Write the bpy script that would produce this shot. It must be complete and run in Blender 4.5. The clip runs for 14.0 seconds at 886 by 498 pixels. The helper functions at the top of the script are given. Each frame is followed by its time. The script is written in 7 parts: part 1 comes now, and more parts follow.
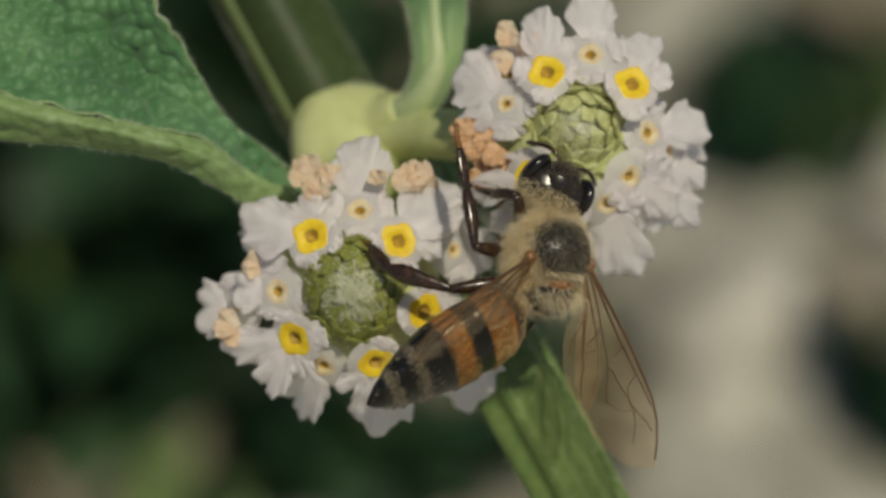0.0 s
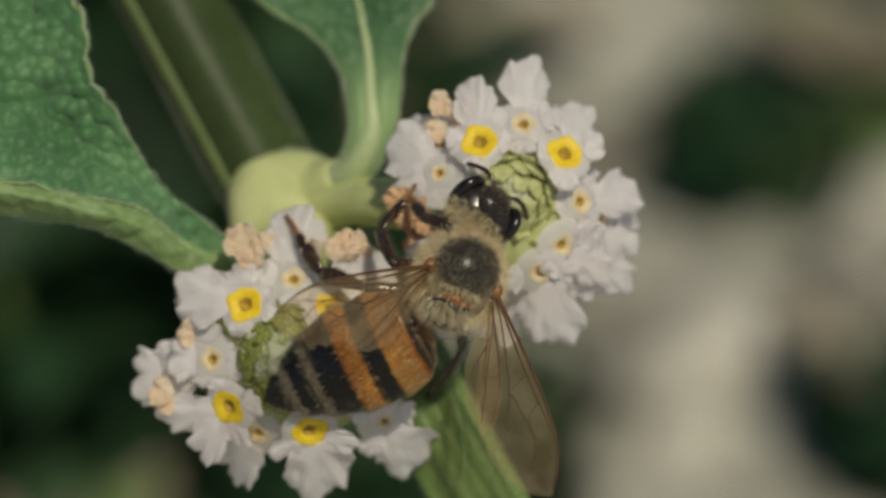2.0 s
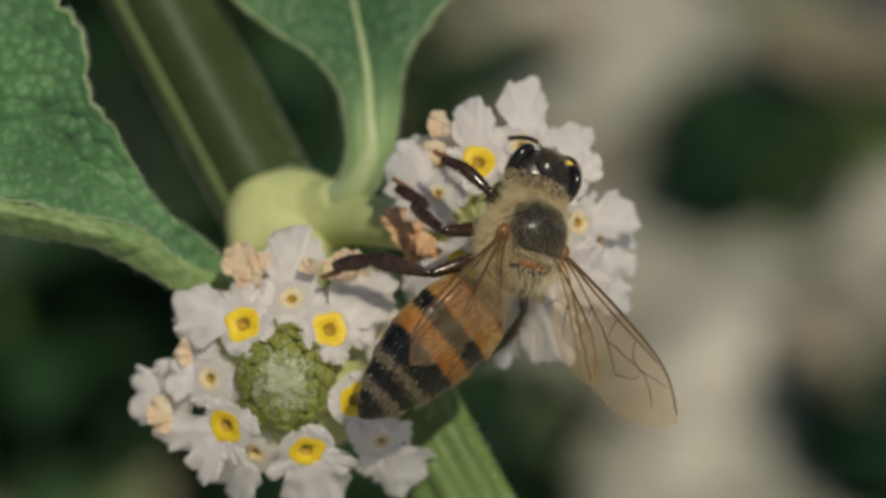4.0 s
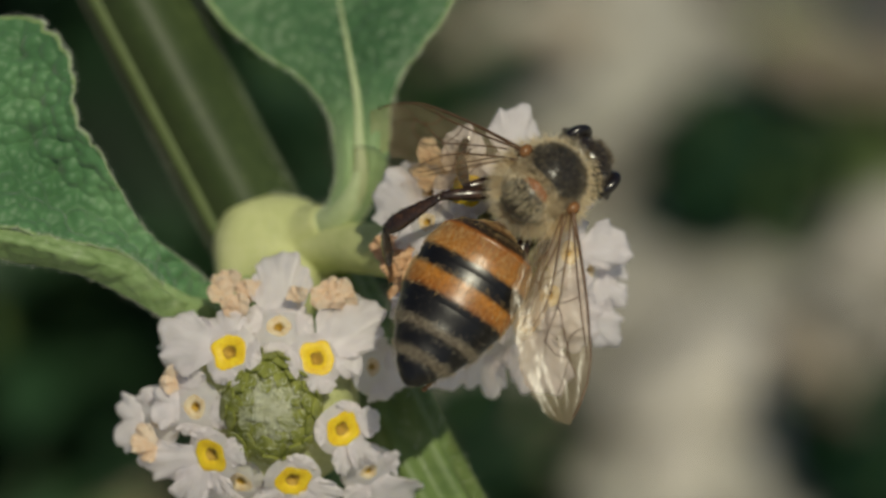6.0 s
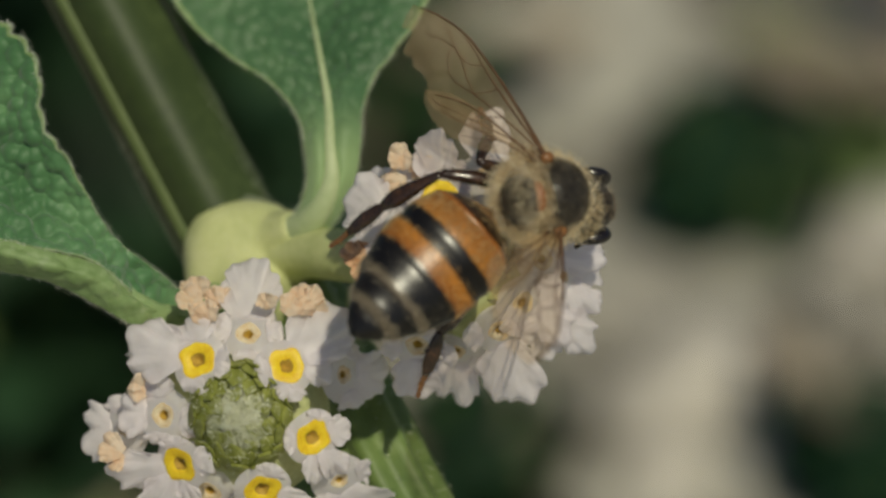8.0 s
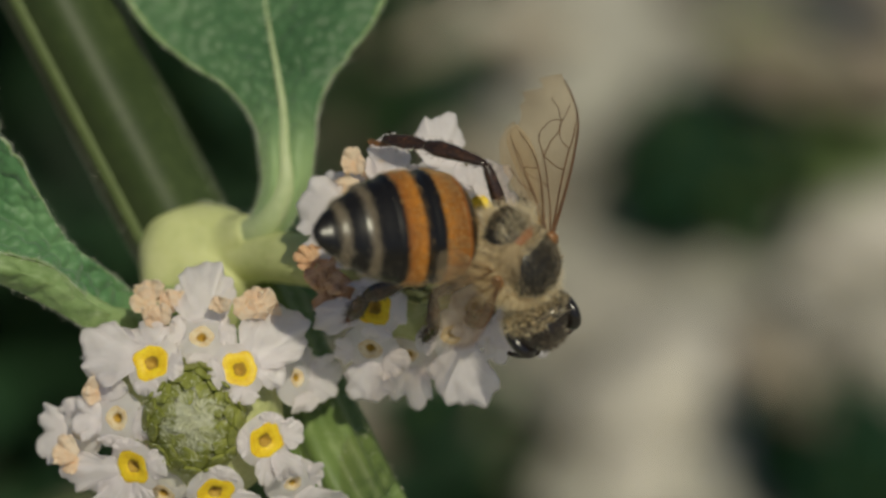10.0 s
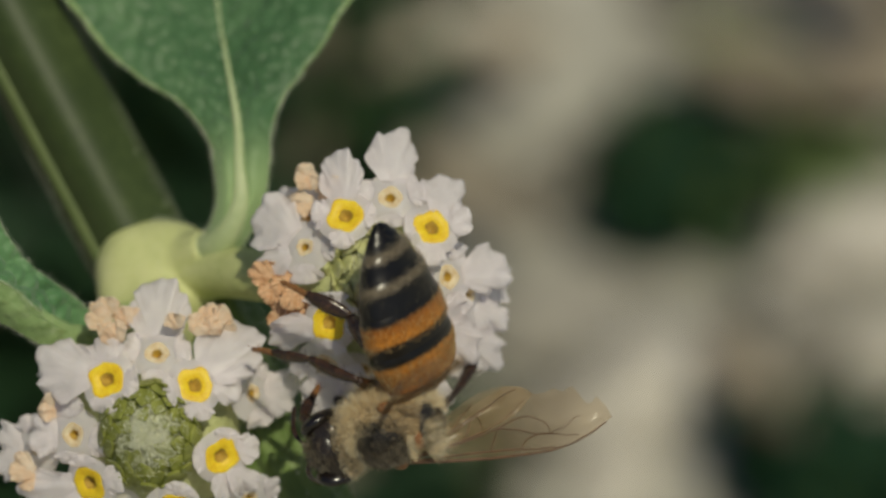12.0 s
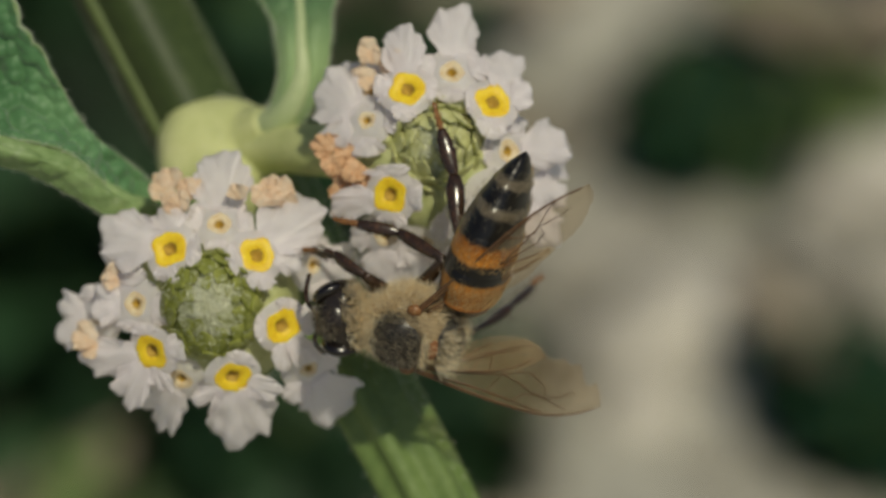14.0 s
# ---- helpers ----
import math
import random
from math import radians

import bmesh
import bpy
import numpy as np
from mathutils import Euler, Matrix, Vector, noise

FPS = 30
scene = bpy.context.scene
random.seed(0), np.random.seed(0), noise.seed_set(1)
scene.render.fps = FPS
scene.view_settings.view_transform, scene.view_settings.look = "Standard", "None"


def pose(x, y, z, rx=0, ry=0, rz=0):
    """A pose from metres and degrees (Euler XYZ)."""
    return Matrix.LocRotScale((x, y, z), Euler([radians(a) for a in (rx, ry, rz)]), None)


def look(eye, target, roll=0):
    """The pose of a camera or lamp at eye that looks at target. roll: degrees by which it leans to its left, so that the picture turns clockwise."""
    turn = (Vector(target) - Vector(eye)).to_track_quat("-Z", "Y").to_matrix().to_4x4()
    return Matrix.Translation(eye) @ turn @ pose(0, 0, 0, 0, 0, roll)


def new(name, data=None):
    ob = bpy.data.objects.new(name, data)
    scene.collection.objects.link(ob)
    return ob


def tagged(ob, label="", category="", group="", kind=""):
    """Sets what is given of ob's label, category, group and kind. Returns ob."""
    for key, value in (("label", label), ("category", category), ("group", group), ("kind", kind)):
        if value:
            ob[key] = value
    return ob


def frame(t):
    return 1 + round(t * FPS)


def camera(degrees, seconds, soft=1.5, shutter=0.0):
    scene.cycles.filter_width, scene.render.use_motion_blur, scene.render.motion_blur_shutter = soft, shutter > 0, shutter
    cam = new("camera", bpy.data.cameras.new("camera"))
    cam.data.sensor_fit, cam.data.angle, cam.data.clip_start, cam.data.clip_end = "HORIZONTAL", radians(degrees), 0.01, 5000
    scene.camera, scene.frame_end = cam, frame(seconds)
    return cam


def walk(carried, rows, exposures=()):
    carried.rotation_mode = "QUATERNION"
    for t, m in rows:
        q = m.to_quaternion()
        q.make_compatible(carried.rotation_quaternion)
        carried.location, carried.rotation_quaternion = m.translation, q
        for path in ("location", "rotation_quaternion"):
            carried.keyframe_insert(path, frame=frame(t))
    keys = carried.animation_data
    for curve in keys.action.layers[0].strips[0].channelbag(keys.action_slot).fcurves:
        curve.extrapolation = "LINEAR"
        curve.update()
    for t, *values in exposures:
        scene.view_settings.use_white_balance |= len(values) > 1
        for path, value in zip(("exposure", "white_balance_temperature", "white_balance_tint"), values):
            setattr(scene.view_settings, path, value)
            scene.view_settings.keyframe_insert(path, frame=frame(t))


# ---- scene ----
VIEW = pose(0, 0, 0.105, 55, 0, 0)      # sketch plane of the flower heads, leaning back 35 degrees
MM = 0.001
U = 2.2318e-5                            # sketch unit, about 45 to the millimetre
cam = camera(10.0, 14.0, soft=2.8)
cam.data.dof.use_dof = True
cam.data.dof.focus_distance = 0.1961
cam.data.dof.aperture_fstop = 33.0
walk(cam, [
    (0, VIEW @ pose(-0.005590, -0.000595, 0.199480, 0, 0, -0.858)),
    (0.5, VIEW @ pose(-0.004750, 0.000022, 0.199186, 0, 0, -0.437)),
    (1, VIEW @ pose(-0.002662, 0.000772, 0.199061, 0, 0, -0.477)),
    (1.5, VIEW @ pose(-0.002933, 0.001414, 0.199938, 0, 0, -0.905)),
    (2, VIEW @ pose(-0.002914, 0.002078, 0.200524, 0, 0, -0.857)),
    (2.5, VIEW @ pose(-0.003133, 0.001910, 0.201451, 0, 0, -0.818)),
    (3, VIEW @ pose(-0.002631, 0.002275, 0.201619, 0, 0, -0.630)),
    (5.5, VIEW @ pose(-0.003160, 0.003938, 0.199339, 0, 0, -0.529)),
    (6, VIEW @ pose(-0.002381, 0.004017, 0.198857, 0, 0, -0.145)),
    (6.5, VIEW @ pose(-0.001746, 0.004308, 0.197249, 0, 0, -0.068)),
    (7, VIEW @ pose(-0.001055, 0.004756, 0.196127, 0, 0, 0.037)),
    (7.5, VIEW @ pose(-0.000867, 0.004793, 0.197408, 0, 0, -0.013)),
    (8, VIEW @ pose(-0.001269, 0.004251, 0.196320, 0, 0, -0.184)),
    (8.5, VIEW @ pose(-0.000704, 0.004363, 0.196538, 0, 0, 0.022)),
    (11, VIEW @ pose(0.001181, 0.004453, 0.197505, 0, 0, -0.391)),
    (11.5, VIEW @ pose(0.001748, 0.004799, 0.197486, 0, 0, -0.540)),
    (12, VIEW @ pose(0.002392, 0.004963, 0.197995, 0, 0, -0.565)),
    (12.5, VIEW @ pose(0.002467, 0.004257, 0.197747, 0, 0, -0.513)),
    (13, VIEW @ pose(0.002172, 0.002801, 0.198687, 0, 0, -0.438)),
    (13.5, VIEW @ pose(0.001429, 0.001347, 0.198983, 0, 0, -0.031)),
    (14, VIEW @ pose(-0.000000, 0.000000, 0.200000, 0, 0, 0.000)),
])

# ---- light ----
world = bpy.data.worlds.new("sky")
scene.world = world
world.use_nodes = True
wn = world.node_tree.nodes
sky = wn.new("ShaderNodeTexSky")
sky.sky_type, sky.sun_disc = "NISHITA", False
SUN = Vector((0.22, -0.50, 0.84)).normalized()
sky.sun_elevation = math.asin(SUN.z)
sky.sun_rotation = math.atan2(SUN.x, SUN.y)
world.node_tree.links.new(sky.outputs[0], wn["Background"].inputs[0])
wn["Background"].inputs[1].default_value = 0.048
sun_data = bpy.data.lights.new("sun", "SUN")
sun_data.energy, sun_data.angle, sun_data.color = 2.55, radians(0.6), (1.0, 0.94, 0.71)
sun = new("sun", sun_data)
sun.matrix_world = look(SUN * 3, (0, 0, 0))
scene.view_settings.exposure = 0.0


# ---- materials ----
def material(name):
    m = bpy.data.materials.new(name)
    m.use_nodes = True
    nt = m.node_tree
    return m, nt, nt.nodes["Principled BSDF"], nt.links


def ramp(nt, stops, mode="LINEAR"):
    r = nt.nodes.new("ShaderNodeValToRGB")
    r.color_ramp.interpolation = mode
    e = r.color_ramp.elements
    while len(e) < len(stops):
        e.new(0.5)
    for el, (p, c) in zip(e, stops):
        el.position, el.color = p, (*c, 1)
    return r


def noise_tex(nt, scale, detail=4, rough=0.6, coord="Object"):
    n = nt.nodes.new("ShaderNodeTexNoise")
    n.inputs["Scale"].default_value, n.inputs["Detail"].default_value, n.inputs["Roughness"].default_value = scale, detail, rough
    tc = nt.nodes.new("ShaderNodeTexCoord")
    nt.links.new(tc.outputs[coord], n.inputs["Vector"])
    return n


def grainy(name, stops, scale, rough=0.5, bump=0.3, depth=0.00005, fine=4.0, translucent=0.0, tint=None, spec=0.4, island=0.0, metal=0.0, sss=0.0):
    """A surface with colour varying at two scales, fine relief and, for thin tissue, light through it."""
    m, nt, bsdf, ln = material(name)
    big, small = noise_tex(nt, scale), noise_tex(nt, scale * fine, 3)
    mix = nt.nodes.new("ShaderNodeMath")
    mix.operation = "MULTIPLY_ADD"
    mix.inputs[1].default_value = 0.4
    ln.new(small.outputs["Fac"], mix.inputs[0])
    half = nt.nodes.new("ShaderNodeMath")
    half.operation = "MULTIPLY"
    half.inputs[1].default_value = 0.6
    ln.new(big.outputs["Fac"], half.inputs[0])
    ln.new(half.outputs[0], mix.inputs[2])
    r = ramp(nt, stops)
    if island:
        geo = nt.nodes.new("ShaderNodeNewGeometry")
        add = nt.nodes.new("ShaderNodeMath")
        add.operation = "MULTIPLY_ADD"
        add.inputs[1].default_value = island
        ln.new(geo.outputs["Random Per Island"], add.inputs[0])
        sub = nt.nodes.new("ShaderNodeMath")
        sub.operation = "SUBTRACT"
        sub.inputs[1].default_value = island / 2
        ln.new(mix.outputs[0], sub.inputs[0])
        ln.new(sub.outputs[0], add.inputs[2])
        ln.new(add.outputs[0], r.inputs[0])
    else:
        ln.new(mix.outputs[0], r.inputs[0])
    ln.new(r.outputs[0], bsdf.inputs["Base Color"])
    bsdf.inputs["Roughness"].default_value = rough
    bsdf.inputs["Specular IOR Level"].default_value = spec
    bsdf.inputs["Metallic"].default_value = metal
    if sss:
        bsdf.inputs["Subsurface Weight"].default_value = sss
        bsdf.inputs["Subsurface Radius"].default_value = (1.0, 0.9, 0.75)
        bsdf.inputs["Subsurface Scale"].default_value = 0.0006
    if bump:
        b = nt.nodes.new("ShaderNodeBump")
        b.inputs["Strength"].default_value, b.inputs["Distance"].default_value = bump, depth
        ln.new(mix.outputs[0], b.inputs["Height"])
        ln.new(b.outputs[0], bsdf.inputs["Normal"])
    if translucent:
        tr = nt.nodes.new("ShaderNodeBsdfTranslucent")
        if tint:
            tr.inputs["Color"].default_value = (*tint, 1)
        else:
            ln.new(r.outputs[0], tr.inputs["Color"])
        ms = nt.nodes.new("ShaderNodeMixShader")
        ms.inputs[0].default_value = translucent
        ln.new(bsdf.outputs[0], ms.inputs[1])
        ln.new(tr.outputs[0], ms.inputs[2])
        ln.new(ms.outputs[0], nt.nodes["Material Output"].inputs["Surface"])
    return m


PETAL = grainy("petal", [(0.3, (0.80, 0.74, 0.78)), (0.5, (0.90, 0.85, 0.89)), (0.7, (0.96, 0.92, 0.96))], 1500, 0.38, 0.40, 0.00006, 3, 0.58, (0.98, 0.95, 0.93), sss=0.2)
THROAT = grainy("throat", [(0.32, (0.74, 0.42, 0.01)), (0.58, (0.92, 0.68, 0.03))], 2500, 0.5, 0.3, 0.00003, 4, 0.15)
THROAT_OLD = grainy("old throat", [(0.35, (0.62, 0.42, 0.20)), (0.6, (0.76, 0.66, 0.46))], 2500, 0.6, 0.3, 0.00003, 4, 0.15)
PORE = grainy("pore", [(0.35, (0.34, 0.20, 0.03)), (0.65, (0.52, 0.34, 0.05))], 3000, 0.7)
BRACT = grainy("bract", [(0.25, (0.17, 0.195, 0.035)), (0.5, (0.31, 0.335, 0.075)), (0.75, (0.48, 0.49, 0.18))], 1200, 0.5, 0.4, 0.00004, 5, 0.2, island=0.3)
BRACT_YOUNG = grainy("young bract", [(0.25, (0.50, 0.51, 0.20)), (0.5, (0.68, 0.69, 0.35)), (0.75, (0.82, 0.82, 0.56))], 1200, 0.5, 0.4, 0.00004, 5, 0.25, island=0.3)
RUST = grainy("rusty withered petal", [(0.25, (0.26, 0.10, 0.035)), (0.45, (0.56, 0.27, 0.11)), (0.7, (0.82, 0.56, 0.34))], 1100, 0.55, 0.5, 0.00008, 5, 0.35, island=0.3)
CALYX = grainy("calyx", [(0.3, (0.36, 0.40, 0.15)), (0.55, (0.52, 0.55, 0.26)), (0.8, (0.64, 0.65, 0.38))], 700, 0.5, 0.5, 0.0001, 5, 0.2)
DOWN = grainy("down", [(0.3, (0.80, 0.81, 0.60)), (0.7, (0.96, 0.96, 0.86))], 3500, 0.32, 0.6, 0.00003, translucent=0.3)
WITHERED = grainy("withered petal", [(0.22, (0.66, 0.38, 0.19)), (0.42, (0.94, 0.74, 0.53)), (0.68, (0.97, 0.88, 0.76))], 900, 0.6, 0.3, 0.00006, 5, 0.64, island=0.2)
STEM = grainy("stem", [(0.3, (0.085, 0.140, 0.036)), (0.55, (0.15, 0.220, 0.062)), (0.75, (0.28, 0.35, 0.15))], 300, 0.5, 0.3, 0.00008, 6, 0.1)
# darker copy of the stem colour, with the upper stem's shade put in
STEM_SHADED = grainy("shaded stem", [(0.3, (0.024, 0.042, 0.010)), (0.55, (0.043, 0.066, 0.018)), (0.75, (0.080, 0.112, 0.038))], 300, 0.55, 0.3, 0.00008, 6, 0.05)
NODE = grainy("young stem", [(0.3, (0.46, 0.51, 0.20)), (0.55, (0.60, 0.63, 0.30)), (0.8, (0.70, 0.71, 0.41))], 420, 0.55, 0.5, 0.00015, 5, 0.15)
RIDGE_HIGHLIGHT = grainy("highlighted stem ridge", [(0.3, (0.075, 0.11, 0.032)), (0.55, (0.115, 0.155, 0.05)), (0.8, (0.18, 0.22, 0.09))], 300, 0.6, 0.3, 0.00008, 6, 0.1)
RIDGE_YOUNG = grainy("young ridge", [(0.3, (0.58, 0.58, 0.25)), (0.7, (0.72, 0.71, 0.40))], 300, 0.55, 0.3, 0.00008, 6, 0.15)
HAIR_PALE = grainy("pale plant hair", [(0.3, (0.65, 0.68, 0.55)), (0.7, (0.8, 0.82, 0.7))], 2000, 0.5, 0, translucent=0.3)


def leaf_material(name, pale=None, light_gain=1.0):
    """Quilted leaf: cells of raised tissue between sunken net veins; pale gives the stretch over which its base turns to stalk."""
    m, nt, bsdf, ln = material(name)
    tc = nt.nodes.new("ShaderNodeTexCoord")
    warp = noise_tex(nt, 500, 3)
    vm = nt.nodes.new("ShaderNodeVectorMath")
    vm.operation = "MULTIPLY_ADD"
    vm.inputs[1].default_value = (0.0005, 0.0005, 0.0005)
    ln.new(warp.outputs["Color"], vm.inputs[0])
    ln.new(tc.outputs["Object"], vm.inputs[2])
    vor = nt.nodes.new("ShaderNodeTexVoronoi")
    vor.feature = "SMOOTH_F1"
    vor.inputs["Scale"].default_value = 2100
    ln.new(vm.outputs[0], vor.inputs["Vector"])
    big = noise_tex(nt, 220, 5)
    r = ramp(nt, [(p, [light_gain * v for v in c]) for p, c in ((0.3, (0.045, 0.125, 0.044)), (0.5, (0.075, 0.180, 0.070)), (0.72, (0.145, 0.275, 0.12)))])
    ln.new(big.outputs["Fac"], r.inputs[0])
    dark = ramp(nt, [(0.15, (1, 1, 1)), (0.75, (0.55, 0.62, 0.55))])
    ln.new(vor.outputs["Distance"], dark.inputs[0])
    mul = nt.nodes.new("ShaderNodeMix")
    mul.data_type, mul.blend_type = "RGBA", "MULTIPLY"
    mul.inputs[0].default_value = 0.55
    ln.new(r.outputs[0], mul.inputs[6])
    ln.new(dark.outputs[0], mul.inputs[7])
    ln.new(mul.outputs[2], bsdf.inputs["Base Color"])
    if pale:
        sep = nt.nodes.new("ShaderNodeSeparateXYZ")
        ln.new(tc.outputs["Object"], sep.inputs[0])
        wob = nt.nodes.new("ShaderNodeMath")
        wob.operation = "MULTIPLY_ADD"
        wob.inputs[1].default_value = 60 * U
        ln.new(big.outputs["Fac"], wob.inputs[0])
        ln.new(sep.outputs["Y"], wob.inputs[2])
        rng_node = nt.nodes.new("ShaderNodeMapRange")
        rng_node.interpolation_type = "SMOOTHSTEP"
        rng_node.inputs["From Min"].default_value, rng_node.inputs["From Max"].default_value = pale[0] + 30 * U, pale[1] + 30 * U
        ln.new(wob.outputs[0], rng_node.inputs["Value"])
        base = nt.nodes.new("ShaderNodeMix")
        base.data_type = "RGBA"
        base.inputs[6].default_value = (0.30, 0.43, 0.19, 1)
        ln.new(rng_node.outputs[0], base.inputs[0])
        ln.new(mul.outputs[2], base.inputs[7])
        ln.new(base.outputs[2], bsdf.inputs["Base Color"])
    inv = nt.nodes.new("ShaderNodeMath")
    inv.operation = "SUBTRACT"
    inv.inputs[0].default_value = 1.0
    ln.new(vor.outputs["Distance"], inv.inputs[1])
    b = nt.nodes.new("ShaderNodeBump")
    b.inputs["Strength"].default_value, b.inputs["Distance"].default_value = 0.35, 0.00020
    ln.new(inv.outputs[0], b.inputs["Height"])
    ln.new(b.outputs[0], bsdf.inputs["Normal"])
    bsdf.inputs["Roughness"].default_value = 0.52
    bsdf.inputs["Specular IOR Level"].default_value = 0.35
    bsdf.inputs["Sheen Weight"].default_value = 0.35
    tr = nt.nodes.new("ShaderNodeBsdfTranslucent")
    tr.inputs[0].default_value = (0.16, 0.30, 0.05, 1)
    ms = nt.nodes.new("ShaderNodeMixShader")
    ms.inputs[0].default_value = 0.15
    ln.new(bsdf.outputs[0], ms.inputs[1])
    ln.new(tr.outputs[0], ms.inputs[2])
    ln.new(ms.outputs[0], nt.nodes["Material Output"].inputs["Surface"])
    return m


# one leaf colour, lightened for the sunlit leaf and darkened for the shaded one
LEAF = leaf_material("quilted leaf", light_gain=1.25)
LEAF_STALKED = leaf_material("quilted leaf with pale base", ((441 - 120) * U, (441 + 45) * U), 0.86)
LEAF_UNDER = grainy("leaf margin", [(0.3, (0.15, 0.25, 0.07)), (0.55, (0.26, 0.37, 0.15)), (0.75, (0.42, 0.51, 0.31))], 500, 0.55, 0.6, 0.0002, 5, 0.2)
RIB_PALE = grainy("pale leaf rib", [(0.3, (0.36, 0.45, 0.22)), (0.7, (0.52, 0.59, 0.34))], 400, 0.5, 0.4, 0.0001, 5, 0.1)
RIB = grainy("leaf rib", [(0.3, (0.20, 0.31, 0.12)), (0.7, (0.33, 0.44, 0.20))], 400, 0.5, 0.4, 0.0001, 5, 0.1)
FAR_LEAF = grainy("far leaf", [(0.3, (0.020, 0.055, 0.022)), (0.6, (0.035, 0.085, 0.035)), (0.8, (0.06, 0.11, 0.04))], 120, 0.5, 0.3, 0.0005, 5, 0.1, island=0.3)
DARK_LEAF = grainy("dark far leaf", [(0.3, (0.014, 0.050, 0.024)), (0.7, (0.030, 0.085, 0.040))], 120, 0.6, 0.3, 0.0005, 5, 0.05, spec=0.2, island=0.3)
BRIGHT_LEAF = grainy("bright far leaf", [(0.3, (0.22, 0.31, 0.11)), (0.7, (0.34, 0.44, 0.18))], 120, 0.5, 0.3, 0.0005, 5, 0.15, island=0.2)
SOIL = grainy("soil", [(0.30, (0.160, 0.153, 0.126)), (0.48, (0.355, 0.342, 0.292)), (0.68, (0.58, 0.56, 0.49))], 42, 0.9, 0.6, 0.002, 6)
STONE = grainy("pebble", [(0.25, (0.16, 0.15, 0.125)), (0.5, (0.36, 0.335, 0.285)), (0.75, (0.58, 0.54, 0.47))], 120, 0.8, 0.4, 0.0006, 5, island=0.6)
LITTER = grainy("dry leaf", [(0.3, (0.17, 0.14, 0.10)), (0.7, (0.34, 0.29, 0.22))], 150, 0.8, 0.4, 0.0004, 5, island=0.4)

CHITIN = grainy("dark cuticle", [(0.3, (0.012, 0.009, 0.007)), (0.7, (0.030, 0.022, 0.016))], 3000, 0.25, 0.3, 0.00001, 4, spec=0.5)
LEG_DARK = grainy("leg cuticle", [(0.3, (0.015, 0.010, 0.007)), (0.55, (0.035, 0.018, 0.010)), (0.75, (0.10, 0.045, 0.02))], 1800, 0.22, 0.3, 0.00001, 4, spec=0.6)
LEG_AMBER = grainy("tarsus cuticle", [(0.3, (0.12, 0.05, 0.02)), (0.7, (0.36, 0.17, 0.06))], 2500, 0.35, 0.3, 0.00001, 4, translucent=0.15)
SCUTUM = grainy("scutum", [(0.3, (0.012, 0.011, 0.010)), (0.7, (0.035, 0.032, 0.030))], 6000, 0.32, 0.5, 0.00002, 3, spec=0.5)
SCUTELLUM = grainy("scutellum", [(0.3, (0.16, 0.06, 0.024)), (0.7, (0.36, 0.15, 0.055))], 4000, 0.5, 0.3, 0.00002, 3)
EYE = grainy("eye", [(0.3, (0.004, 0.003, 0.003)), (0.7, (0.012, 0.008, 0.006))], 9000, 0.24, 0.15, 0.000006, 2, spec=0.6)
FUR_TAN = grainy("tan fur", [(0.25, (0.72, 0.57, 0.33)), (0.5, (0.88, 0.76, 0.52)), (0.75, (0.96, 0.89, 0.72))], 2500, 0.5, 0, translucent=0.45, island=0.5)
FELT = grainy("felted fur", [(0.3, (0.17, 0.12, 0.065)), (0.7, (0.33, 0.25, 0.14))], 3000, 0.8, 0.6, 0.00006, 4)
FUR_DARK = grainy("dark fur", [(0.25, (0.03, 0.025, 0.02)), (0.5, (0.085, 0.066, 0.045)), (0.78, (0.17, 0.13, 0.085))], 2500, 0.5, 0, translucent=0.1, island=0.5)
FUR_GREY = grainy("grey fur", [(0.25, (0.18, 0.15, 0.105)), (0.75, (0.44, 0.38, 0.28))], 2500, 0.5, 0, translucent=0.2, island=0.4)
FUR_GOLD = grainy("golden fur", [(0.25, (0.28, 0.17, 0.07)), (0.75, (0.62, 0.44, 0.21))], 2500, 0.5, 0, translucent=0.25, island=0.4)
VEIN = grainy("wing vein", [(0.3, (0.05, 0.025, 0.012)), (0.7, (0.16, 0.08, 0.035))], 3000, 0.35, 0)


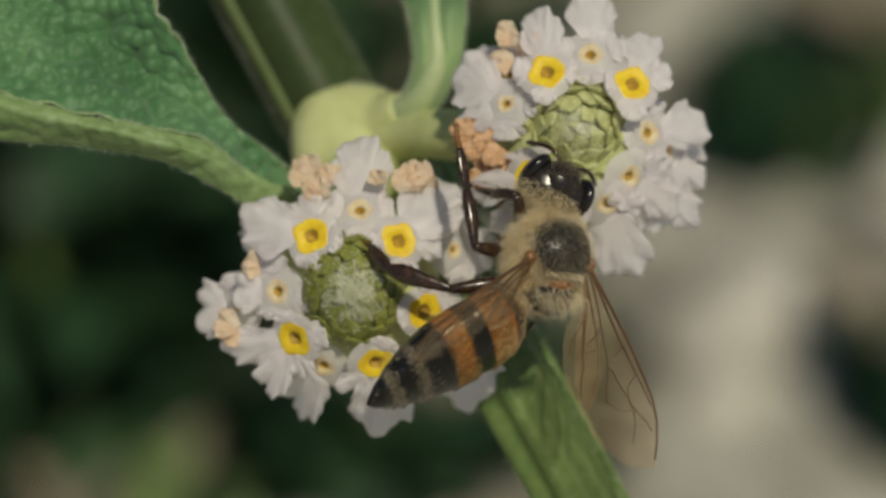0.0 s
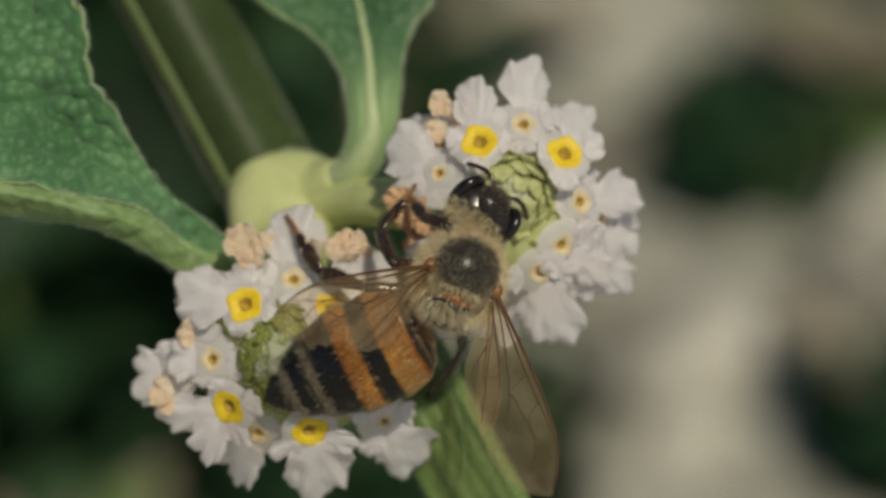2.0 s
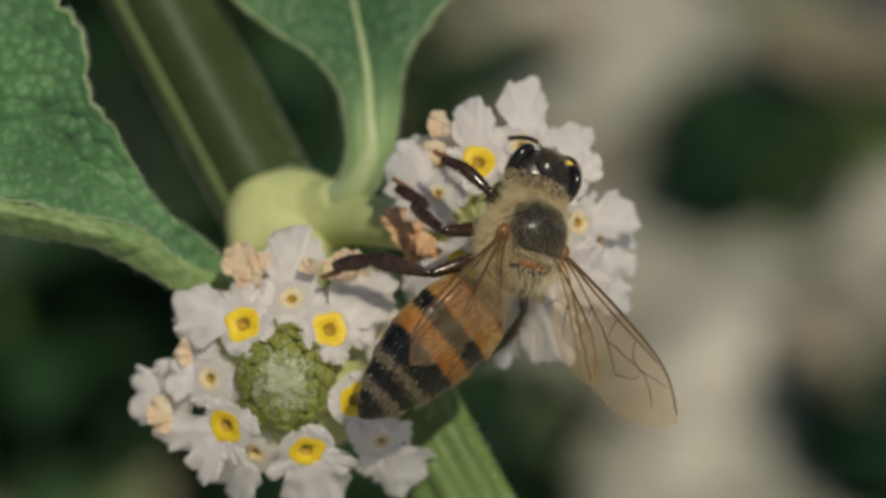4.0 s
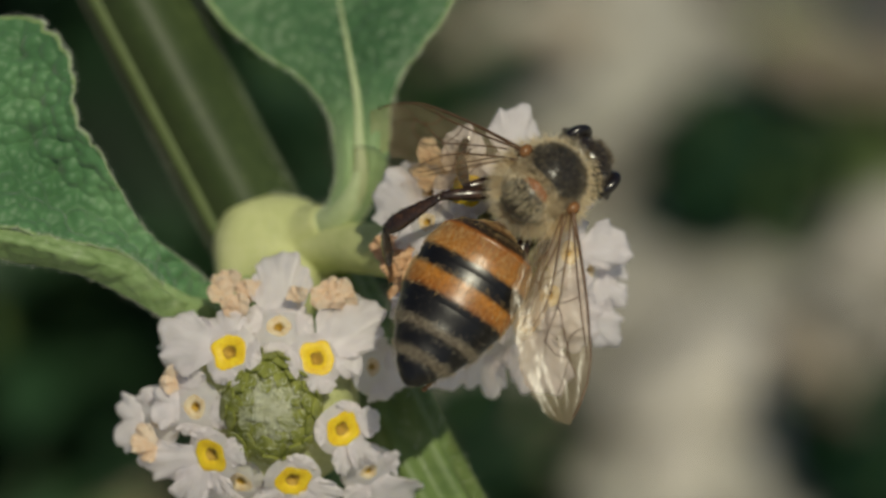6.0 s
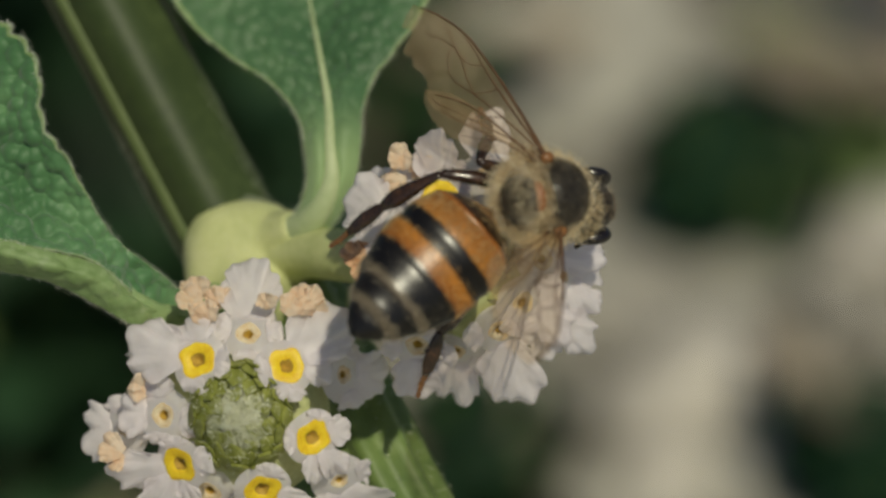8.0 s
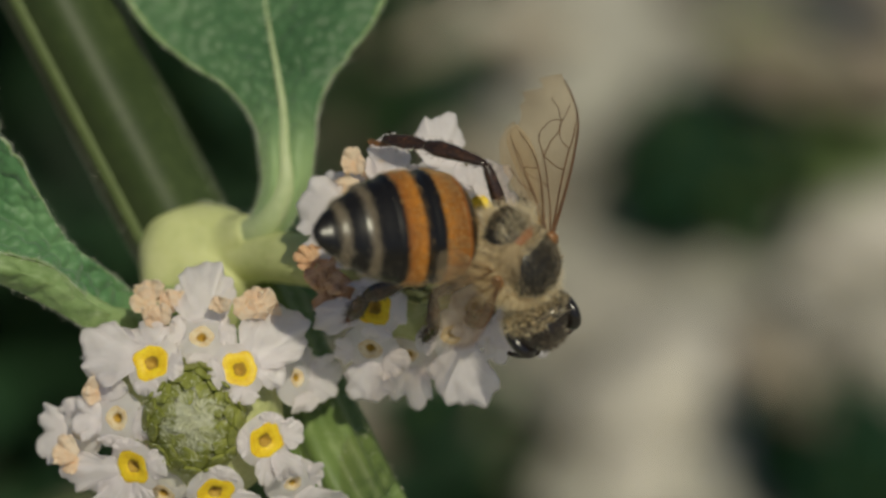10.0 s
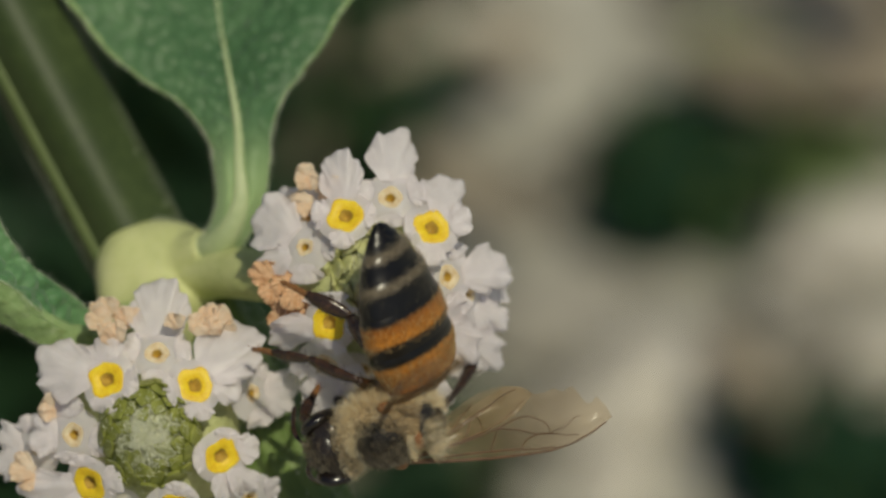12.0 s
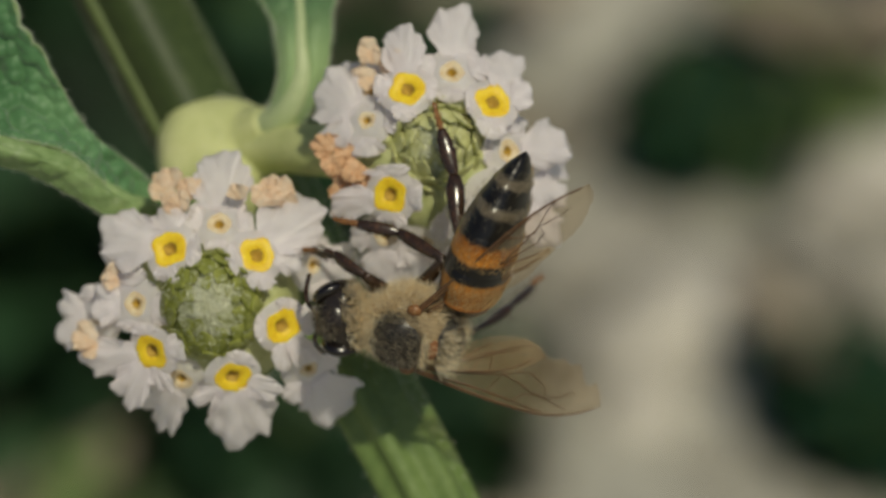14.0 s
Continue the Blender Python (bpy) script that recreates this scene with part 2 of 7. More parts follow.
def abdomen_material():
    """Orange and black bands along the abdomen's own axis, with ragged edges and dusty grey hair bands."""
    m, nt, bsdf, ln = material("banded cuticle")
    tc = nt.nodes.new("ShaderNodeTexCoord")
    sep = nt.nodes.new("ShaderNodeSeparateXYZ")
    ln.new(tc.outputs["Object"], sep.inputs[0])
    rag = noise_tex(nt, 2600, 4, 0.7)
    wide = noise_tex(nt, 420, 2, 0.5)
    a = nt.nodes.new("ShaderNodeMath")
    a.operation = "MULTIPLY_ADD"
    a.inputs[1].default_value = -1 / (348 * U)
    a.inputs[2].default_value = -0.030
    ln.new(sep.outputs["X"], a.inputs[0])
    b = nt.nodes.new("ShaderNodeMath")
    b.operation = "MULTIPLY_ADD"
    b.inputs[1].default_value = 0.028
    ln.new(rag.outputs["Fac"], b.inputs[0])
    ln.new(a.outputs[0], b.inputs[2])
    c = nt.nodes.new("ShaderNodeMath")
    c.operation = "MULTIPLY_ADD"
    c.inputs[1].default_value = 0.04
    ln.new(wide.outputs["Fac"], c.inputs[0])
    ln.new(b.outputs[0], c.inputs[2])
    o1, o2, k, g = (0.29, 0.100, 0.013), (0.47, 0.188, 0.024), (0.007, 0.006, 0.005), (0.13, 0.106, 0.072)
    r = ramp(nt, [(0.0, (0.06, 0.03, 0.015)), (0.10, (0.12, 0.05, 0.018)), (0.12, k), (0.165, (0.02, 0.011, 0.006)), (0.185, o1), (0.315, o2), (0.335, k), (0.43, k), (0.452, o2),
                  (0.535, o1), (0.56, k), (0.69, k), (0.71, g), (0.737, g), (0.755, k), (0.833, k), (0.852, g), (0.878, g), (0.893, k)])
    ln.new(c.outputs[0], r.inputs[0])
    grain = noise_tex(nt, 7000, 3, 0.7)
    tone = ramp(nt, [(0.35, (0.45, 0.40, 0.36)), (0.62, (1.15, 1.15, 1.15))])
    ln.new(grain.outputs["Fac"], tone.inputs[0])
    mul = nt.nodes.new("ShaderNodeMix")
    mul.data_type, mul.blend_type = "RGBA", "MULTIPLY"
    mul.inputs[0].default_value = 0.8
    ln.new(r.outputs[0], mul.inputs[6])
    ln.new(tone.outputs[0], mul.inputs[7])
    ln.new(mul.outputs[2], bsdf.inputs["Base Color"])
    bsdf.inputs["Roughness"].default_value = 0.30
    bsdf.inputs["Specular IOR Level"].default_value = 0.42
    bp = nt.nodes.new("ShaderNodeBump")
    bp.inputs["Strength"].default_value, bp.inputs["Distance"].default_value = 0.35, 0.00002
    ln.new(rag.outputs["Fac"], bp.inputs["Height"])
    ln.new(bp.outputs[0], bsdf.inputs["Normal"])
    return m


BANDS = abdomen_material()


def wing_material():
    m, nt, bsdf, ln = material("wing membrane")
    n = noise_tex(nt, 700, 4)
    r = ramp(nt, [(0.35, (0.33, 0.225, 0.12)), (0.65, (0.60, 0.46, 0.29))])
    ln.new(n.outputs["Fac"], r.inputs[0])
    ln.new(r.outputs[0], bsdf.inputs["Base Color"])
    bsdf.inputs["Roughness"].default_value = 0.22
    bsdf.inputs["Specular IOR Level"].default_value = 0.42
    b = nt.nodes.new("ShaderNodeBump")
    b.inputs["Strength"].default_value, b.inputs["Distance"].default_value = 0.5, 0.00006
    ln.new(n.outputs["Fac"], b.inputs["Height"])
    ln.new(b.outputs[0], bsdf.inputs["Normal"])
    tr = nt.nodes.new("ShaderNodeBsdfTransparent")
    tr.inputs[0].default_value = (0.93, 0.87, 0.78, 1)
    ms = nt.nodes.new("ShaderNodeMixShader")
    ms.inputs[0].default_value = 0.19
    ln.new(tr.outputs[0], ms.inputs[1])
    ln.new(bsdf.outputs[0], ms.inputs[2])
    ln.new(ms.outputs[0], nt.nodes["Material Output"].inputs["Surface"])
    return m


WING = wing_material()


# ---- mesh helpers ----
def mm(x, y, z, rx=0, ry=0, rz=0):
    """A pose from millimetres and degrees."""
    return pose(x * MM, y * MM, z * MM, rx, ry, rz)


def S(x, y, w=0.0):
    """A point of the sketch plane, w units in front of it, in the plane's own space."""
    return Vector(((x - 784) * U, (441 - y) * U, w * U))


def mesh_of(name, bm, mat, smooth=True):
    me = bpy.data.meshes.new(name)
    bm.to_mesh(me)
    bm.free()
    for mt in (mat if isinstance(mat, (list, tuple)) else [mat]):
        me.materials.append(mt)
    if smooth:
        me.polygons.foreach_set("use_smooth", [True] * len(me.polygons))
    return me


def part(name, bm, mat, parent=None, label="", m=None, smooth=True):
    ob = new(name, mesh_of(name, bm, mat, smooth) if isinstance(bm, bmesh.types.BMesh) else bm)
    if parent:
        ob.parent = parent
    if m is not None:
        ob.matrix_basis = m
    return tagged(ob, label)


def empty(name, m=None):
    ob = new(name)
    ob.empty_display_size = 0.002
    if m is not None:
        ob.matrix_basis = m
    return ob


def tube(bm, pts, radii, n=10, flat=1.0, ribs=0, depth=0.0, up=Vector((0, 0, 1)), cap=True):
    """A loft along pts; flat squeezes it along up, ribs and depth groove it lengthwise."""
    pts = [Vector(p) for p in pts]
    rings = []
    for i, p in enumerate(pts):
        d = (pts[min(i + 1, len(pts) - 1)] - pts[max(i - 1, 0)]).normalized()
        side = d.cross(up)
        if side.length < 1e-4:
            side = d.cross(Vector((0, 1, 0)))
        side.normalize()
        top = side.cross(d)
        ring = []
        for j in range(n):
            a = 2 * math.pi * j / n
            r = radii[i] * (1 + depth * math.cos(ribs * a) if ribs else 1)
            ring.append(bm.verts.new(p + side * math.cos(a) * r + top * math.sin(a) * r * flat))
        rings.append(ring)
    for a, b in zip(rings, rings[1:]):
        for j in range(n):
            bm.faces.new((a[j], a[(j + 1) % n], b[(j + 1) % n], b[j]))
    if cap:
        bm.faces.new(rings[0][::-1])
        bm.faces.new(rings[-1])
    return rings


def blob(bm, centre, semi, seg=24, rings=14, rough=0.0, seed=0.0, boxy=1.0):
    r = bmesh.ops.create_uvsphere(bm, u_segments=seg, v_segments=rings, radius=1)
    for v in r["verts"]:
        v.co = Vector([math.copysign(abs(c) ** boxy, c) for c in v.co])
        k = 1 + rough * noise.noise(v.co * 2.2 + Vector((seed, seed * 2, 1)))
        v.co = Vector(centre) + Vector((v.co.x * semi[0], v.co.y * semi[1], v.co.z * semi[2])) * k


def bezier(ps, t):
    ps = [Vector(p) for p in ps]
    while len(ps) > 1:
        ps = [a.lerp(b, t) for a, b in zip(ps, ps[1:])]
    return ps[0]


def spline(ps, t):
    """Smooth way through the points ps, t from 0 to 1."""
    ps = [Vector(p) for p in ps]
    k = t * (len(ps) - 1)
    i = min(int(k), len(ps) - 2)
    f = k - i
    a, b, c, d = ps[max(i - 1, 0)], ps[i], ps[i + 1], ps[min(i + 2, len(ps) - 1)]
    return 0.5 * ((2 * b) + (c - a) * f + (2 * a - 5 * b + 4 * c - d) * f * f + (3 * b - a - 3 * c + d) * f ** 3)


def hairs(bm, roots, rng, length, width, lean=Vector((0, 0, 0)), spread=0.35, curl=0.3):
    """Tapered, slightly bent hairs on (place, normal) roots."""
    for p, n in roots:
        d = (n + lean + Vector((rng.gauss(0, spread), rng.gauss(0, spread), rng.gauss(0, spread)))).normalized()
        if d.dot(n) < 0.1:
            d = (d + n * (0.3 - d.dot(n))).normalized()
        ln = length * rng.uniform(0.6, 1.25)
        side = d.cross(Vector((rng.gauss(0, 1), rng.gauss(0, 1), rng.gauss(0, 1)))).normalized() * width
        bend = (lean * curl + Vector((rng.gauss(0, 1), rng.gauss(0, 1), rng.gauss(0, 1))) * 0.12) * ln
        mid, tip = p + d * ln * 0.55 + bend * 0.3, p + d * ln + bend
        a, b, c, e, f = (bm.verts.new(q) for q in (p - side, p + side, mid + side * 0.7, mid - side * 0.7, tip))
        bm.faces.new((a, b, c, e))
        bm.faces.new((e, c, f))


def on_blob(rng, count, centre, semi, keep):
    out = []
    while len(out) < count:
        d = Vector((rng.gauss(0, 1), rng.gauss(0, 1), rng.gauss(0, 1))).normalized()
        if not keep(d):
            continue
        n = Vector((d.x / semi[0], d.y / semi[1], d.z / semi[2])).normalized()
        out.append((Vector(centre) + Vector((d.x * semi[0], d.y * semi[1], d.z * semi[2])), n))
    return out


# ---- ground and distance ----
def ground():
    bm = bmesh.new()
    n = 90
    grid = {}
    for i in range(n + 1):
        for j in range(n + 1):
            a, b = (i / n * 2 - 1), (j / n * 2 - 1)
            x, y = math.copysign(abs(a) ** 4, a) * 60 + a * 0.15, math.copysign(abs(b) ** 4, b) * 60 + b * 0.15 + 0.15
            z = 0.0012 * noise.fractal(Vector((x * 14, y * 14, 0)), 1.0, 2.0, 4) if abs(x) < 2 and abs(y) < 2 else 0.0
            grid[i, j] = bm.verts.new((x, y, z))
    for i in range(n):
        for j in range(n):
            bm.faces.new((grid[i, j], grid[i + 1, j], grid[i + 1, j + 1], grid[i, j + 1]))
    tagged(part("ground", bm, SOIL), "dry grey-brown stony soil in sunlight", "ground", kind="structure")


def litter():
    rng = random.Random(5)
    bm = bmesh.new()
    for _ in range(420):
        x, y = rng.uniform(-0.10, 0.11), rng.uniform(0.05, 0.30)
        r = rng.uniform(0.0018, 0.0068)
        res = bmesh.ops.create_icosphere(bm, subdivisions=1, radius=r)
        for v in res["verts"]:
            v.co = Vector((v.co.x * 1.3, v.co.y, v.co.z * 0.6)) * (1 + 0.4 * noise.noise(v.co * 300 + Vector((x * 99, y * 99, 0)))) + Vector((x, y, r * 0.3))
    tagged(part("gravel", bm, STONE), "loose pale grey pebbles on dry soil", "gravel", kind="stuff")
    bm = bmesh.new()
    for _ in range(160):
        x, y, s, a = rng.uniform(-0.10, 0.11), rng.uniform(0.05, 0.30), rng.uniform(0.004, 0.011), rng.uniform(0, 6.28)
        rows = []
        for i in range(5):
            t = i / 4
            wdt = s * 0.42 * math.sin(math.pi * (0.06 + 0.9 * t))
            rows.append([bm.verts.new((x + math.cos(a) * (t - 0.5) * 2 * s - math.sin(a) * k * wdt, y + math.sin(a) * (t - 0.5) * 2 * s + math.cos(a) * k * wdt,
                                       0.006 + abs(k) * s * 0.25 + 0.3 * s * (t - 0.5) ** 2)) for k in (-1, 0, 1)])
        for p, q in zip(rows, rows[1:]):
            for k in (0, 1):
                bm.faces.new((p[k], p[k + 1], q[k + 1], q[k]))
    tagged(part("leaf_litter", bm, LITTER), "curled dry brown leaves scattered on soil", "leaf litter", kind="stuff")


def blade_mesh(length, width, cup, droop):
    bm = bmesh.new()
    rows = []
    for i in range(9):
        t = i / 8
        wd = width * math.sin(math.pi * min(1, 0.04 + 0.93 * t)) ** 0.8 * (1 - 0.25 * t)
        rows.append([bm.verts.new((t * length, k * wd / 2, cup * wd * abs(k) + 0.12 * length * math.sin(3 * t) * droop - droop * length * t * t * 0.5)) for k in (-1, -0.5, 0, 0.5, 1)])
    for p, q in zip(rows, rows[1:]):
        for k in range(4):
            bm.faces.new((p[k], p[k + 1], q[k + 1], q[k]))
    res = bmesh.ops.solidify(bm, geom=bm.faces[:], thickness=0.0003)
    return bm


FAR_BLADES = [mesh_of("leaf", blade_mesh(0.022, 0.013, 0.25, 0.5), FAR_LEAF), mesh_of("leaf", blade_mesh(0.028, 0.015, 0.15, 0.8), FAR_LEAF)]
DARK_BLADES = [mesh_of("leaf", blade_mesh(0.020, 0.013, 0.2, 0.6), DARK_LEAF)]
BRIGHT_BLADES = [mesh_of("leaf", blade_mesh(0.020, 0.010, 0.2, 0.4), BRIGHT_LEAF)]


def weed(x, y, spread, height, count, blades, seed, label, lean=0.0, size=1.0):
    """A low leafy plant: thin stalks from one root with leaves up along them."""
    rng = random.Random(seed)
    root = empty("weed", pose(x, y, 0))
    tagged(root, label, "plant", "background plants")
    stalks = max(2, count // 8)
    for s in range(stalks):
        a, r = rng.uniform(0, 6.28), spread * rng.uniform(0.2, 1.0)
        top = Vector((math.cos(a) * r, math.sin(a) * r + lean, height * rng.uniform(0.6, 1.0)))
        mid = Vector((top.x * 0.35, top.y * 0.35, top.z * 0.55))
        bm = bmesh.new()
        tube(bm, [bezier([Vector((0, 0, -0.004)), mid, top], i / 6) for i in range(7)], [0.0012 - 0.0001 * i for i in range(7)], 6, up=Vector((0, 1, 0.1)))
        part("stalk", bm, STEM, root)
        for q in range(count // stalks):
            t = rng.uniform(0.3, 1.0)
            p = bezier([Vector((0, 0, 0)), mid, top], t)
            k = size * rng.uniform(0.7, 1.25)
            ob = part("leaf", rng.choice(blades), None, root, m=Matrix.Translation(p) @ pose(0, 0, 0, rng.uniform(-25, 25), rng.uniform(-45, 15), rng.uniform(0, 360)) @ Matrix.Scale(k, 4))


# ---- the plant ----
def rail_surface(rails, nu, nv, bumps, seed, thick, pale=0.0, scallop=0.0, first=0.0):
    """A leaf between three or more rails, quilted, with a thin second skin behind it."""
    bm = bmesh.new()
    front, back = [], []
    for i in range(nu + 1):
        u = i / nu
        ks = [spline(r, u) for r in rails]
        rowf = []
        for j in range(nv + 1):
            p = spline(ks, j / nv)
            if scallop and u > first:
                near = max(0.0, 1 - min(j, nv - j) / nv * 9)
                out = (ks[0] - ks[1] if j < nv / 2 else ks[-1] - ks[-2]).normalized()
                p = p + out * scallop * near * (abs(math.sin(u * 46 + seed)) - 0.5) * min(1, (u - first) * 8)
            rowf.append(p)
        front.append(rowf)
    def normal(i, j):
        a = front[min(i + 1, nu)][j] - front[max(i - 1, 0)][j]
        b = front[i][min(j + 1, nv)] - front[i][max(j - 1, 0)]
        n = a.cross(b)
        n = n.normalized() if n.length > 0 else Vector((0, 0, 1))
        return n if n.z > 0 else -n
    vf, vb = [], []
    for i in range(nu + 1):
        rf, rb = [], []
        for j in range(nv + 1):
            p, n = front[i][j], normal(i, j)
            edge = min(1, 5 * j / nv, 5 * (nv - j) / nv)
            h = noise.voronoi(p * 1700 + Vector((seed, 0, 0)))[0]
            d = bumps * (0.30 - 1.0 * h[0] ** 2) * (0.25 + 0.75 * edge) * min(1, max(0.1, (6 if not pale else 4) * (i / nu - pale * 0.8)))
            d += bumps * 0.5 * noise.noise(p * 400 + Vector((seed, 2, 0)))
            rf.append(bm.verts.new(p + n * d))
            rb.append(bm.verts.new(p + n * d - n * thick))
        vf.append(rf)
        vb.append(rb)
    for i in range(nu):
        for j in range(nv):
            f = bm.faces.new((vf[i][j], vf[i][j + 1], vf[i + 1][j + 1], vf[i + 1][j]))
            rim = min(j, nv - j) / nv < 0.028 + 0.012 * noise.noise(front[i][j] * 1500)
            if rim:
                f.material_index = 1
            f = bm.faces.new((vb[i][j], vb[i + 1][j], vb[i + 1][j + 1], vb[i][j + 1]))
            f.material_index = 1
    for i in range(nu):
        for j in (0, nv):
            f = bm.faces.new((vf[i][j], vf[i + 1][j], vb[i + 1][j], vb[i][j]))
            f.material_index = 1
    bmesh.ops.recalc_face_normals(bm, faces=bm.faces[:])
    edges = [vf[i][j].co.copy() for i in range(nu + 1) for j in (0, nv)]
    return bm, edges


def plant():
    root = empty("flowering_shrub", VIEW.copy())
    tagged(root, "hairy green stem with quilted leaves and pale node", "plant")
    # lower stem, from the soil up behind the flower heads to the node
    pts = [S(965, 1300, -270), S(830, 1040, -260), S(715, 815, -240), S(625, 650, -240), S(540, 480, -330), S(450, 310, -430), S(385, 225, -510)]
    ctr = [spline(pts, i / 44) for i in range(45)]
    foot = VIEW.inverted() @ Vector((0.080, 0.030, -0.004))
    ctr = [foot.lerp(ctr[0], i / 8) for i in range(8)] + ctr
    bm = bmesh.new()
    tube(bm, ctr, [(76 if i > 7 else 110 - 4 * i) * U for i in range(len(ctr))], 56, 1.0, 7, 0.12)
    part("stem", bm, STEM, root, "ribbed green stem")
    # upper stem, leaving the node: four-angled, hairy ridges coloured paler to stand for highlights
    pts = [S(378, 305, -470), S(344, 240, -450), S(286, 130, -445), S(218, 0, -450), S(116, -195, -470), S(-18, -450, -510), S(-200, -800, -600)]
    ctr2 = [spline(pts, i / 30) for i in range(31)]
    bm = bmesh.new()
    tube(bm, ctr2, [92 * U for i in range(31)], 48, 1.0, 4, 0.07)
    upper_stem = part("stem", bm, STEM_SHADED, root, "ribbed green stem")
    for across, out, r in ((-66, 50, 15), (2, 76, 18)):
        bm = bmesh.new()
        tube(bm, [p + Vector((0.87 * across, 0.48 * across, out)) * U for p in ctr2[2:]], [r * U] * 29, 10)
        part("ridge", bm, RIDGE_HIGHLIGHT, upper_stem, "hairy green ridge with its highlight painted pale")
    # node: a swollen joint into which stem, flower stalks and leaf stalk run
    bm = bmesh.new()
    blob(bm, S(368, 280, -385), (112 * U, 120 * U, 80 * U), 36, 24, 0.04, boxy=0.76)
    for a, r0, r1 in (([S(352, 262, -390), S(420, 235, -350), S(470, 212, -290)], 72, 34), ([S(360, 262, -390), S(440, 258, -350), S(500, 260, -290)], 70, 40),
                      ([S(355, 270, -395), S(385, 340, -320), S(385, 400, -200)], 90, 40), ([S(355, 270, -400), S(410, 335, -400), S(450, 400, -420)], 88, 55)):
        tube(bm, [spline(a, i / 8) for i in range(9)], [(r0 + (r1 - r0) * i / 8) * U for i in range(9)], 20)
    joint = part("node", bm, NODE, root, "swollen pale yellow-green node")
    mod = joint.modifiers.new("weld", "REMESH")
    mod.mode, mod.voxel_size, mod.use_smooth_shade = "VOXEL", 5 * U, True
    mod = joint.modifiers.new("soften", "SMOOTH")
    mod.factor, mod.iterations = 0.5, 30
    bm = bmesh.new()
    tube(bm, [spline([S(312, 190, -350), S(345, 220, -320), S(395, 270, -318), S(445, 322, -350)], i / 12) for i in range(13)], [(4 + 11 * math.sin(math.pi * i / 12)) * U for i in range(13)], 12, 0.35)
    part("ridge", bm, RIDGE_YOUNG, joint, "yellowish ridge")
    for a in ([S(400, 255, -370), S(470, 255, -310), S(560, 262, -200), S(660, 272, -130), S(740, 285, -50)], [S(375, 290, -350), S(385, 360, -240), S(380, 440, -110), S(375, 530, -30)]):
        bm = bmesh.new()
        tube(bm, [spline(a, i / 14) for i in range(15)], [(50 - 4 * math.sin(i / 3)) * U for i in range(15)], 16)
        part("flower_stalk", bm, NODE, root, "short pale green flower stalk")
    # leaf with a folded lower margin
    upper = [S(300, 352, -190), S(240, 300, -120), S(150, 222, -60), S(76, 98, -10), S(33, 32, 0), S(26, -62, -10), S(-20, -128, -35), S(-130, -150, -80), S(-800, -60, -220)]
    inner = [S(292, 358, -185), S(220, 320, -110), S(135, 245, -50), S(10, 160, -40), S(-75, 110, -30), S(-130, 60, -35), S(-220, 10, -45), S(-380, -20, -90), S(-800, -40, -220)]
    crest = [S(284, 368, -170), S(206, 345, -80), S(128, 275, -10), S(20, 245, 30), S(-90, 222, 45), S(-250, 178, 50), S(-400, 150, 30), S(-560, 110, -40), S(-802, -30, -220)]
    bm, edges = rail_surface([upper, inner, crest], 260, 130, 23 * U, 3.0, 5 * U, scallop=9 * U, first=0.3)
    leaf = part("leaf", bm, [LEAF, LEAF_UNDER], root, "quilted green leaf with a folded margin")
    fold = [S(280, 374, -160), S(204, 352, -60), S(130, 305, 10), S(25, 272, 50), S(-90, 245, 60), S(-250, 215, 60), S(-400, 185, 40), S(-560, 130, -30), S(-802, -28, -220)]
    lower = [S(270, 400, -165), S(190, 385, -70), S(125, 348, -30), S(20, 300, -5), S(-90, 280, 0), S(-250, 262, 0), S(-400, 235, -20), S(-560, 160, -60), S(-802, -26, -220)]
    bm, e2 = rail_surface([crest, fold, lower], 150, 20, 12 * U, 8.0, 5 * U)
    part("margin", bm, [LEAF_UNDER, LEAF_UNDER], leaf, "pale downy folded leaf margin")
    bm = bmesh.new()
    tube(bm, [spline([S(345, 330, -350), S(290, 362, -240), S(225, 368, -110), S(150, 310, -50)], i / 10) for i in range(11)], [(40 - 2.4 * i) * U for i in range(11)], 12, 0.7)
    part("petiole", bm, RIB, root, "pale green leaf stalk")
    # leaf above the node
    left = [S(418, 208, -345), S(462, 188, -280), S(484, 130, -245), S(478, 60, -255), S(468, 16, -275), S(418, -48, -310), S(290, -142, -350), S(160, -330, -430), S(150, -560, -540), S(420, -860, -680)]
    mid = [S(428, 226, -335), S(488, 203, -262), S(526, 138, -235), S(526, 60, -245), S(522, -10, -285), S(508, -90, -335), S(487, -200, -400), S(470, -330, -470), S(455, -560, -570), S(430, -860, -680)]
    right = [S(440, 245, -345), S(516, 222, -280), S(566, 142, -245), S(578, 60, -255), S(582, 10, -275), S(606, -60, -310), S(664, -140, -340), S(772, -330, -420), S(800, -560, -530), S(440, -860, -680)]
    q1 = [a.lerp(b, 0.5) + Vector((0, 0, 14 * U)) for a, b in zip(left, mid)]
    q2 = [a.lerp(b, 0.5) + Vector((0, 0, 14 * U)) for a, b in zip(right, mid)]
    bm, e3 = rail_surface([left, q1, mid, q2, right], 260, 130, 13 * U, 5.0, 5 * U, 0.37, 6 * U, 0.55)
    leaf2 = part("leaf", bm, [LEAF_STALKED, LEAF_UNDER], root, "quilted green leaf painted darker as shaded, with a pale midrib")
    bm = bmesh.new()
    tube(bm, [spline([p + Vector((0, 0, 4 * U)) for p in mid], i / 40) for i in range(41)], [max(2.5, 34 - 1.9 * i if i < 12 else 11.2 - 0.6 * (i - 12)) * U for i in range(41)], 16, 0.7)
    part("midrib", bm, RIB_PALE, leaf2, "pale green midrib")
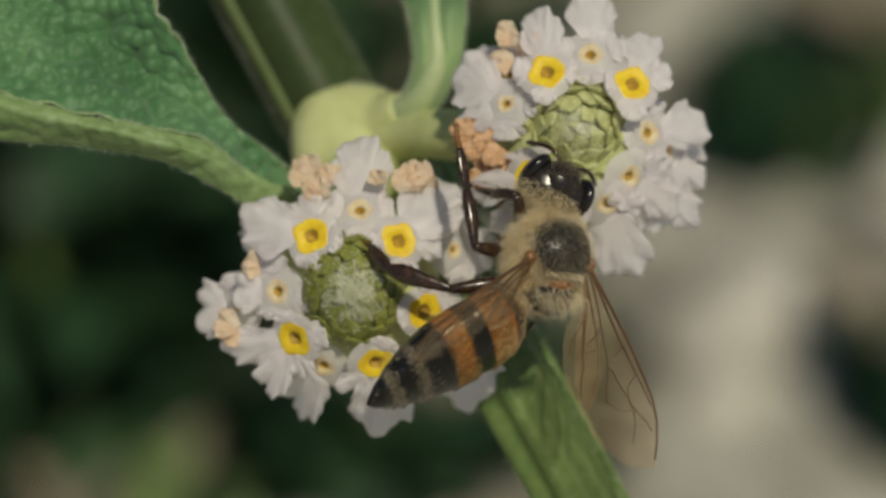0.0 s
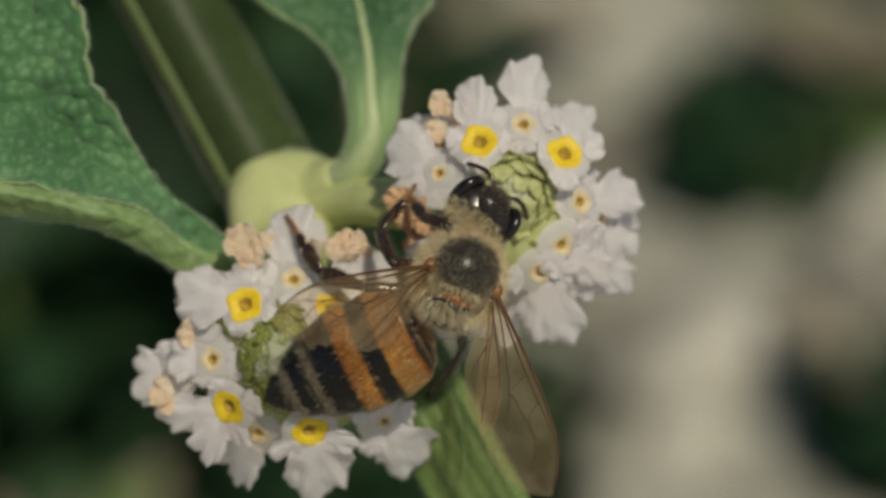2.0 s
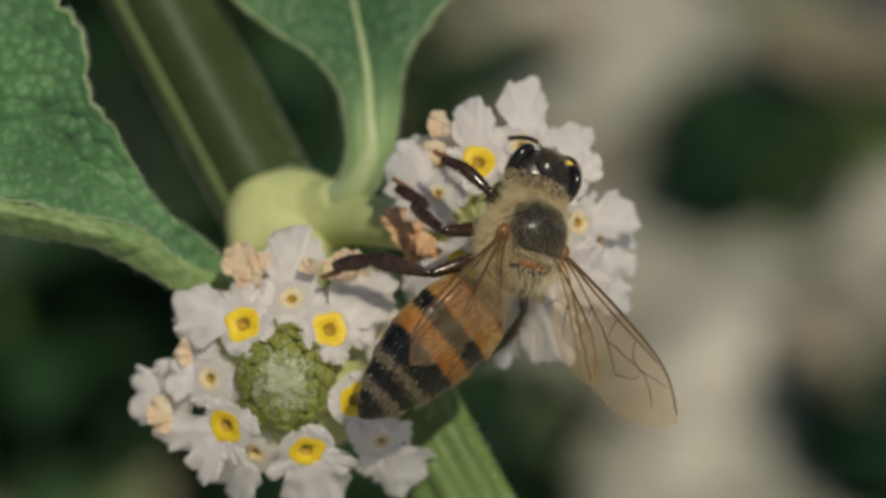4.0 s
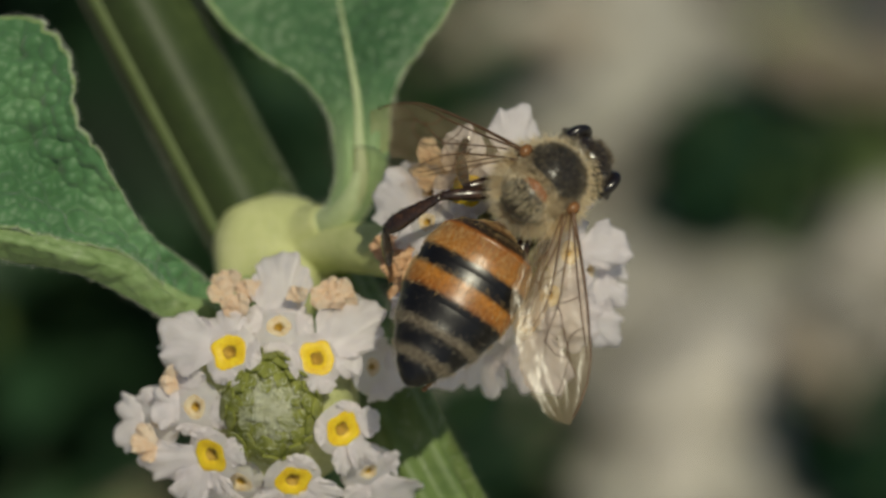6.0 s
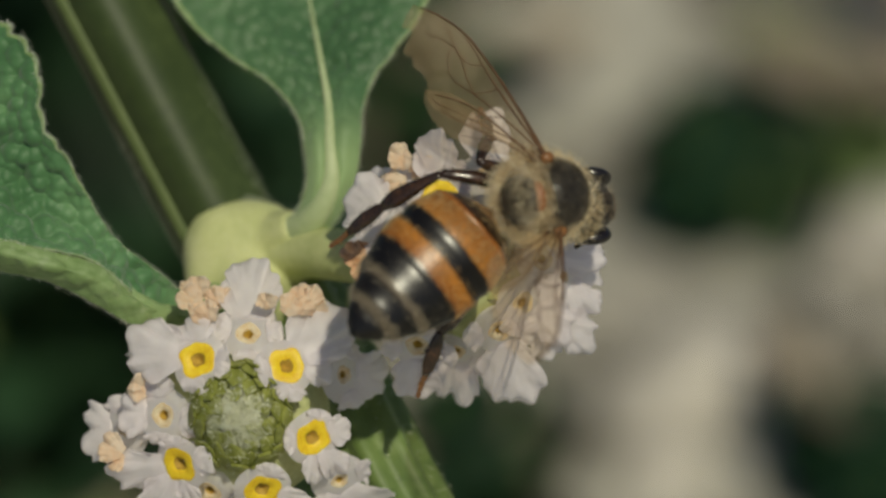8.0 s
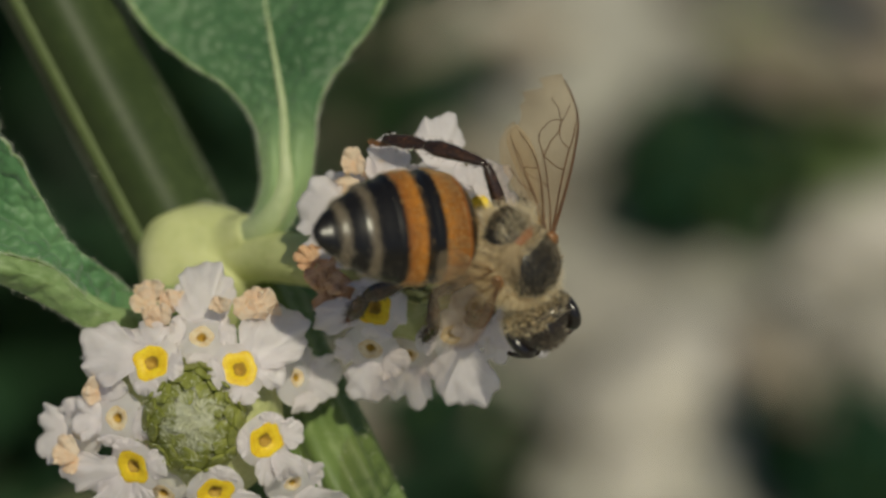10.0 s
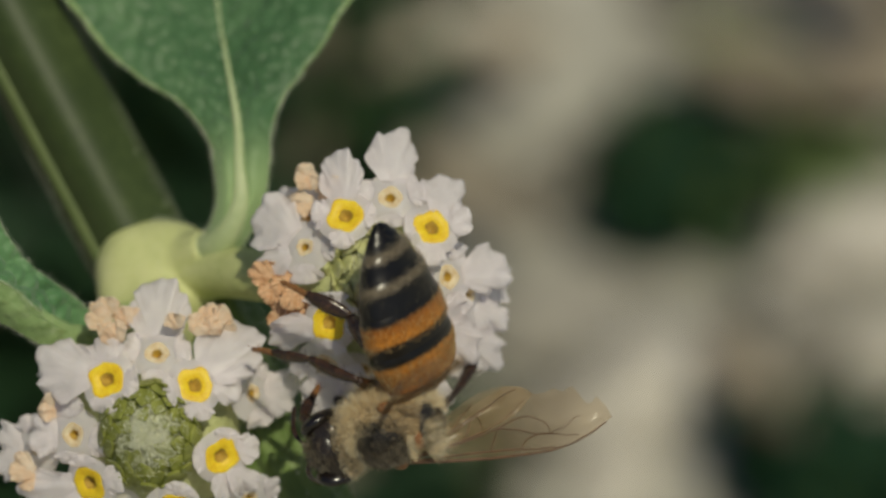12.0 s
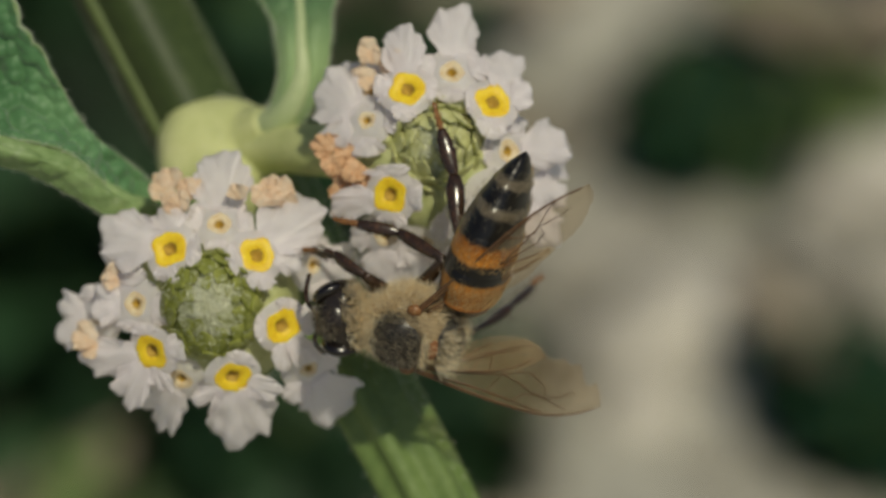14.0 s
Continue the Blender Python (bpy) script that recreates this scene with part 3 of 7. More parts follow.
    # short hairs along stems and leaf edges
    rng = random.Random(11)
    bm = bmesh.new()
    hairs(bm, [(p, Vector((rng.gauss(0, 1), rng.gauss(0, 1), rng.gauss(0, 1))).normalized()) for p in edges + e2 + e3 for _ in range(6)], rng, 11 * U, 0.22 * U)
    for i, p in enumerate(ctr[8:]):
        for _ in range(60):
            a = rng.uniform(0, 6.28)
            n = Vector((math.cos(a), math.sin(a) * 0.5, math.sin(a) * 0.8)).normalized()
            hairs(bm, [(p + n * 74 * U + Vector((rng.uniform(-20, 20), rng.uniform(-20, 20), 0)) * U, n)], rng, 10 * U, 0.6 * U)
    hairs(bm, on_blob(rng, 2600, S(376, 278, -385), (104 * U, 116 * U, 84 * U), lambda d: d.z > -0.3), rng, 16 * U, 0.22 * U, spread=0.5)
    for i, p in enumerate(ctr2[1:16]):
        for _ in range(110):
            a = rng.choice((0, math.pi)) + rng.uniform(-0.5, 0.5)
            n = Vector((0.87 * math.cos(a), 0.48 * math.cos(a), math.sin(a))).normalized()
            hairs(bm, [(p + n * 90 * U + Vector((-12, 22, 0)) * rng.uniform(-1, 1) * U, n)], rng, 14 * U, 0.22 * U)
    tagged(part("hair", bm, HAIR_PALE, root, "fine pale hairs"), kind="stuff")


# ---- flower heads ----
def petal_mesh(length, width, ruffle, seed, mat, notch=0.0, crumple=0.0):
    """A rounded lobe: narrow at the throat, finely scalloped and waved along its rim, with a thin second skin."""
    bm = bmesh.new()
    nu, nv = 10, 52
    rng = random.Random(seed)
    p1, p2, p3, p4 = (rng.uniform(0, 6.28) for _ in range(4))
    top, low = [], []
    for i in range(nu + 1):
        q = i / nu
        a, b = [], []
        for j in range(nv + 1):
            k = j / nv * 2 - 1
            th = k * radians(132)
            r = 1 + 0.085 * math.sin(th * 2.7 + p1) + 0.065 * math.sin(th * 5.6 + p2) + 0.028 * math.sin(th * 11.0 + p3) + 0.09 * noise.noise(Vector((th * 3.2, seed, 0)))
            r -= notch * math.exp(-((th - 0.25 * math.sin(p4)) / 0.20) ** 2)
            cx = 0.54 * length
            rim = Vector((cx + (0.46 if math.cos(th) > 0 else 0.60) * length * math.cos(th) * r, width / 2 * math.sin(th) * r, 0))
            base = Vector((-0.05 * length, k * width * 0.21, 0))
            p = base.lerp(rim, q)
            t = min(1.0, max(0.0, p.x / length))
            # the blade rises a little from the throat, then bends over; its rim runs in waves
            z = 0.14 * length * t - 0.22 * length * t ** 2.4 - 0.06 * width * (2 * p.y / width) ** 2
            z += ruffle * q ** 3 * (0.6 * math.sin(th * 2.4 + p4) + 5.0 * (r - 1))
            z += (0.075 + crumple) * length * noise.noise(Vector((p.x / length * 3.4, p.y / length * 3.4, seed))) * (0.3 + q)
            z += crumple * 0.5 * length * noise.noise(Vector((p.x / length * 8, p.y / length * 8, seed + 3))) * q
            z += 0.042 * length * noise.noise(Vector((p.x / length * 8, p.y / length * 8, seed + 9))) * q
            a.append(bm.verts.new((p.x, p.y, z)))
            b.append(bm.verts.new((p.x, p.y, z - 2.0 * U)))
        top.append(a)
        low.append(b)
    for i in range(nu):
        for j in range(nv):
            bm.faces.new((top[i][j], top[i + 1][j], top[i + 1][j + 1], top[i][j + 1]))
            bm.faces.new((low[i][j], low[i][j + 1], low[i + 1][j + 1], low[i + 1][j]))
    rim = [(0, j) for j in range(nv + 1)] + [(i, nv) for i in range(1, nu + 1)] + [(nu, j) for j in range(nv - 1, -1, -1)] + [(i, 0) for i in range(nu - 1, -1, -1)]
    for p, q in zip(rim, rim[1:]):
        bm.faces.new((top[p[0]][p[1]], top[q[0]][q[1]], low[q[0]][q[1]], low[p[0]][p[1]]))
    bmesh.ops.recalc_face_normals(bm, faces=bm.faces[:])
    return mesh_of("petal", bm, mat)


BIG = [petal_mesh(94 * U, 112 * U, 13 * U, q, PETAL, nt) for q, nt in ((3, 0.10), (17, 0.0), (31, 0.16), (44, 0.05), (52, 0.0))]
SIDE = [petal_mesh(55 * U, 68 * U, 11 * U, q, PETAL, nt) for q, nt in ((8, 0.0), (22, 0.14), (40, 0.0), (55, 0.08))]
DRY = [petal_mesh(60 * U, 74 * U, 13 * U, q, WITHERED, 0.1, 0.05) for q in (5, 19, 33)]
RUSTY = [petal_mesh(60 * U, 70 * U, 15 * U, q, RUST, 0.1, 0.09) for q in (6, 21, 36)]


def throat_mesh(mat, wide, seed):
    """The funnel at a flower's centre: uneven yellow patch, sunken brown pore, white limb round it and tube below."""
    bm = bmesh.new()
    n = 32
    def ring(r, z, lobed=0.0, wave=0.0):
        out = []
        for j in range(n):
            a = 6.2832 * j / n
            k = r * (1 + lobed * (0.035 * math.cos(4 * a) + 0.22 * noise.noise(Vector((math.cos(a) * 1.4, math.sin(a) * 1.4, seed)))))
            out.append(bm.verts.new((math.cos(a) * k * U, math.sin(a) * k * U, (z + wave * math.sin(a * 4 + seed)) * U)))
        return out
    def loft(rings, index):
        for a, b in zip(rings, rings[1:]):
            for j in range(n):
                f = bm.faces.new((a[j], a[(j + 1) % n], b[(j + 1) % n], b[j]))
                f.material_index = index
    edge = ring(33 * wide, 1.2, 1.0)
    mid = ring(13 * wide, -3.0, 0.8)
    loft([ring(52, -7, 0.5, 2.5), ring(43, -2.5, 0.6, 1.0), edge], 2)
    loft([edge, ring(28 * wide, 1.4, 1.0), ring(20 * wide, 0.4, 0.9), mid], 0)
    loft([mid, ring(9 * wide, -8, 0.5), ring(5 * wide, -15), ring(0.8, -17)], 1)
    loft([ring(20, -95), ring(24, -30), ring(34 * wide, -1)], 2)
    return mesh_of("flower", bm, [mat, PORE, PETAL])


THROATS = {"fresh": throat_mesh(THROAT, 1.0, 2.0), "old": throat_mesh(THROAT_OLD, 0.66, 5.0), "deep": throat_mesh(THROAT_OLD, 0.5, 8.0)}


def flower(head, x, y, w, angle, tilt, kind, rng, petals, size=1.0):
    """One small flower leaning towards angle; each petal is (direction, reach, width), in degrees and sketch units."""
    a, tl = radians(angle), radians(tilt)
    z = Vector((math.cos(a) * math.sin(tl), math.sin(a) * math.sin(tl), math.cos(tl)))
    xd = Vector((math.cos(a) * math.cos(tl), math.sin(a) * math.cos(tl), -math.sin(tl)))
    m = Matrix((xd, z.cross(xd), z)).transposed().to_4x4()
    m.translation = S(x, y, w)
    ob = part("flower", THROATS[kind], None, head, m=m @ Matrix.Scale(size * 0.95, 4))
    for q, (way, reach, wide) in enumerate(petals):
        turn = radians(way - angle)
        lean = abs(math.cos(turn)) * (1 / math.cos(tl) - 1) + 1
        mesh = rng.choice(BIG if reach > 90 else SIDE)
        size_x = (reach * lean - 32) / (94 if reach > 90 else 55)
        size_y = wide / (112 if reach > 90 else 68)
        foot = Matrix.Translation(Vector((math.cos(turn) * 34, math.sin(turn) * 34, 0.0 + q * 0.4)) * U)
        part("petal", mesh, None, ob, m=foot @ pose(0, 0, 0, rng.uniform(-12, 12), rng.uniform(-14, 12), way - angle) @ Matrix.Diagonal((size_x, size_y, (size_x + size_y) / 2, 1)))


def bracts(head, cx, cy, w, rx, ry, rng, rings, mat, top, large=1.0, rise=0.0, fuzz=1.0):
    """The closed centre: overlapping pointed scales over a dome, with pale down at the crown."""
    bm = bmesh.new()
    blob(bm, S(cx, cy, w - 62), (rx * 0.97 * U, ry * 0.97 * U, 90 * U), 32, 18, 0.03)
    bud = part("bud", bm, mat, head, "domed green centre of overlapping hairy bracts")
    bm2 = bmesh.new()
    blob(bm2, (0, 0, 0), (24 * U, 16 * U, 3.2 * U), 12, 7)
    for v in bm2.verts:
        k = v.co.x / (21 * U)
        v.co.y *= 1 - 0.8 * max(0, k) ** 1.4
        v.co.z += 5 * U * k * abs(k)
    scale = mesh_of("bract", bm2.copy(), mat)
    # crown bracts take the down's pale colour to stand for its glossy sheen
    sheen_bract = mesh_of("bract", bm2, DOWN)
    roots = []
    count = rings
    for q in range(count):
        f = math.sqrt((q + 0.5) / count)
        a = q * 2.399963 + rng.uniform(-0.12, 0.12)
        d = Vector((math.cos(a) * math.sin(f * 1.22), math.sin(a) * math.sin(f * 1.22), math.cos(f * 1.22)))
        p = S(cx, cy, w - 62) + Vector((d.x * rx * U, d.y * ry * U, d.z * 92 * U))
        n = Vector((d.x / rx, d.y / ry, d.z / 92)).normalized()
        # points turn up and inwards, towards the crown
        up = (S(cx, cy, w + 60) - p)
        xd = (up - n * up.dot(n)).normalized()
        m = Matrix((xd, n.cross(xd), n)).transposed().to_4x4()
        m.translation = p + n * 1.0 * U
        part("bract", sheen_bract if f + rng.uniform(-0.05, 0.05) < 0.2 else scale, None, bud, m=m @ pose(0, 0, 0, rng.uniform(-4, 4), rng.uniform(-8, -1) - rise * rng.uniform(0.5, 1.2), rng.uniform(-14, 14)) @ Matrix.Scale(rng.uniform(0.85, 1.1) * (0.55 + 0.5 * f) * large, 4))
        for _ in range(int(8 + fuzz * 1500 * max(0, 0.50 - f))):
            roots.append((p + xd * rng.uniform(-26, 30) * U + n.cross(xd) * rng.uniform(-20, 20) * U + n * 4 * U, (n + xd * 1.6).normalized()))
    bm = bmesh.new()
    hairs(bm, roots, rng, top * U, 0.5 * U, spread=0.35)
    tagged(part("down", bm, DOWN, bud, "short silvery down"), kind="stuff")


def withered(head, x, y, w, angle, rng, n=3, size=1.0, pool=None):
    for q in range(n):
        m = Matrix.Translation(S(x + rng.uniform(-14, 14), y + rng.uniform(-12, 12), w + rng.uniform(-10, 10)))
        part("withered_petal", rng.choice(pool or DRY), None, head, m=m @ pose(0, 0, 0, rng.uniform(-24, 24), rng.uniform(-22, 14), angle + rng.uniform(-50, 50)) @ Matrix.Scale(size * rng.uniform(0.5, 0.76), 4))


def flower_heads():
    rng = random.Random(21)
    head = empty("flower_head", VIEW.copy())
    tagged(head, "round head of white yellow-throated flowers round a green bud", "flower", "flower heads")
    bracts(head, 375, 540, 40, 92, 100, rng, 46, BRACT, 20, 1.65)
    for x, y, w, a, tl, kind, petals in (
            (302, 440, 30, 143, 15, "fresh", ((165, 138, 118), (95, 76, 76), (-5, 58, 62), (265, 62, 54))),
            (457, 452, 32, 45, 20, "fresh", ((45, 150, 122), (278, 62, 60), (195, 56, 60), (2, 82, 78))),
            (388, 397, -8, 88, 24, "old", ((88, 134, 116), (170, 64, 62), (8, 62, 70), (270, 54, 56))),
            (240, 538, -10, 184, 18, "old", ((180, 80, 88), (108, 68, 80), (-10, 66, 70), (262, 58, 60))),
            (268, 622, 18, 218, 36, "fresh", ((193, 118, 84), (238, 108, 76), (284, 80, 46), (8, 58, 58), (100, 48, 56))),
            (412, 668, 12, 285, 36, "fresh", ((280, 140, 134), (-24, 84, 58), (226, 82, 50), (72, 48, 60))),
            (500, 578, 14, 330, 28, "fresh", ((276, 80, 48), (312, 90, 62), (180, 48, 58), (76, 50, 58), (15, 66, 60))),
            (318, 672, -40, 244, 40, "old", ((236, 126, 106), (170, 54, 60), (330, 56, 56))),
            (170, 562, -70, 188, 34, "deep", ((190, 82, 108), (110, 60, 64), (250, 60, 60))),
            (545, 655, -60, 300, 40, "deep", ((302, 120, 122), (20, 60, 62), (250, 66, 60))),
            (552, 470, -80, 5, 40, "deep", ((0, 82, 92), (70, 62, 66), (290, 62, 66))),
            (235, 425, -60, 150, 40, "deep", ((150, 84, 90), (200, 62, 62)))):
        flower(head, x, y, w, a, tl, kind, rng, petals)
    for x, y, w, a in ((288, 345, -30, 110), (312, 340, -26, 95), (315, 378, 24, 95), (440, 352, 4, 75), (470, 350, 4, 50), (172, 598, -20, 200), (225, 485, -30, 160), (340, 348, -24, 95), (495, 345, -20, 60)):
        withered(head, x, y, w, a, rng, 2)
    bm = bmesh.new()
    blob(bm, S(375, 545, -110), (150 * U, 150 * U, 118 * U), 24, 14, 0.1)
    part("receptacle", bm, CALYX, head, "green base of the flower head")

    head = empty("flower_head", VIEW.copy())
    tagged(head, "white flower head with pale bracts and withered brown petals", "flower", "flower heads")
    bracts(head, 772, 258, -6, 88, 88, rng, 34, BRACT_YOUNG, 22, 1.9, 14, 0.2)
    for x, y, w, a, tl, kind, petals in (
            (722, 158, 18, 104, 22, "fresh", ((98, 118, 84), (172, 62, 60), (262, 58, 50), (0, 52, 52))),
            (873, 181, 14, 60, 26, "fresh", ((68, 108, 88), (18, 70, 70), (264, 64, 62), (178, 50, 54))),
            (800, 128, -8, 85, 20, "old", ((85, 132, 98), (165, 64, 56), (15, 64, 62), (270, 54, 62))),
            (649, 213, -8, 140, 18, "deep", ((140, 120, 112), (200, 92, 62), (268, 66, 74), (2, 58, 60))),
            (690, 345, 22, 203, 20, "fresh", ((195, 118, 64), (95, 54, 92), (-4, 62, 62), (274, 62, 58))),
            (900, 268, -26, 5, 30, "old", ((8, 114, 92), (72, 64, 66), (292, 74, 68), (180, 46, 54))),
            (865, 345, -10, 325, 32, "old", ((326, 112, 88), (20, 76, 62), (250, 60, 60))),
            (826, 392, -16, 285, 32, "old", ((286, 140, 118), (192, 66, 62), (350, 64, 62))),
            (682, 418, -40, 250, 34, "old", ((262, 92, 100), (330, 72, 70), (190, 62, 60))),
            (935, 300, -80, 0, 46, "deep", ((12, 92, 80), (320, 84, 78))),
            (915, 372, -70, 328, 44, "deep", ((330, 96, 86), (270, 70, 66))),
            (750, 430, -80, 265, 44, "deep", ((268, 90, 92), (320, 70, 66))),
            (655, 160, -50, 150, 40, "deep", ((150, 80, 72), (100, 62, 62)))):
        flower(head, x, y, w, a, tl, kind, rng, petals)
    for x, y, w, a in ((665, 105, -30, 120), (690, 125, -25, 100), (655, 130, -40, 150), (610, 280, -20, 200), (640, 290, -10, 220), (605, 310, -25, 240), (630, 262, -20, 180), (600, 265, -30, 130), (650, 310, -20, 260)):
        withered(head, x, y, w, a, rng, 2, size=0.9, pool=RUSTY if x < 660 and y > 260 else None)
    bm = bmesh.new()
    blob(bm, S(770, 275, -110), (150 * U, 150 * U, 114 * U), 24, 14, 0.1)
    part("receptacle", bm, CALYX, head, "green base of the flower head")


# ---- the bee ----
rig = {}


def limb(name, length, prof, mat, flat=1.0, bow=0.0, parent=None, label="", bristles=0, rng=None):
    """A leg segment along +x with a given outline."""
    bm = bmesh.new()
    n = 16
    pts, rad = [], []
    for i in range(n + 1):
        t = i / n
        k = t * (len(prof) - 1)
        q = min(int(k), len(prof) - 2)
        f = k - q
        f = f * f * (3 - 2 * f)
        pts.append(Vector((t * length * U, 0, bow * math.sin(math.pi * t) * U)))
        rad.append((prof[q] * (1 - f) + prof[q + 1] * f) * U)
    tube(bm, pts, rad, 12, flat)
    if bristles:
        roots = []
        for _ in range(bristles):
            i = rng.randrange(2, n)
            a = rng.uniform(0, 6.2832)
            nrm = Vector((0, math.cos(a), math.sin(a) * flat)).normalized()
            roots.append((pts[i] + Vector((rng.uniform(-3, 3) * U, nrm.y * rad[i], nrm.z * rad[i])), nrm))
        hairs(bm, roots, rng, 9 * U, 0.45 * U, Vector((0.7, 0, 0)))
    return part(name, bm, mat, parent, label)


def wing(side, length, chord, rng, name, veins, label):
    """Membrane along +x with its trailing edge towards side, and raised veins of their own."""
    bm = bmesh.new()
    nu, nv = 44, 10
    def lead(t):
        return 9 * math.sin(math.pi * t) - 0.34 * chord * max(0, (t - 0.66) / 0.34) ** 2.2
    def edge(t):
        c = chord * (0.10 + 0.90 * math.sin(math.pi / 2 * min(1, t / 0.66)) ** 1.3)
        if t > 0.62:
            c = -lead(t) + (c + lead(t)) * max(0.0, 1 - ((t - 0.62) / 0.38) ** 2.4) ** 0.5
        torn = 1 - 0.10 * max(0, noise.noise(Vector((t * 14, length * 0.1, side)))) * (1 if t > 0.4 else 0) - 0.04 * abs(math.sin(t * 47)) * (1 if t > 0.5 else 0)
        if side > 0 and length > 300 and t > 0.5:
            torn -= 0.42 * max(0, noise.noise(Vector((t * 11, 3.3, 0))) + 0.15) * min(1, (t - 0.5) * 6)
        return c * torn
    def point(t, s):
        y = -lead(t) + s * (edge(t) + lead(t))
        return Vector((t * length * U, side * y * U, (5 * math.sin(3 * t) + 3.2 * math.sin(s * 15 + t * 3) * s * (1 - s) * 4 + 6 * noise.noise(Vector((t * 4, s * 3, length)))) * U))
    grid = [[bm.verts.new(point(i / nu, j / nv)) for j in range(nv + 1)] for i in range(nu + 1)]
    for i in range(nu):
        for j in range(nv):
            bm.faces.new((grid[i][j], grid[i + 1][j], grid[i + 1][j + 1], grid[i][j + 1]))
    bmesh.ops.remove_doubles(bm, verts=bm.verts[:], dist=0.05 * U)
    ob = part(name, bm, WING, rig["bee"], label)
    for k, (a, r0, r1) in enumerate(veins):
        bv = bmesh.new()
        pts = [spline([Vector((*p, 0)) for p in a], i / 12) for i in range(13)]
        tube(bv, [point(p.x, p.y) + Vector((0, 0, 0.6 * U)) for p in pts], [(r0 + (r1 - r0) * i / 12) * 0.72 * U for i in range(13)], 6)
        part("vein", bv, VEIN, ob)
    return ob


FORE_VEINS = [([(0, 0.02), (0.25, 0.01), (0.6, 0.01), (0.97, 0.03)], 5.0, 2.0), ([(0, 0.15), (0.25, 0.14), (0.5, 0.10), (0.72, 0.06)], 3.0, 1.5), ([(0.02, 0.3), (0.25, 0.38), (0.45, 0.45), (0.62, 0.62)], 2.4, 1.2),
              ([(0.02, 0.6), (0.25, 0.78), (0.42, 0.85), (0.55, 0.95)], 2.2, 1.1), ([(0.42, 0.12), (0.44, 0.3), (0.45, 0.45)], 1.6, 1.2), ([(0.56, 0.08), (0.60, 0.26), (0.66, 0.34), (0.70, 0.30)], 1.6, 1.0),
              ([(0.45, 0.45), (0.58, 0.36), (0.70, 0.30), (0.84, 0.12)], 1.6, 1.0), ([(0.62, 0.62), (0.68, 0.50), (0.70, 0.30)], 1.4, 1.0), ([(0.28, 0.39), (0.32, 0.6), (0.33, 0.80)], 1.4, 1.1), ([(0.70, 0.30), (0.80, 0.42), (0.86, 0.55)], 1.3, 0.7)]
HIND_VEINS = [([(0, 0.05), (0.3, 0.05), (0.65, 0.05), (0.92, 0.2)], 3.0, 1.2), ([(0.02, 0.4), (0.3, 0.42), (0.55, 0.5), (0.8, 0.6)], 2.0, 0.9), ([(0.3, 0.42), (0.45, 0.7), (0.55, 0.85)], 1.5, 0.8), ([(0.55, 0.06), (0.56, 0.3), (0.55, 0.5)], 1.3, 0.9)]


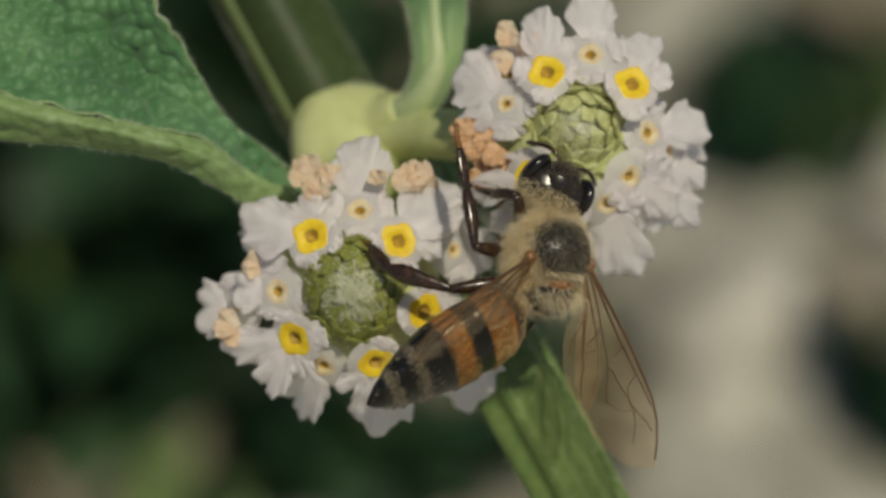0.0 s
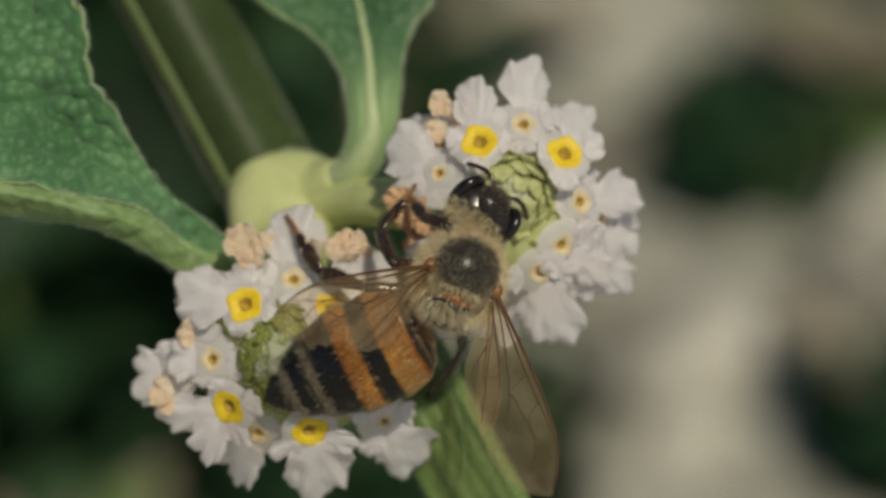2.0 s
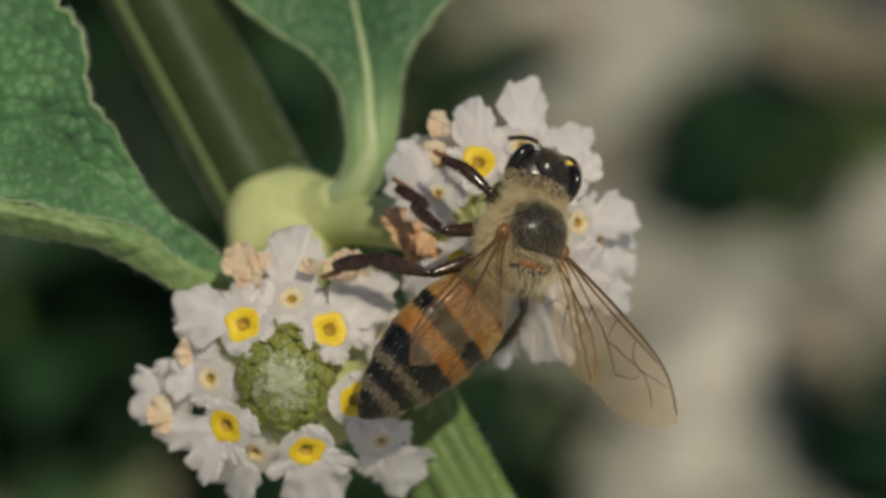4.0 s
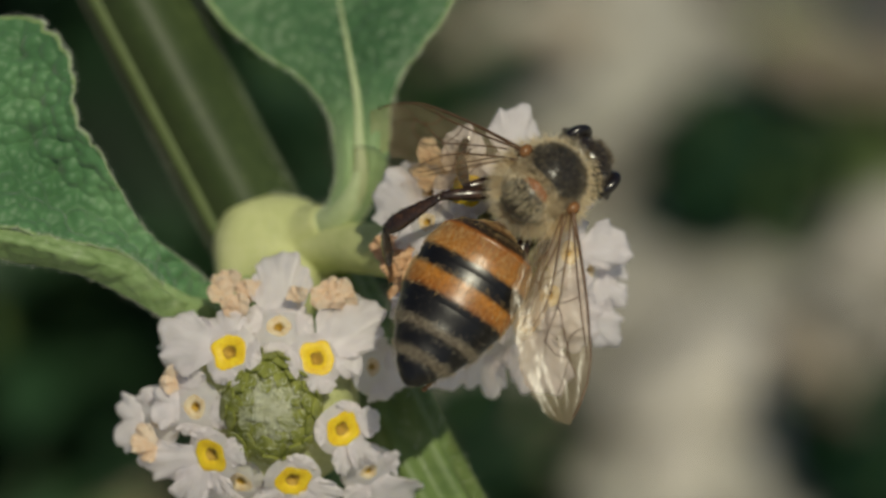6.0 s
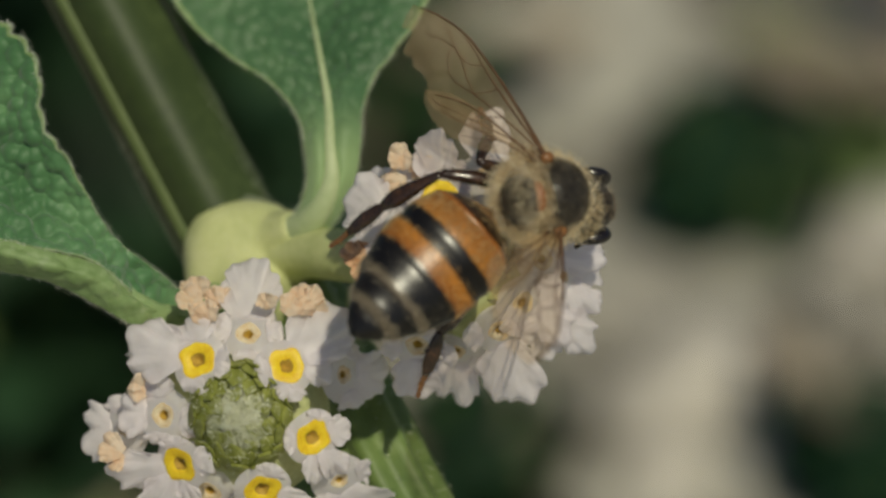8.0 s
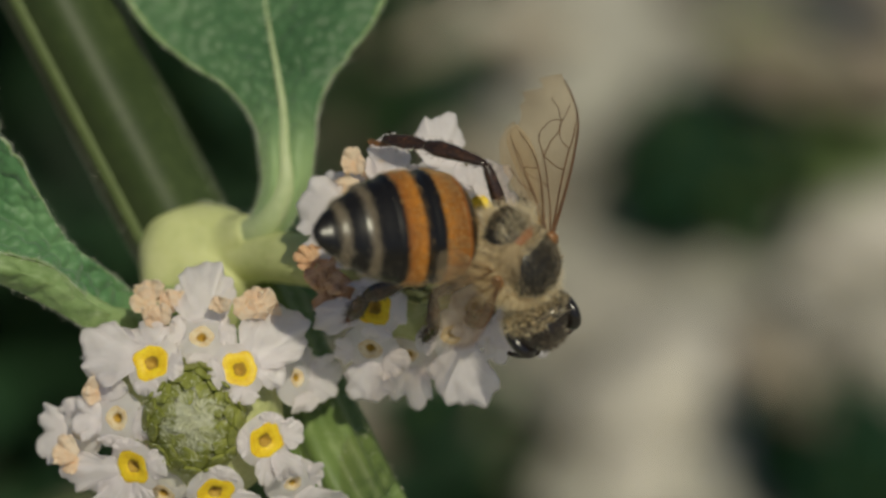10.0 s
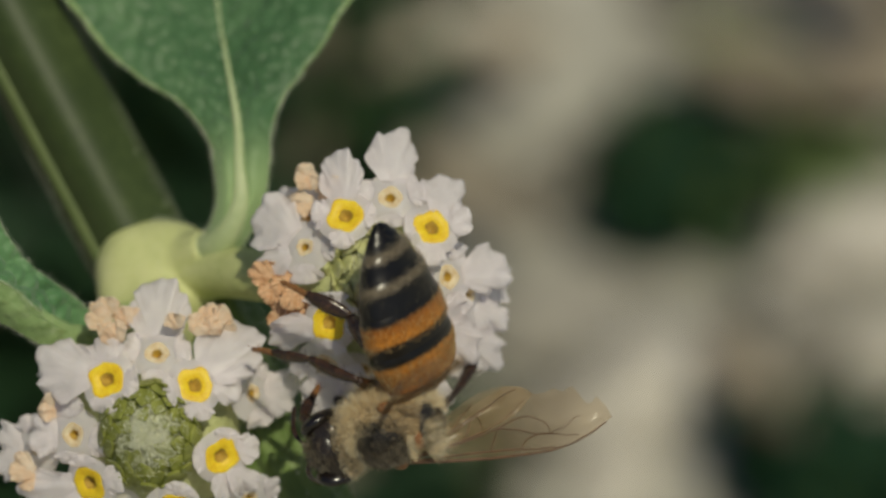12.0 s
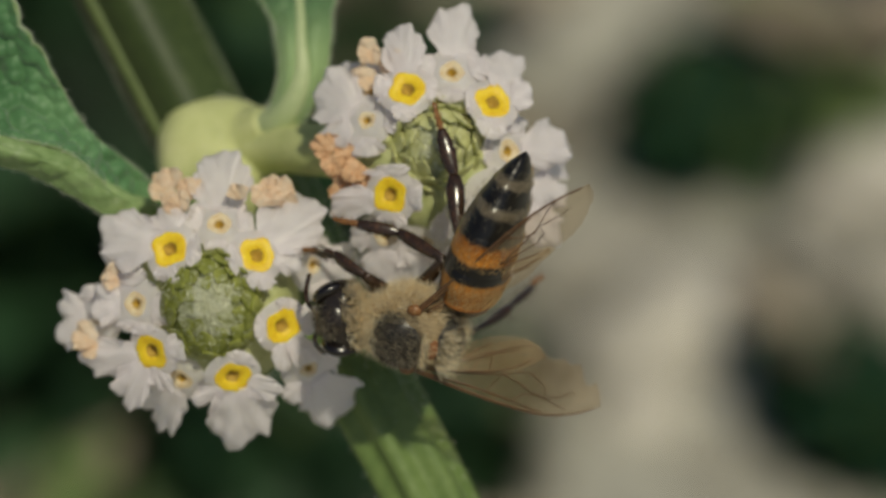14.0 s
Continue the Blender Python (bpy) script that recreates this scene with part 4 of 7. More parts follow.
def bee():
    rng = random.Random(77)
    root = empty("bee")
    rig["bee"] = root
    tagged(root, "furry tan honey bee with orange and black abdomen", "bee")
    # thorax
    ts = (79 * U, 68 * U, 64 * U)
    bm = bmesh.new()
    blob(bm, (0, 0, 0), ts, 32, 20, 0.05)
    thorax = part("thorax", bm, FELT, root, "dark thorax under dense tan fur")
    bm = bmesh.new()
    blob(bm, (14 * U, 0, 17 * U), (61 * U, 60 * U, 53 * U), 32, 20, 0.03)
    blob(bm, (-44 * U, 0, 8 * U), (38 * U, 48 * U, 46 * U), 24, 14, 0.03)
    part("scutum", bm, SCUTUM, thorax, "dark satin back plate")
    bm = bmesh.new()
    blob(bm, (-38 * U, 0, 33 * U), (17 * U, 34 * U, 26 * U), 24, 14, 0.05)
    part("scutellum", bm, SCUTELLUM, thorax, "orange-brown crescent plate")
    bm = bmesh.new()
    bald = lambda d: (d.z < 0.2 or rng.random() < 0.55) and not (d.z > 0.26 + rng.uniform(-0.12, 0.12) and d.x > -0.5 and d.x < 0.74) and not (d.z > -0.05 + rng.uniform(-0.1, 0.1) and d.x < -0.22 and abs(d.y) < 0.72)
    hairs(bm, on_blob(rng, 12500, (0, 0, 0), ts, bald), rng, 27 * U, 0.40 * U, Vector((-0.35, 0, 0.1)), 0.40)
    tagged(part("fur", bm, FUR_TAN, thorax, "long tan fur"), kind="stuff")
    bm = bmesh.new()
    hairs(bm, on_blob(rng, 2600, (14 * U, 0, 17 * U), (61 * U, 60 * U, 53 * U), lambda d: d.z > 0.2), rng, 9 * U, 0.45 * U, Vector((-0.8, 0, 0)), 0.35)
    tagged(part("fur", bm, FUR_DARK, thorax, "short dark fur on the back"), kind="stuff")
    bm = bmesh.new()
    hairs(bm, on_blob(rng, 1900, (14 * U, 0, 17 * U), (61 * U, 60 * U, 53 * U), lambda d: d.z > 0.3), rng, 12 * U, 0.26 * U, Vector((-0.7, 0, 0)), 0.4)
    tagged(part("fur", bm, FUR_GREY, thorax, "thin grey-brown fur on the back"), kind="stuff")
    bm = bmesh.new()
    hairs(bm, on_blob(rng, 2200, (14 * U, 0, 17 * U), (61 * U, 60 * U, 53 * U), lambda d: -0.1 < d.z < 0.25 + rng.uniform(-0.1, 0.25)), rng, 17 * U, 0.28 * U, Vector((-0.7, 0, 0.2)), 0.45)
    tagged(part("fur", bm, FUR_TAN, thorax, "thin tan fur round the back plate"), kind="stuff")
    bm = bmesh.new()
    hairs(bm, on_blob(rng, 2200, (-30 * U, 0, 4 * U), (60 * U, 60 * U, 62 * U), lambda d: d.x < -0.45 and d.z > 0.1 and abs(d.y) < 0.5), rng, 8 * U, 0.4 * U, Vector((-0.5, 0, 0.2)), 0.5)
    tagged(part("fur", bm, FUR_DARK, thorax, "dark fur behind the orange plate"), kind="stuff")
    bm = bmesh.new()
    hairs(bm, on_blob(rng, 520, (-54 * U, 0, 44 * U), (20 * U, 44 * U, 24 * U), lambda d: d.x < 0.2 and d.z > -0.2), rng, 27 * U, 0.22 * U, Vector((-0.9, 0, 0)), 0.6)
    tagged(part("fur", bm, FUR_TAN, thorax, "fringe of tan fur"), kind="stuff")
    bm = bmesh.new()
    tuft = [(Vector((rng.uniform(-27, -18), rng.uniform(-40, 40), 0)) * U) for _ in range(260)]
    hairs(bm, [(p + Vector((0, 0, math.sqrt(max(0.0, 1 - (p.x / ts[0]) ** 2 - (p.y / ts[1]) ** 2)) * ts[2] + 1 * U)), Vector((-0.2, p.y / ts[1] * 0.6, 1)).normalized()) for p in tuft], rng, 15 * U, 0.42 * U, Vector((-0.25, 0, 0)), 0.4)
    hairs(bm, on_blob(rng, 130, (-38 * U, 0, 33 * U), (17 * U, 34 * U, 26 * U), lambda d: d.z > 0.3), rng, 11 * U, 0.4 * U, Vector((-0.6, 0, 0)), 0.4)
    tagged(part("fur", bm, FUR_TAN, thorax, "tan fur between the back plates"), kind="stuff")
    # head
    H = 0.96 * U
    hs = (42 * H, 64 * H, 50 * H)
    bm = bmesh.new()
    blob(bm, (0, 0, -4 * H), hs, 28, 18, 0.04)
    blob(bm, (2 * H, 0, 2 * H), (42 * H, 52 * H, 52 * H), 24, 16, 0.03)
    blob(bm, (-8 * H, 0, 0), (36 * H, 62 * H, 46 * H), 28, 18, 0.03, boxy=0.72)
    blob(bm, (26 * H, 0, -34 * H), (26 * H, 34 * H, 34 * H), 20, 12, 0.05)
    head = part("head", bm, CHITIN, root, "dark furry head")
    rig["head"] = head
    rig["thorax"] = thorax
    for s in (1, -1):
        bm = bmesh.new()
        blob(bm, (0, 0, 0), (37 * H, 19 * H, 48 * H), 32, 20)
        part("eye", bm, EYE, head, "glossy black compound eye", m=Matrix.Translation((2 * H, s * 47 * H, 0)) @ pose(0, 0, 0, s * -16, 14, s * -24))
        bm = bmesh.new()
        path = [Vector((34, s * 12, -6)), Vector((48, s * 17, -3)), Vector((57, s * 30, -4)), Vector((62, s * 46, -14)), Vector((63, s * 62, -34)), Vector((64, s * 74, -58))]
        tube(bm, [spline(path, i / 20) * H for i in range(21)], [(3.2 if i < 8 else 4.6 + 0.4 * math.sin(i * 3.1)) * H for i in range(21)], 8)
        part("antenna", bm, LEG_DARK, head, "dark elbowed antenna")
        bm = bmesh.new()
        tube(bm, [Vector((44, s * 14, -50)) * H, Vector((54, s * 12, -62)) * H, Vector((58, s * 3, -72)) * H], [9 * H, 7 * H, 3 * H], 8)
        part("mandible", bm, LEG_AMBER, head, "amber jaw")
    for y, x in ((0, 12), (9, 2), (-9, 2)):
        bm = bmesh.new()
        blob(bm, (x * H, y * H, 45 * H), (5 * H, 5 * H, 5 * H), 12, 8)
        part("ocellus", bm, EYE, head, "tiny glossy simple eye")
    bm = bmesh.new()
    hairs(bm, on_blob(rng, 1900, (2 * H, 0, 2 * H), (42 * H, 52 * H, 52 * H), lambda d: abs(d.y) < 0.45), rng, 8 * H, 0.4 * H, Vector((0.2, 0, 0.1)), 0.4)
    tagged(part("fur", bm, FUR_DARK, head, "short brown fur"), kind="stuff")
    bm = bmesh.new()
    hairs(bm, on_blob(rng, 450, (2 * H, 0, 0), (44 * H, 54 * H, 52 * H), lambda d: abs(d.y) < 0.6 and d.x > -0.2), rng, 10 * H, 0.36 * H, Vector((0.3, 0, 0.1)), 0.4)
    tagged(part("fur", bm, FUR_GREY, head, "thin grey-brown fur on the face"), kind="stuff")
    bm = bmesh.new()
    hairs(bm, on_blob(rng, 2800, (-6 * H, 0, 0), hs, lambda d: d.x < -0.35), rng, 21 * H, 0.40 * H, Vector((-0.3, 0, 0.3)), 0.4)
    tagged(part("fur", bm, FUR_TAN, head, "tan fur at the nape"), kind="stuff")
    # abdomen: narrow waist, then overlapping plates
    def girth(x):
        t = min(1, max(0, x / 348))
        pr = [(0, 9), (0.05, 15), (0.09, 40), (0.13, 76), (0.19, 98), (0.29, 109), (0.42, 112), (0.56, 107), (0.70, 91), (0.82, 68), (0.91, 44), (0.97, 23), (1.0, 5)]
        for (a, ra), (b, rb) in zip(pr, pr[1:]):
            if t <= b:
                f = (t - a) / (b - a)
                return 0.89 * (ra + (rb - ra) * (f * 0.5 + 0.5 * f * f * (3 - 2 * f)))
        return 3
    bm = bmesh.new()
    n = 36
    tube(bm, [Vector((-x * U, 0, -(8 * math.sin(x / 113)) * U)) for x in range(0, 346, 9)] + [Vector((-348 * U, 0, 0))], [(girth(x) - 4 if girth(x) > 8 else girth(x)) * U for x in range(0, 346, 9)] + [2 * U], n, 0.58, up=Vector((0, 0, 1)))
    abdomen = part("abdomen", bm, BANDS, root, "tapered orange and black banded abdomen")
    rig["abdomen"] = abdomen
    cuts = [30, 62, 124, 196, 254, 300, 342]
    for a, b in zip(cuts, cuts[1:]):
        bm = bmesh.new()
        xs = [a + (b + 7 - a) * i / 9 for i in range(10)]
        rings = []
        for i, x in enumerate(xs):
            r = girth(x) + (-2.0 + 4.2 * (i / 9) ** 0.7) - (3.0 if i == 9 else 0)
            rings.append([bm.verts.new((-x * U, math.cos(q) * r * U, (math.sin(q) * r * 0.58 - 8 * math.sin(x / 113)) * U)) for q in [math.pi * (-0.12 + 1.24 * j / 34) for j in range(35)]])
        for p, q in zip(rings, rings[1:]):
            for j in range(34):
                bm.faces.new((p[j], q[j], q[j + 1], p[j + 1]))
        part("tergite", bm, BANDS, abdomen)
    def ring_roots(x0, x1, count, arc=0.95):
        out = []
        for _ in range(count):
            x, q = rng.uniform(x0, x1), math.pi * (0.5 + rng.uniform(-arc, arc) / 2)
            r = girth(x) + 1.0
            out.append((Vector((-x * U, math.cos(q) * r * U, (math.sin(q) * r * 0.58 - 8 * math.sin(x / 113)) * U)), Vector((0.0, math.cos(q) * 0.58, math.sin(q))).normalized()))
        return out
    bm = bmesh.new()
    hairs(bm, ring_roots(24, 108, 2600, 1.2), rng, 10 * U, 0.36 * U, Vector((-2.2, 0, 0)), 0.3)
    hairs(bm, ring_roots(140, 190, 900, 1.2), rng, 7 * U, 0.34 * U, Vector((-2.4, 0, 0)), 0.25)
    tagged(part("fur", bm, FUR_GOLD, abdomen, "sparse golden hair"), kind="stuff")
    bm = bmesh.new()
    for a, b in ((236, 254), (288, 302)):
        hairs(bm, ring_roots(a - 5, b + 8, 400, 1.1), rng, 6 * U, 0.28 * U, Vector((-2.0, 0, 0)), 0.2)
    hairs(bm, ring_roots(200, 345, 260, 1.3), rng, 6 * U, 0.24 * U, Vector((-1.6, 0, 0)), 0.25)
    tagged(part("fur", bm, FUR_GREY, abdomen, "dusty grey hair bands"), kind="stuff")
    bm = bmesh.new()
    side = [(p, nn) for p, nn in ring_roots(30, 300, 1000, 2.0) if p.z < 6 * U]
    hairs(bm, side, rng, 9 * U, 0.36 * U, Vector((-1.0, 0, -0.2)), 0.3)
    tagged(part("fur", bm, FUR_GREY, abdomen, "pale hair on the belly"), kind="stuff")
    # wings
    for s, q in ((1, "L"), (-1, "R")):
        rig["forewing" + q] = wing(s, 385, 125, rng, "forewing", FORE_VEINS, "smoky translucent forewing with brown veins")
        rig["hindwing" + q] = wing(s, 240, 62, rng, "hindwing", HIND_VEINS, "smoky translucent hindwing")
        bm = bmesh.new()
        blob(bm, (0, s * 64 * U, 35 * U), (14 * U, 11 * U, 10 * U), 16, 10)
        part("tegula", bm, LEG_AMBER, root, "brown wing-base scale")
    # legs
    sizes = {"1": (75, 70, 50, 40), "2": (95, 100, 75, 50), "3": (105, 115, 85, 55)}
    kinds = {"1": "front", "2": "middle", "3": "hind"}
    for s in "LR":
        for q in "123":
            a, b, c, d = sizes[q]
            hind = q == "3"
            leg = limb("leg", a, [9, 13, 13, 11, 8], LEG_DARK, 0.85, 4, root, "glossy dark " + kinds[q] + " leg", 70, rng)
            rig["leg" + s + q] = leg
            rig["tibia" + s + q] = limb("tibia", b, [7, 10, 13, 16, 17, 11] if hind else [7, 10, 12, 12, 9], LEG_DARK, 0.6 if hind else 0.8, 3, leg, "", 90, rng)
            rig["basitarsus" + s + q] = limb("basitarsus", c, [8, 13, 15, 13, 8] if hind else [6, 10, 11, 10, 7], LEG_DARK, 0.5, 1, leg, "", 90, rng)
            rig["tarsus" + s + q] = limb("tarsus", d, [6, 5, 6.5, 4.5, 6, 4.2, 5.5, 3, 5, 2], LEG_AMBER, 0.8, -3, leg, "thin amber foot", 30, rng)


plant()
flower_heads()
bee()
ground()
litter()
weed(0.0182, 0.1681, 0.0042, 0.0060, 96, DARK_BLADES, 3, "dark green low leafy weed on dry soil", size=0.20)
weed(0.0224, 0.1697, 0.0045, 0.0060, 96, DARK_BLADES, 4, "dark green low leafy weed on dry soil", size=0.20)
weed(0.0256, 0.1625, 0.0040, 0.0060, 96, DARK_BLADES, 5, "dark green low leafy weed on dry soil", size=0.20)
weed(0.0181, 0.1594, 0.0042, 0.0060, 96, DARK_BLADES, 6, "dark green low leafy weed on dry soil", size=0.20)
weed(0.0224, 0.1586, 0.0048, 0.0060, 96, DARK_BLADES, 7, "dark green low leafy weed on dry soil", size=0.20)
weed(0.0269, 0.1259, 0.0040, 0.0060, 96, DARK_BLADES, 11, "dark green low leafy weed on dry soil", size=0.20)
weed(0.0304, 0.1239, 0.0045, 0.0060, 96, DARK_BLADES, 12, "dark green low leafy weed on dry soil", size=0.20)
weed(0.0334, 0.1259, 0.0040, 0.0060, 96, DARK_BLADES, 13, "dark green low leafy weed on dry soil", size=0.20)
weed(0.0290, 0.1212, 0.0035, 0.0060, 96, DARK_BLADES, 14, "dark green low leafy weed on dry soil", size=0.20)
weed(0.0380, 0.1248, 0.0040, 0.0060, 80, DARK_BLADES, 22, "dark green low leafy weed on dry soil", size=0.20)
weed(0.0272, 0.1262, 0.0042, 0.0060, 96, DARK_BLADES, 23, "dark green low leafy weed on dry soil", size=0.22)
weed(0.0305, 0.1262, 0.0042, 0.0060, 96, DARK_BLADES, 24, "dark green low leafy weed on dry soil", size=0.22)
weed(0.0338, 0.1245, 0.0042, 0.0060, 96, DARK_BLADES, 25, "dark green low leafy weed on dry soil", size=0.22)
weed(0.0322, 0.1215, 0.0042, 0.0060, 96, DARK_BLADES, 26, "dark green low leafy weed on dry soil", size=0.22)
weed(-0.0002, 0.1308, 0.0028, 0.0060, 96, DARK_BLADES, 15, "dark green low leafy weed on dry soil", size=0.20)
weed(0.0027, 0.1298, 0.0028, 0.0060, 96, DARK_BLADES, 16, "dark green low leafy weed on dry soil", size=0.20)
weed(0.0267, 0.1780, 0.0024, 0.0060, 34, BRIGHT_BLADES, 17, "light green young weed on dry soil", size=0.24)
weed(0.0293, 0.1726, 0.0024, 0.0060, 34, BRIGHT_BLADES, 18, "light green young weed on dry soil", size=0.24)
weed(0.0316, 0.1673, 0.0024, 0.0060, 34, BRIGHT_BLADES, 19, "light green young weed on dry soil", size=0.24)
weed(0.0336, 0.1613, 0.0024, 0.0060, 34, BRIGHT_BLADES, 20, "light green young weed on dry soil", size=0.24)
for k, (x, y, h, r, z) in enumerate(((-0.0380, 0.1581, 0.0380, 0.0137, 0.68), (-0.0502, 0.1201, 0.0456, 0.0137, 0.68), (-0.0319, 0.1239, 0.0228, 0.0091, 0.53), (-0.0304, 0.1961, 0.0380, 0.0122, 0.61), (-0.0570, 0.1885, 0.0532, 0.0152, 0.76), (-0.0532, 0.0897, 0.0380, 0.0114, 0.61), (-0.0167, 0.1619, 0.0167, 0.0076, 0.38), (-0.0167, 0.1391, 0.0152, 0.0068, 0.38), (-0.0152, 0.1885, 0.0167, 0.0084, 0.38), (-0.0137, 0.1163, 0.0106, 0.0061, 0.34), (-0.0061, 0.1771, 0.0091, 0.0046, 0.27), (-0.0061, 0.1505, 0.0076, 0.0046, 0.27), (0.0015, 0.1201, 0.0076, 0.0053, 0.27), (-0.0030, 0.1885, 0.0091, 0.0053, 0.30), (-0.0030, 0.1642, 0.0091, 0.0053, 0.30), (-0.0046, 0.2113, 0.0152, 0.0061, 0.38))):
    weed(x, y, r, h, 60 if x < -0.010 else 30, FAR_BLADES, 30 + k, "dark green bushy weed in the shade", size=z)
weed(-0.0228, 0.1003, 0.004, 0.020, 15, BRIGHT_BLADES, 61, "light green young weed on dry soil", size=0.34)


def motions():
    walk(rig["bee"], [
        (0, VIEW @ mm(-1.52, -1.07, 2.90, 35.0, -0.0, 82.0)),
        (0.5, VIEW @ mm(-1.45, -0.86, 2.90, 35.0, -0.0, 82.0)),
        (1, VIEW @ mm(-1.78, -0.75, 2.90, 32.0, -0.0, 80.0)),
        (1.5, VIEW @ mm(-2.50, -0.15, 2.90, 15.0, -0.0, 70.0)),
        (2, VIEW @ mm(-2.30, 0.95, 2.90, 12.0, 3.0, 68.0)),
        (2.5, VIEW @ mm(-1.21, 3.01, 3.01, 8.0, 5.0, 65.0)),
        (3, VIEW @ mm(1.27, 2.48, 3.12, 35.0, -0.0, 78.0)),
        (3.2, VIEW @ mm(1.11, 2.65, 3.12, 34.0, -0.0, 77.0)),
        (5.5, VIEW @ mm(-0.22, 5.00, 3.12, 5.0, 14.0, 55.0)),
        (6, VIEW @ mm(1.47, 6.43, 3.12, -3.0, 28.0, 38.0)),
        (6.5, VIEW @ mm(1.42, 7.03, 3.12, -3.0, 32.0, 30.0)),
        (7, VIEW @ mm(1.55, 6.93, 3.12, -3.0, 34.0, 20.0)),
        (7.5, VIEW @ mm(2.41, 6.87, 3.12, -3.0, 34.0, 12.0)),
        (8, VIEW @ mm(2.53, 6.20, 3.12, -3.0, 34.0, 8.0)),
        (8.5, VIEW @ mm(2.66, 6.33, 3.12, -3.0, 34.0, 8.0)),
        (8.7, VIEW @ mm(2.28, 6.66, 3.12, -3.0, 34.0, 8.0)),
        (9.3, VIEW @ mm(2.95, 5.70, 3.12, -6.0, 28.0, -20.0)),
        (10.1, VIEW @ mm(3.34, 3.78, 3.01, -24.0, 20.0, -65.0)),
        (10.8, VIEW @ mm(3.21, 2.07, 2.90, -40.0, 14.0, -98.0)),
        (11, VIEW @ mm(3.53, 1.74, 2.90, -40.0, 14.0, -102.0)),
        (11.5, VIEW @ mm(0.63, -1.14, 2.79, -36.0, 8.0, -140.0)),
        (12, VIEW @ mm(0.28, -1.76, 2.57, -36.0, -0.0, -165.0)),
        (12.5, VIEW @ mm(-1.17, -2.99, 2.46, -34.0, -0.0, 175.0)),
        (13, VIEW @ mm(-0.25, -1.87, 2.46, -34.0, -0.0, 165.0)),
        (13.5, VIEW @ mm(0.57, -3.02, 2.46, -36.0, -0.0, 170.0)),
        (14, VIEW @ mm(-1.19, -3.06, 2.46, -36.0, -0.0, 172.0)),
    ])
    walk(rig["thorax"], [
        (0, mm(0, 0, 0)),
        (8.7, mm(0, 0, 0)),
        (10.8, mm(0, 0, 0, -30)),
        (12.5, mm(0, 0, 0, -14)),
        (14, mm(0, 0, 0, -8)),
    ])
    walk(rig["head"], [
        (0, mm(2.86, -0.23, -0.43, -22.2, 2.8, -28.0)),
        (0.5, mm(2.86, -0.14, -0.49, -22.7, 3.8, -26.4)),
        (1, mm(2.70, -0.03, -0.89, -20.0, 5.1, -26.2)),
        (1.5, mm(2.69, -0.55, -0.67, -6.4, 12.4, -23.8)),
        (2, mm(2.86, -0.08, -0.49, -5.4, 10.9, -22.3)),
        (2.5, mm(2.71, 0.62, -0.50, -7.9, 12.5, -4.7)),
        (3, mm(2.83, -0.41, -0.30, -23.2, 4.9, -24.8)),
        (3.2, mm(2.83, -0.42, -0.30, -22.5, 5.8, -23.9)),
        (5.5, mm(2.15, 0.55, -0.79, -7.8, 31.5, 2.7)),
        (6, mm(2.52, -0.30, -0.85, 6.1, 17.3, -3.5)),
        (6.5, mm(2.65, -0.08, -0.97, 5.9, 16.2, -2.6)),
        (7, mm(2.79, -0.50, 0.06, 6.0, 16.2, -2.5)),
        (7.5, mm(2.56, -0.42, -0.99, 10.6, 24.7, -5.6)),
        (8, mm(2.57, -0.49, -0.94, 8.2, 24.4, -3.3)),
        (8.5, mm(2.64, -0.27, -0.94, 8.2, 24.4, -3.3)),
        (8.7, mm(2.65, -0.27, -0.93, 8.2, 24.4, -3.3)),
        (9.3, mm(2.81, 0.34, 0.17, 9.0, 22.3, -1.0)),
        (10.1, mm(2.85, -0.39, -0.21, 19.7, 13.7, 6.2)),
        (10.8, mm(2.88, 0.21, -0.01, 33.9, 15.9, 13.9)),
        (11, mm(2.90, -0.00, -0.18, 33.1, 14.8, 15.1)),
        (11.5, mm(2.74, 0.33, -0.74, 28.4, 16.5, 6.5)),
        (12, mm(2.47, 0.84, -0.72, 27.4, 14.5, 10.8)),
        (12.5, mm(2.85, 0.29, -0.39, 25.0, 13.2, 12.7)),
        (13, mm(2.37, 1.05, 0.12, 20.5, 1.8, 30.4)),
        (13.5, mm(2.69, 0.73, -0.07, 23.6, 3.4, 26.5)),
        (14, mm(2.86, 0.27, -0.40, 24.6, 5.5, 23.3)),
    ])
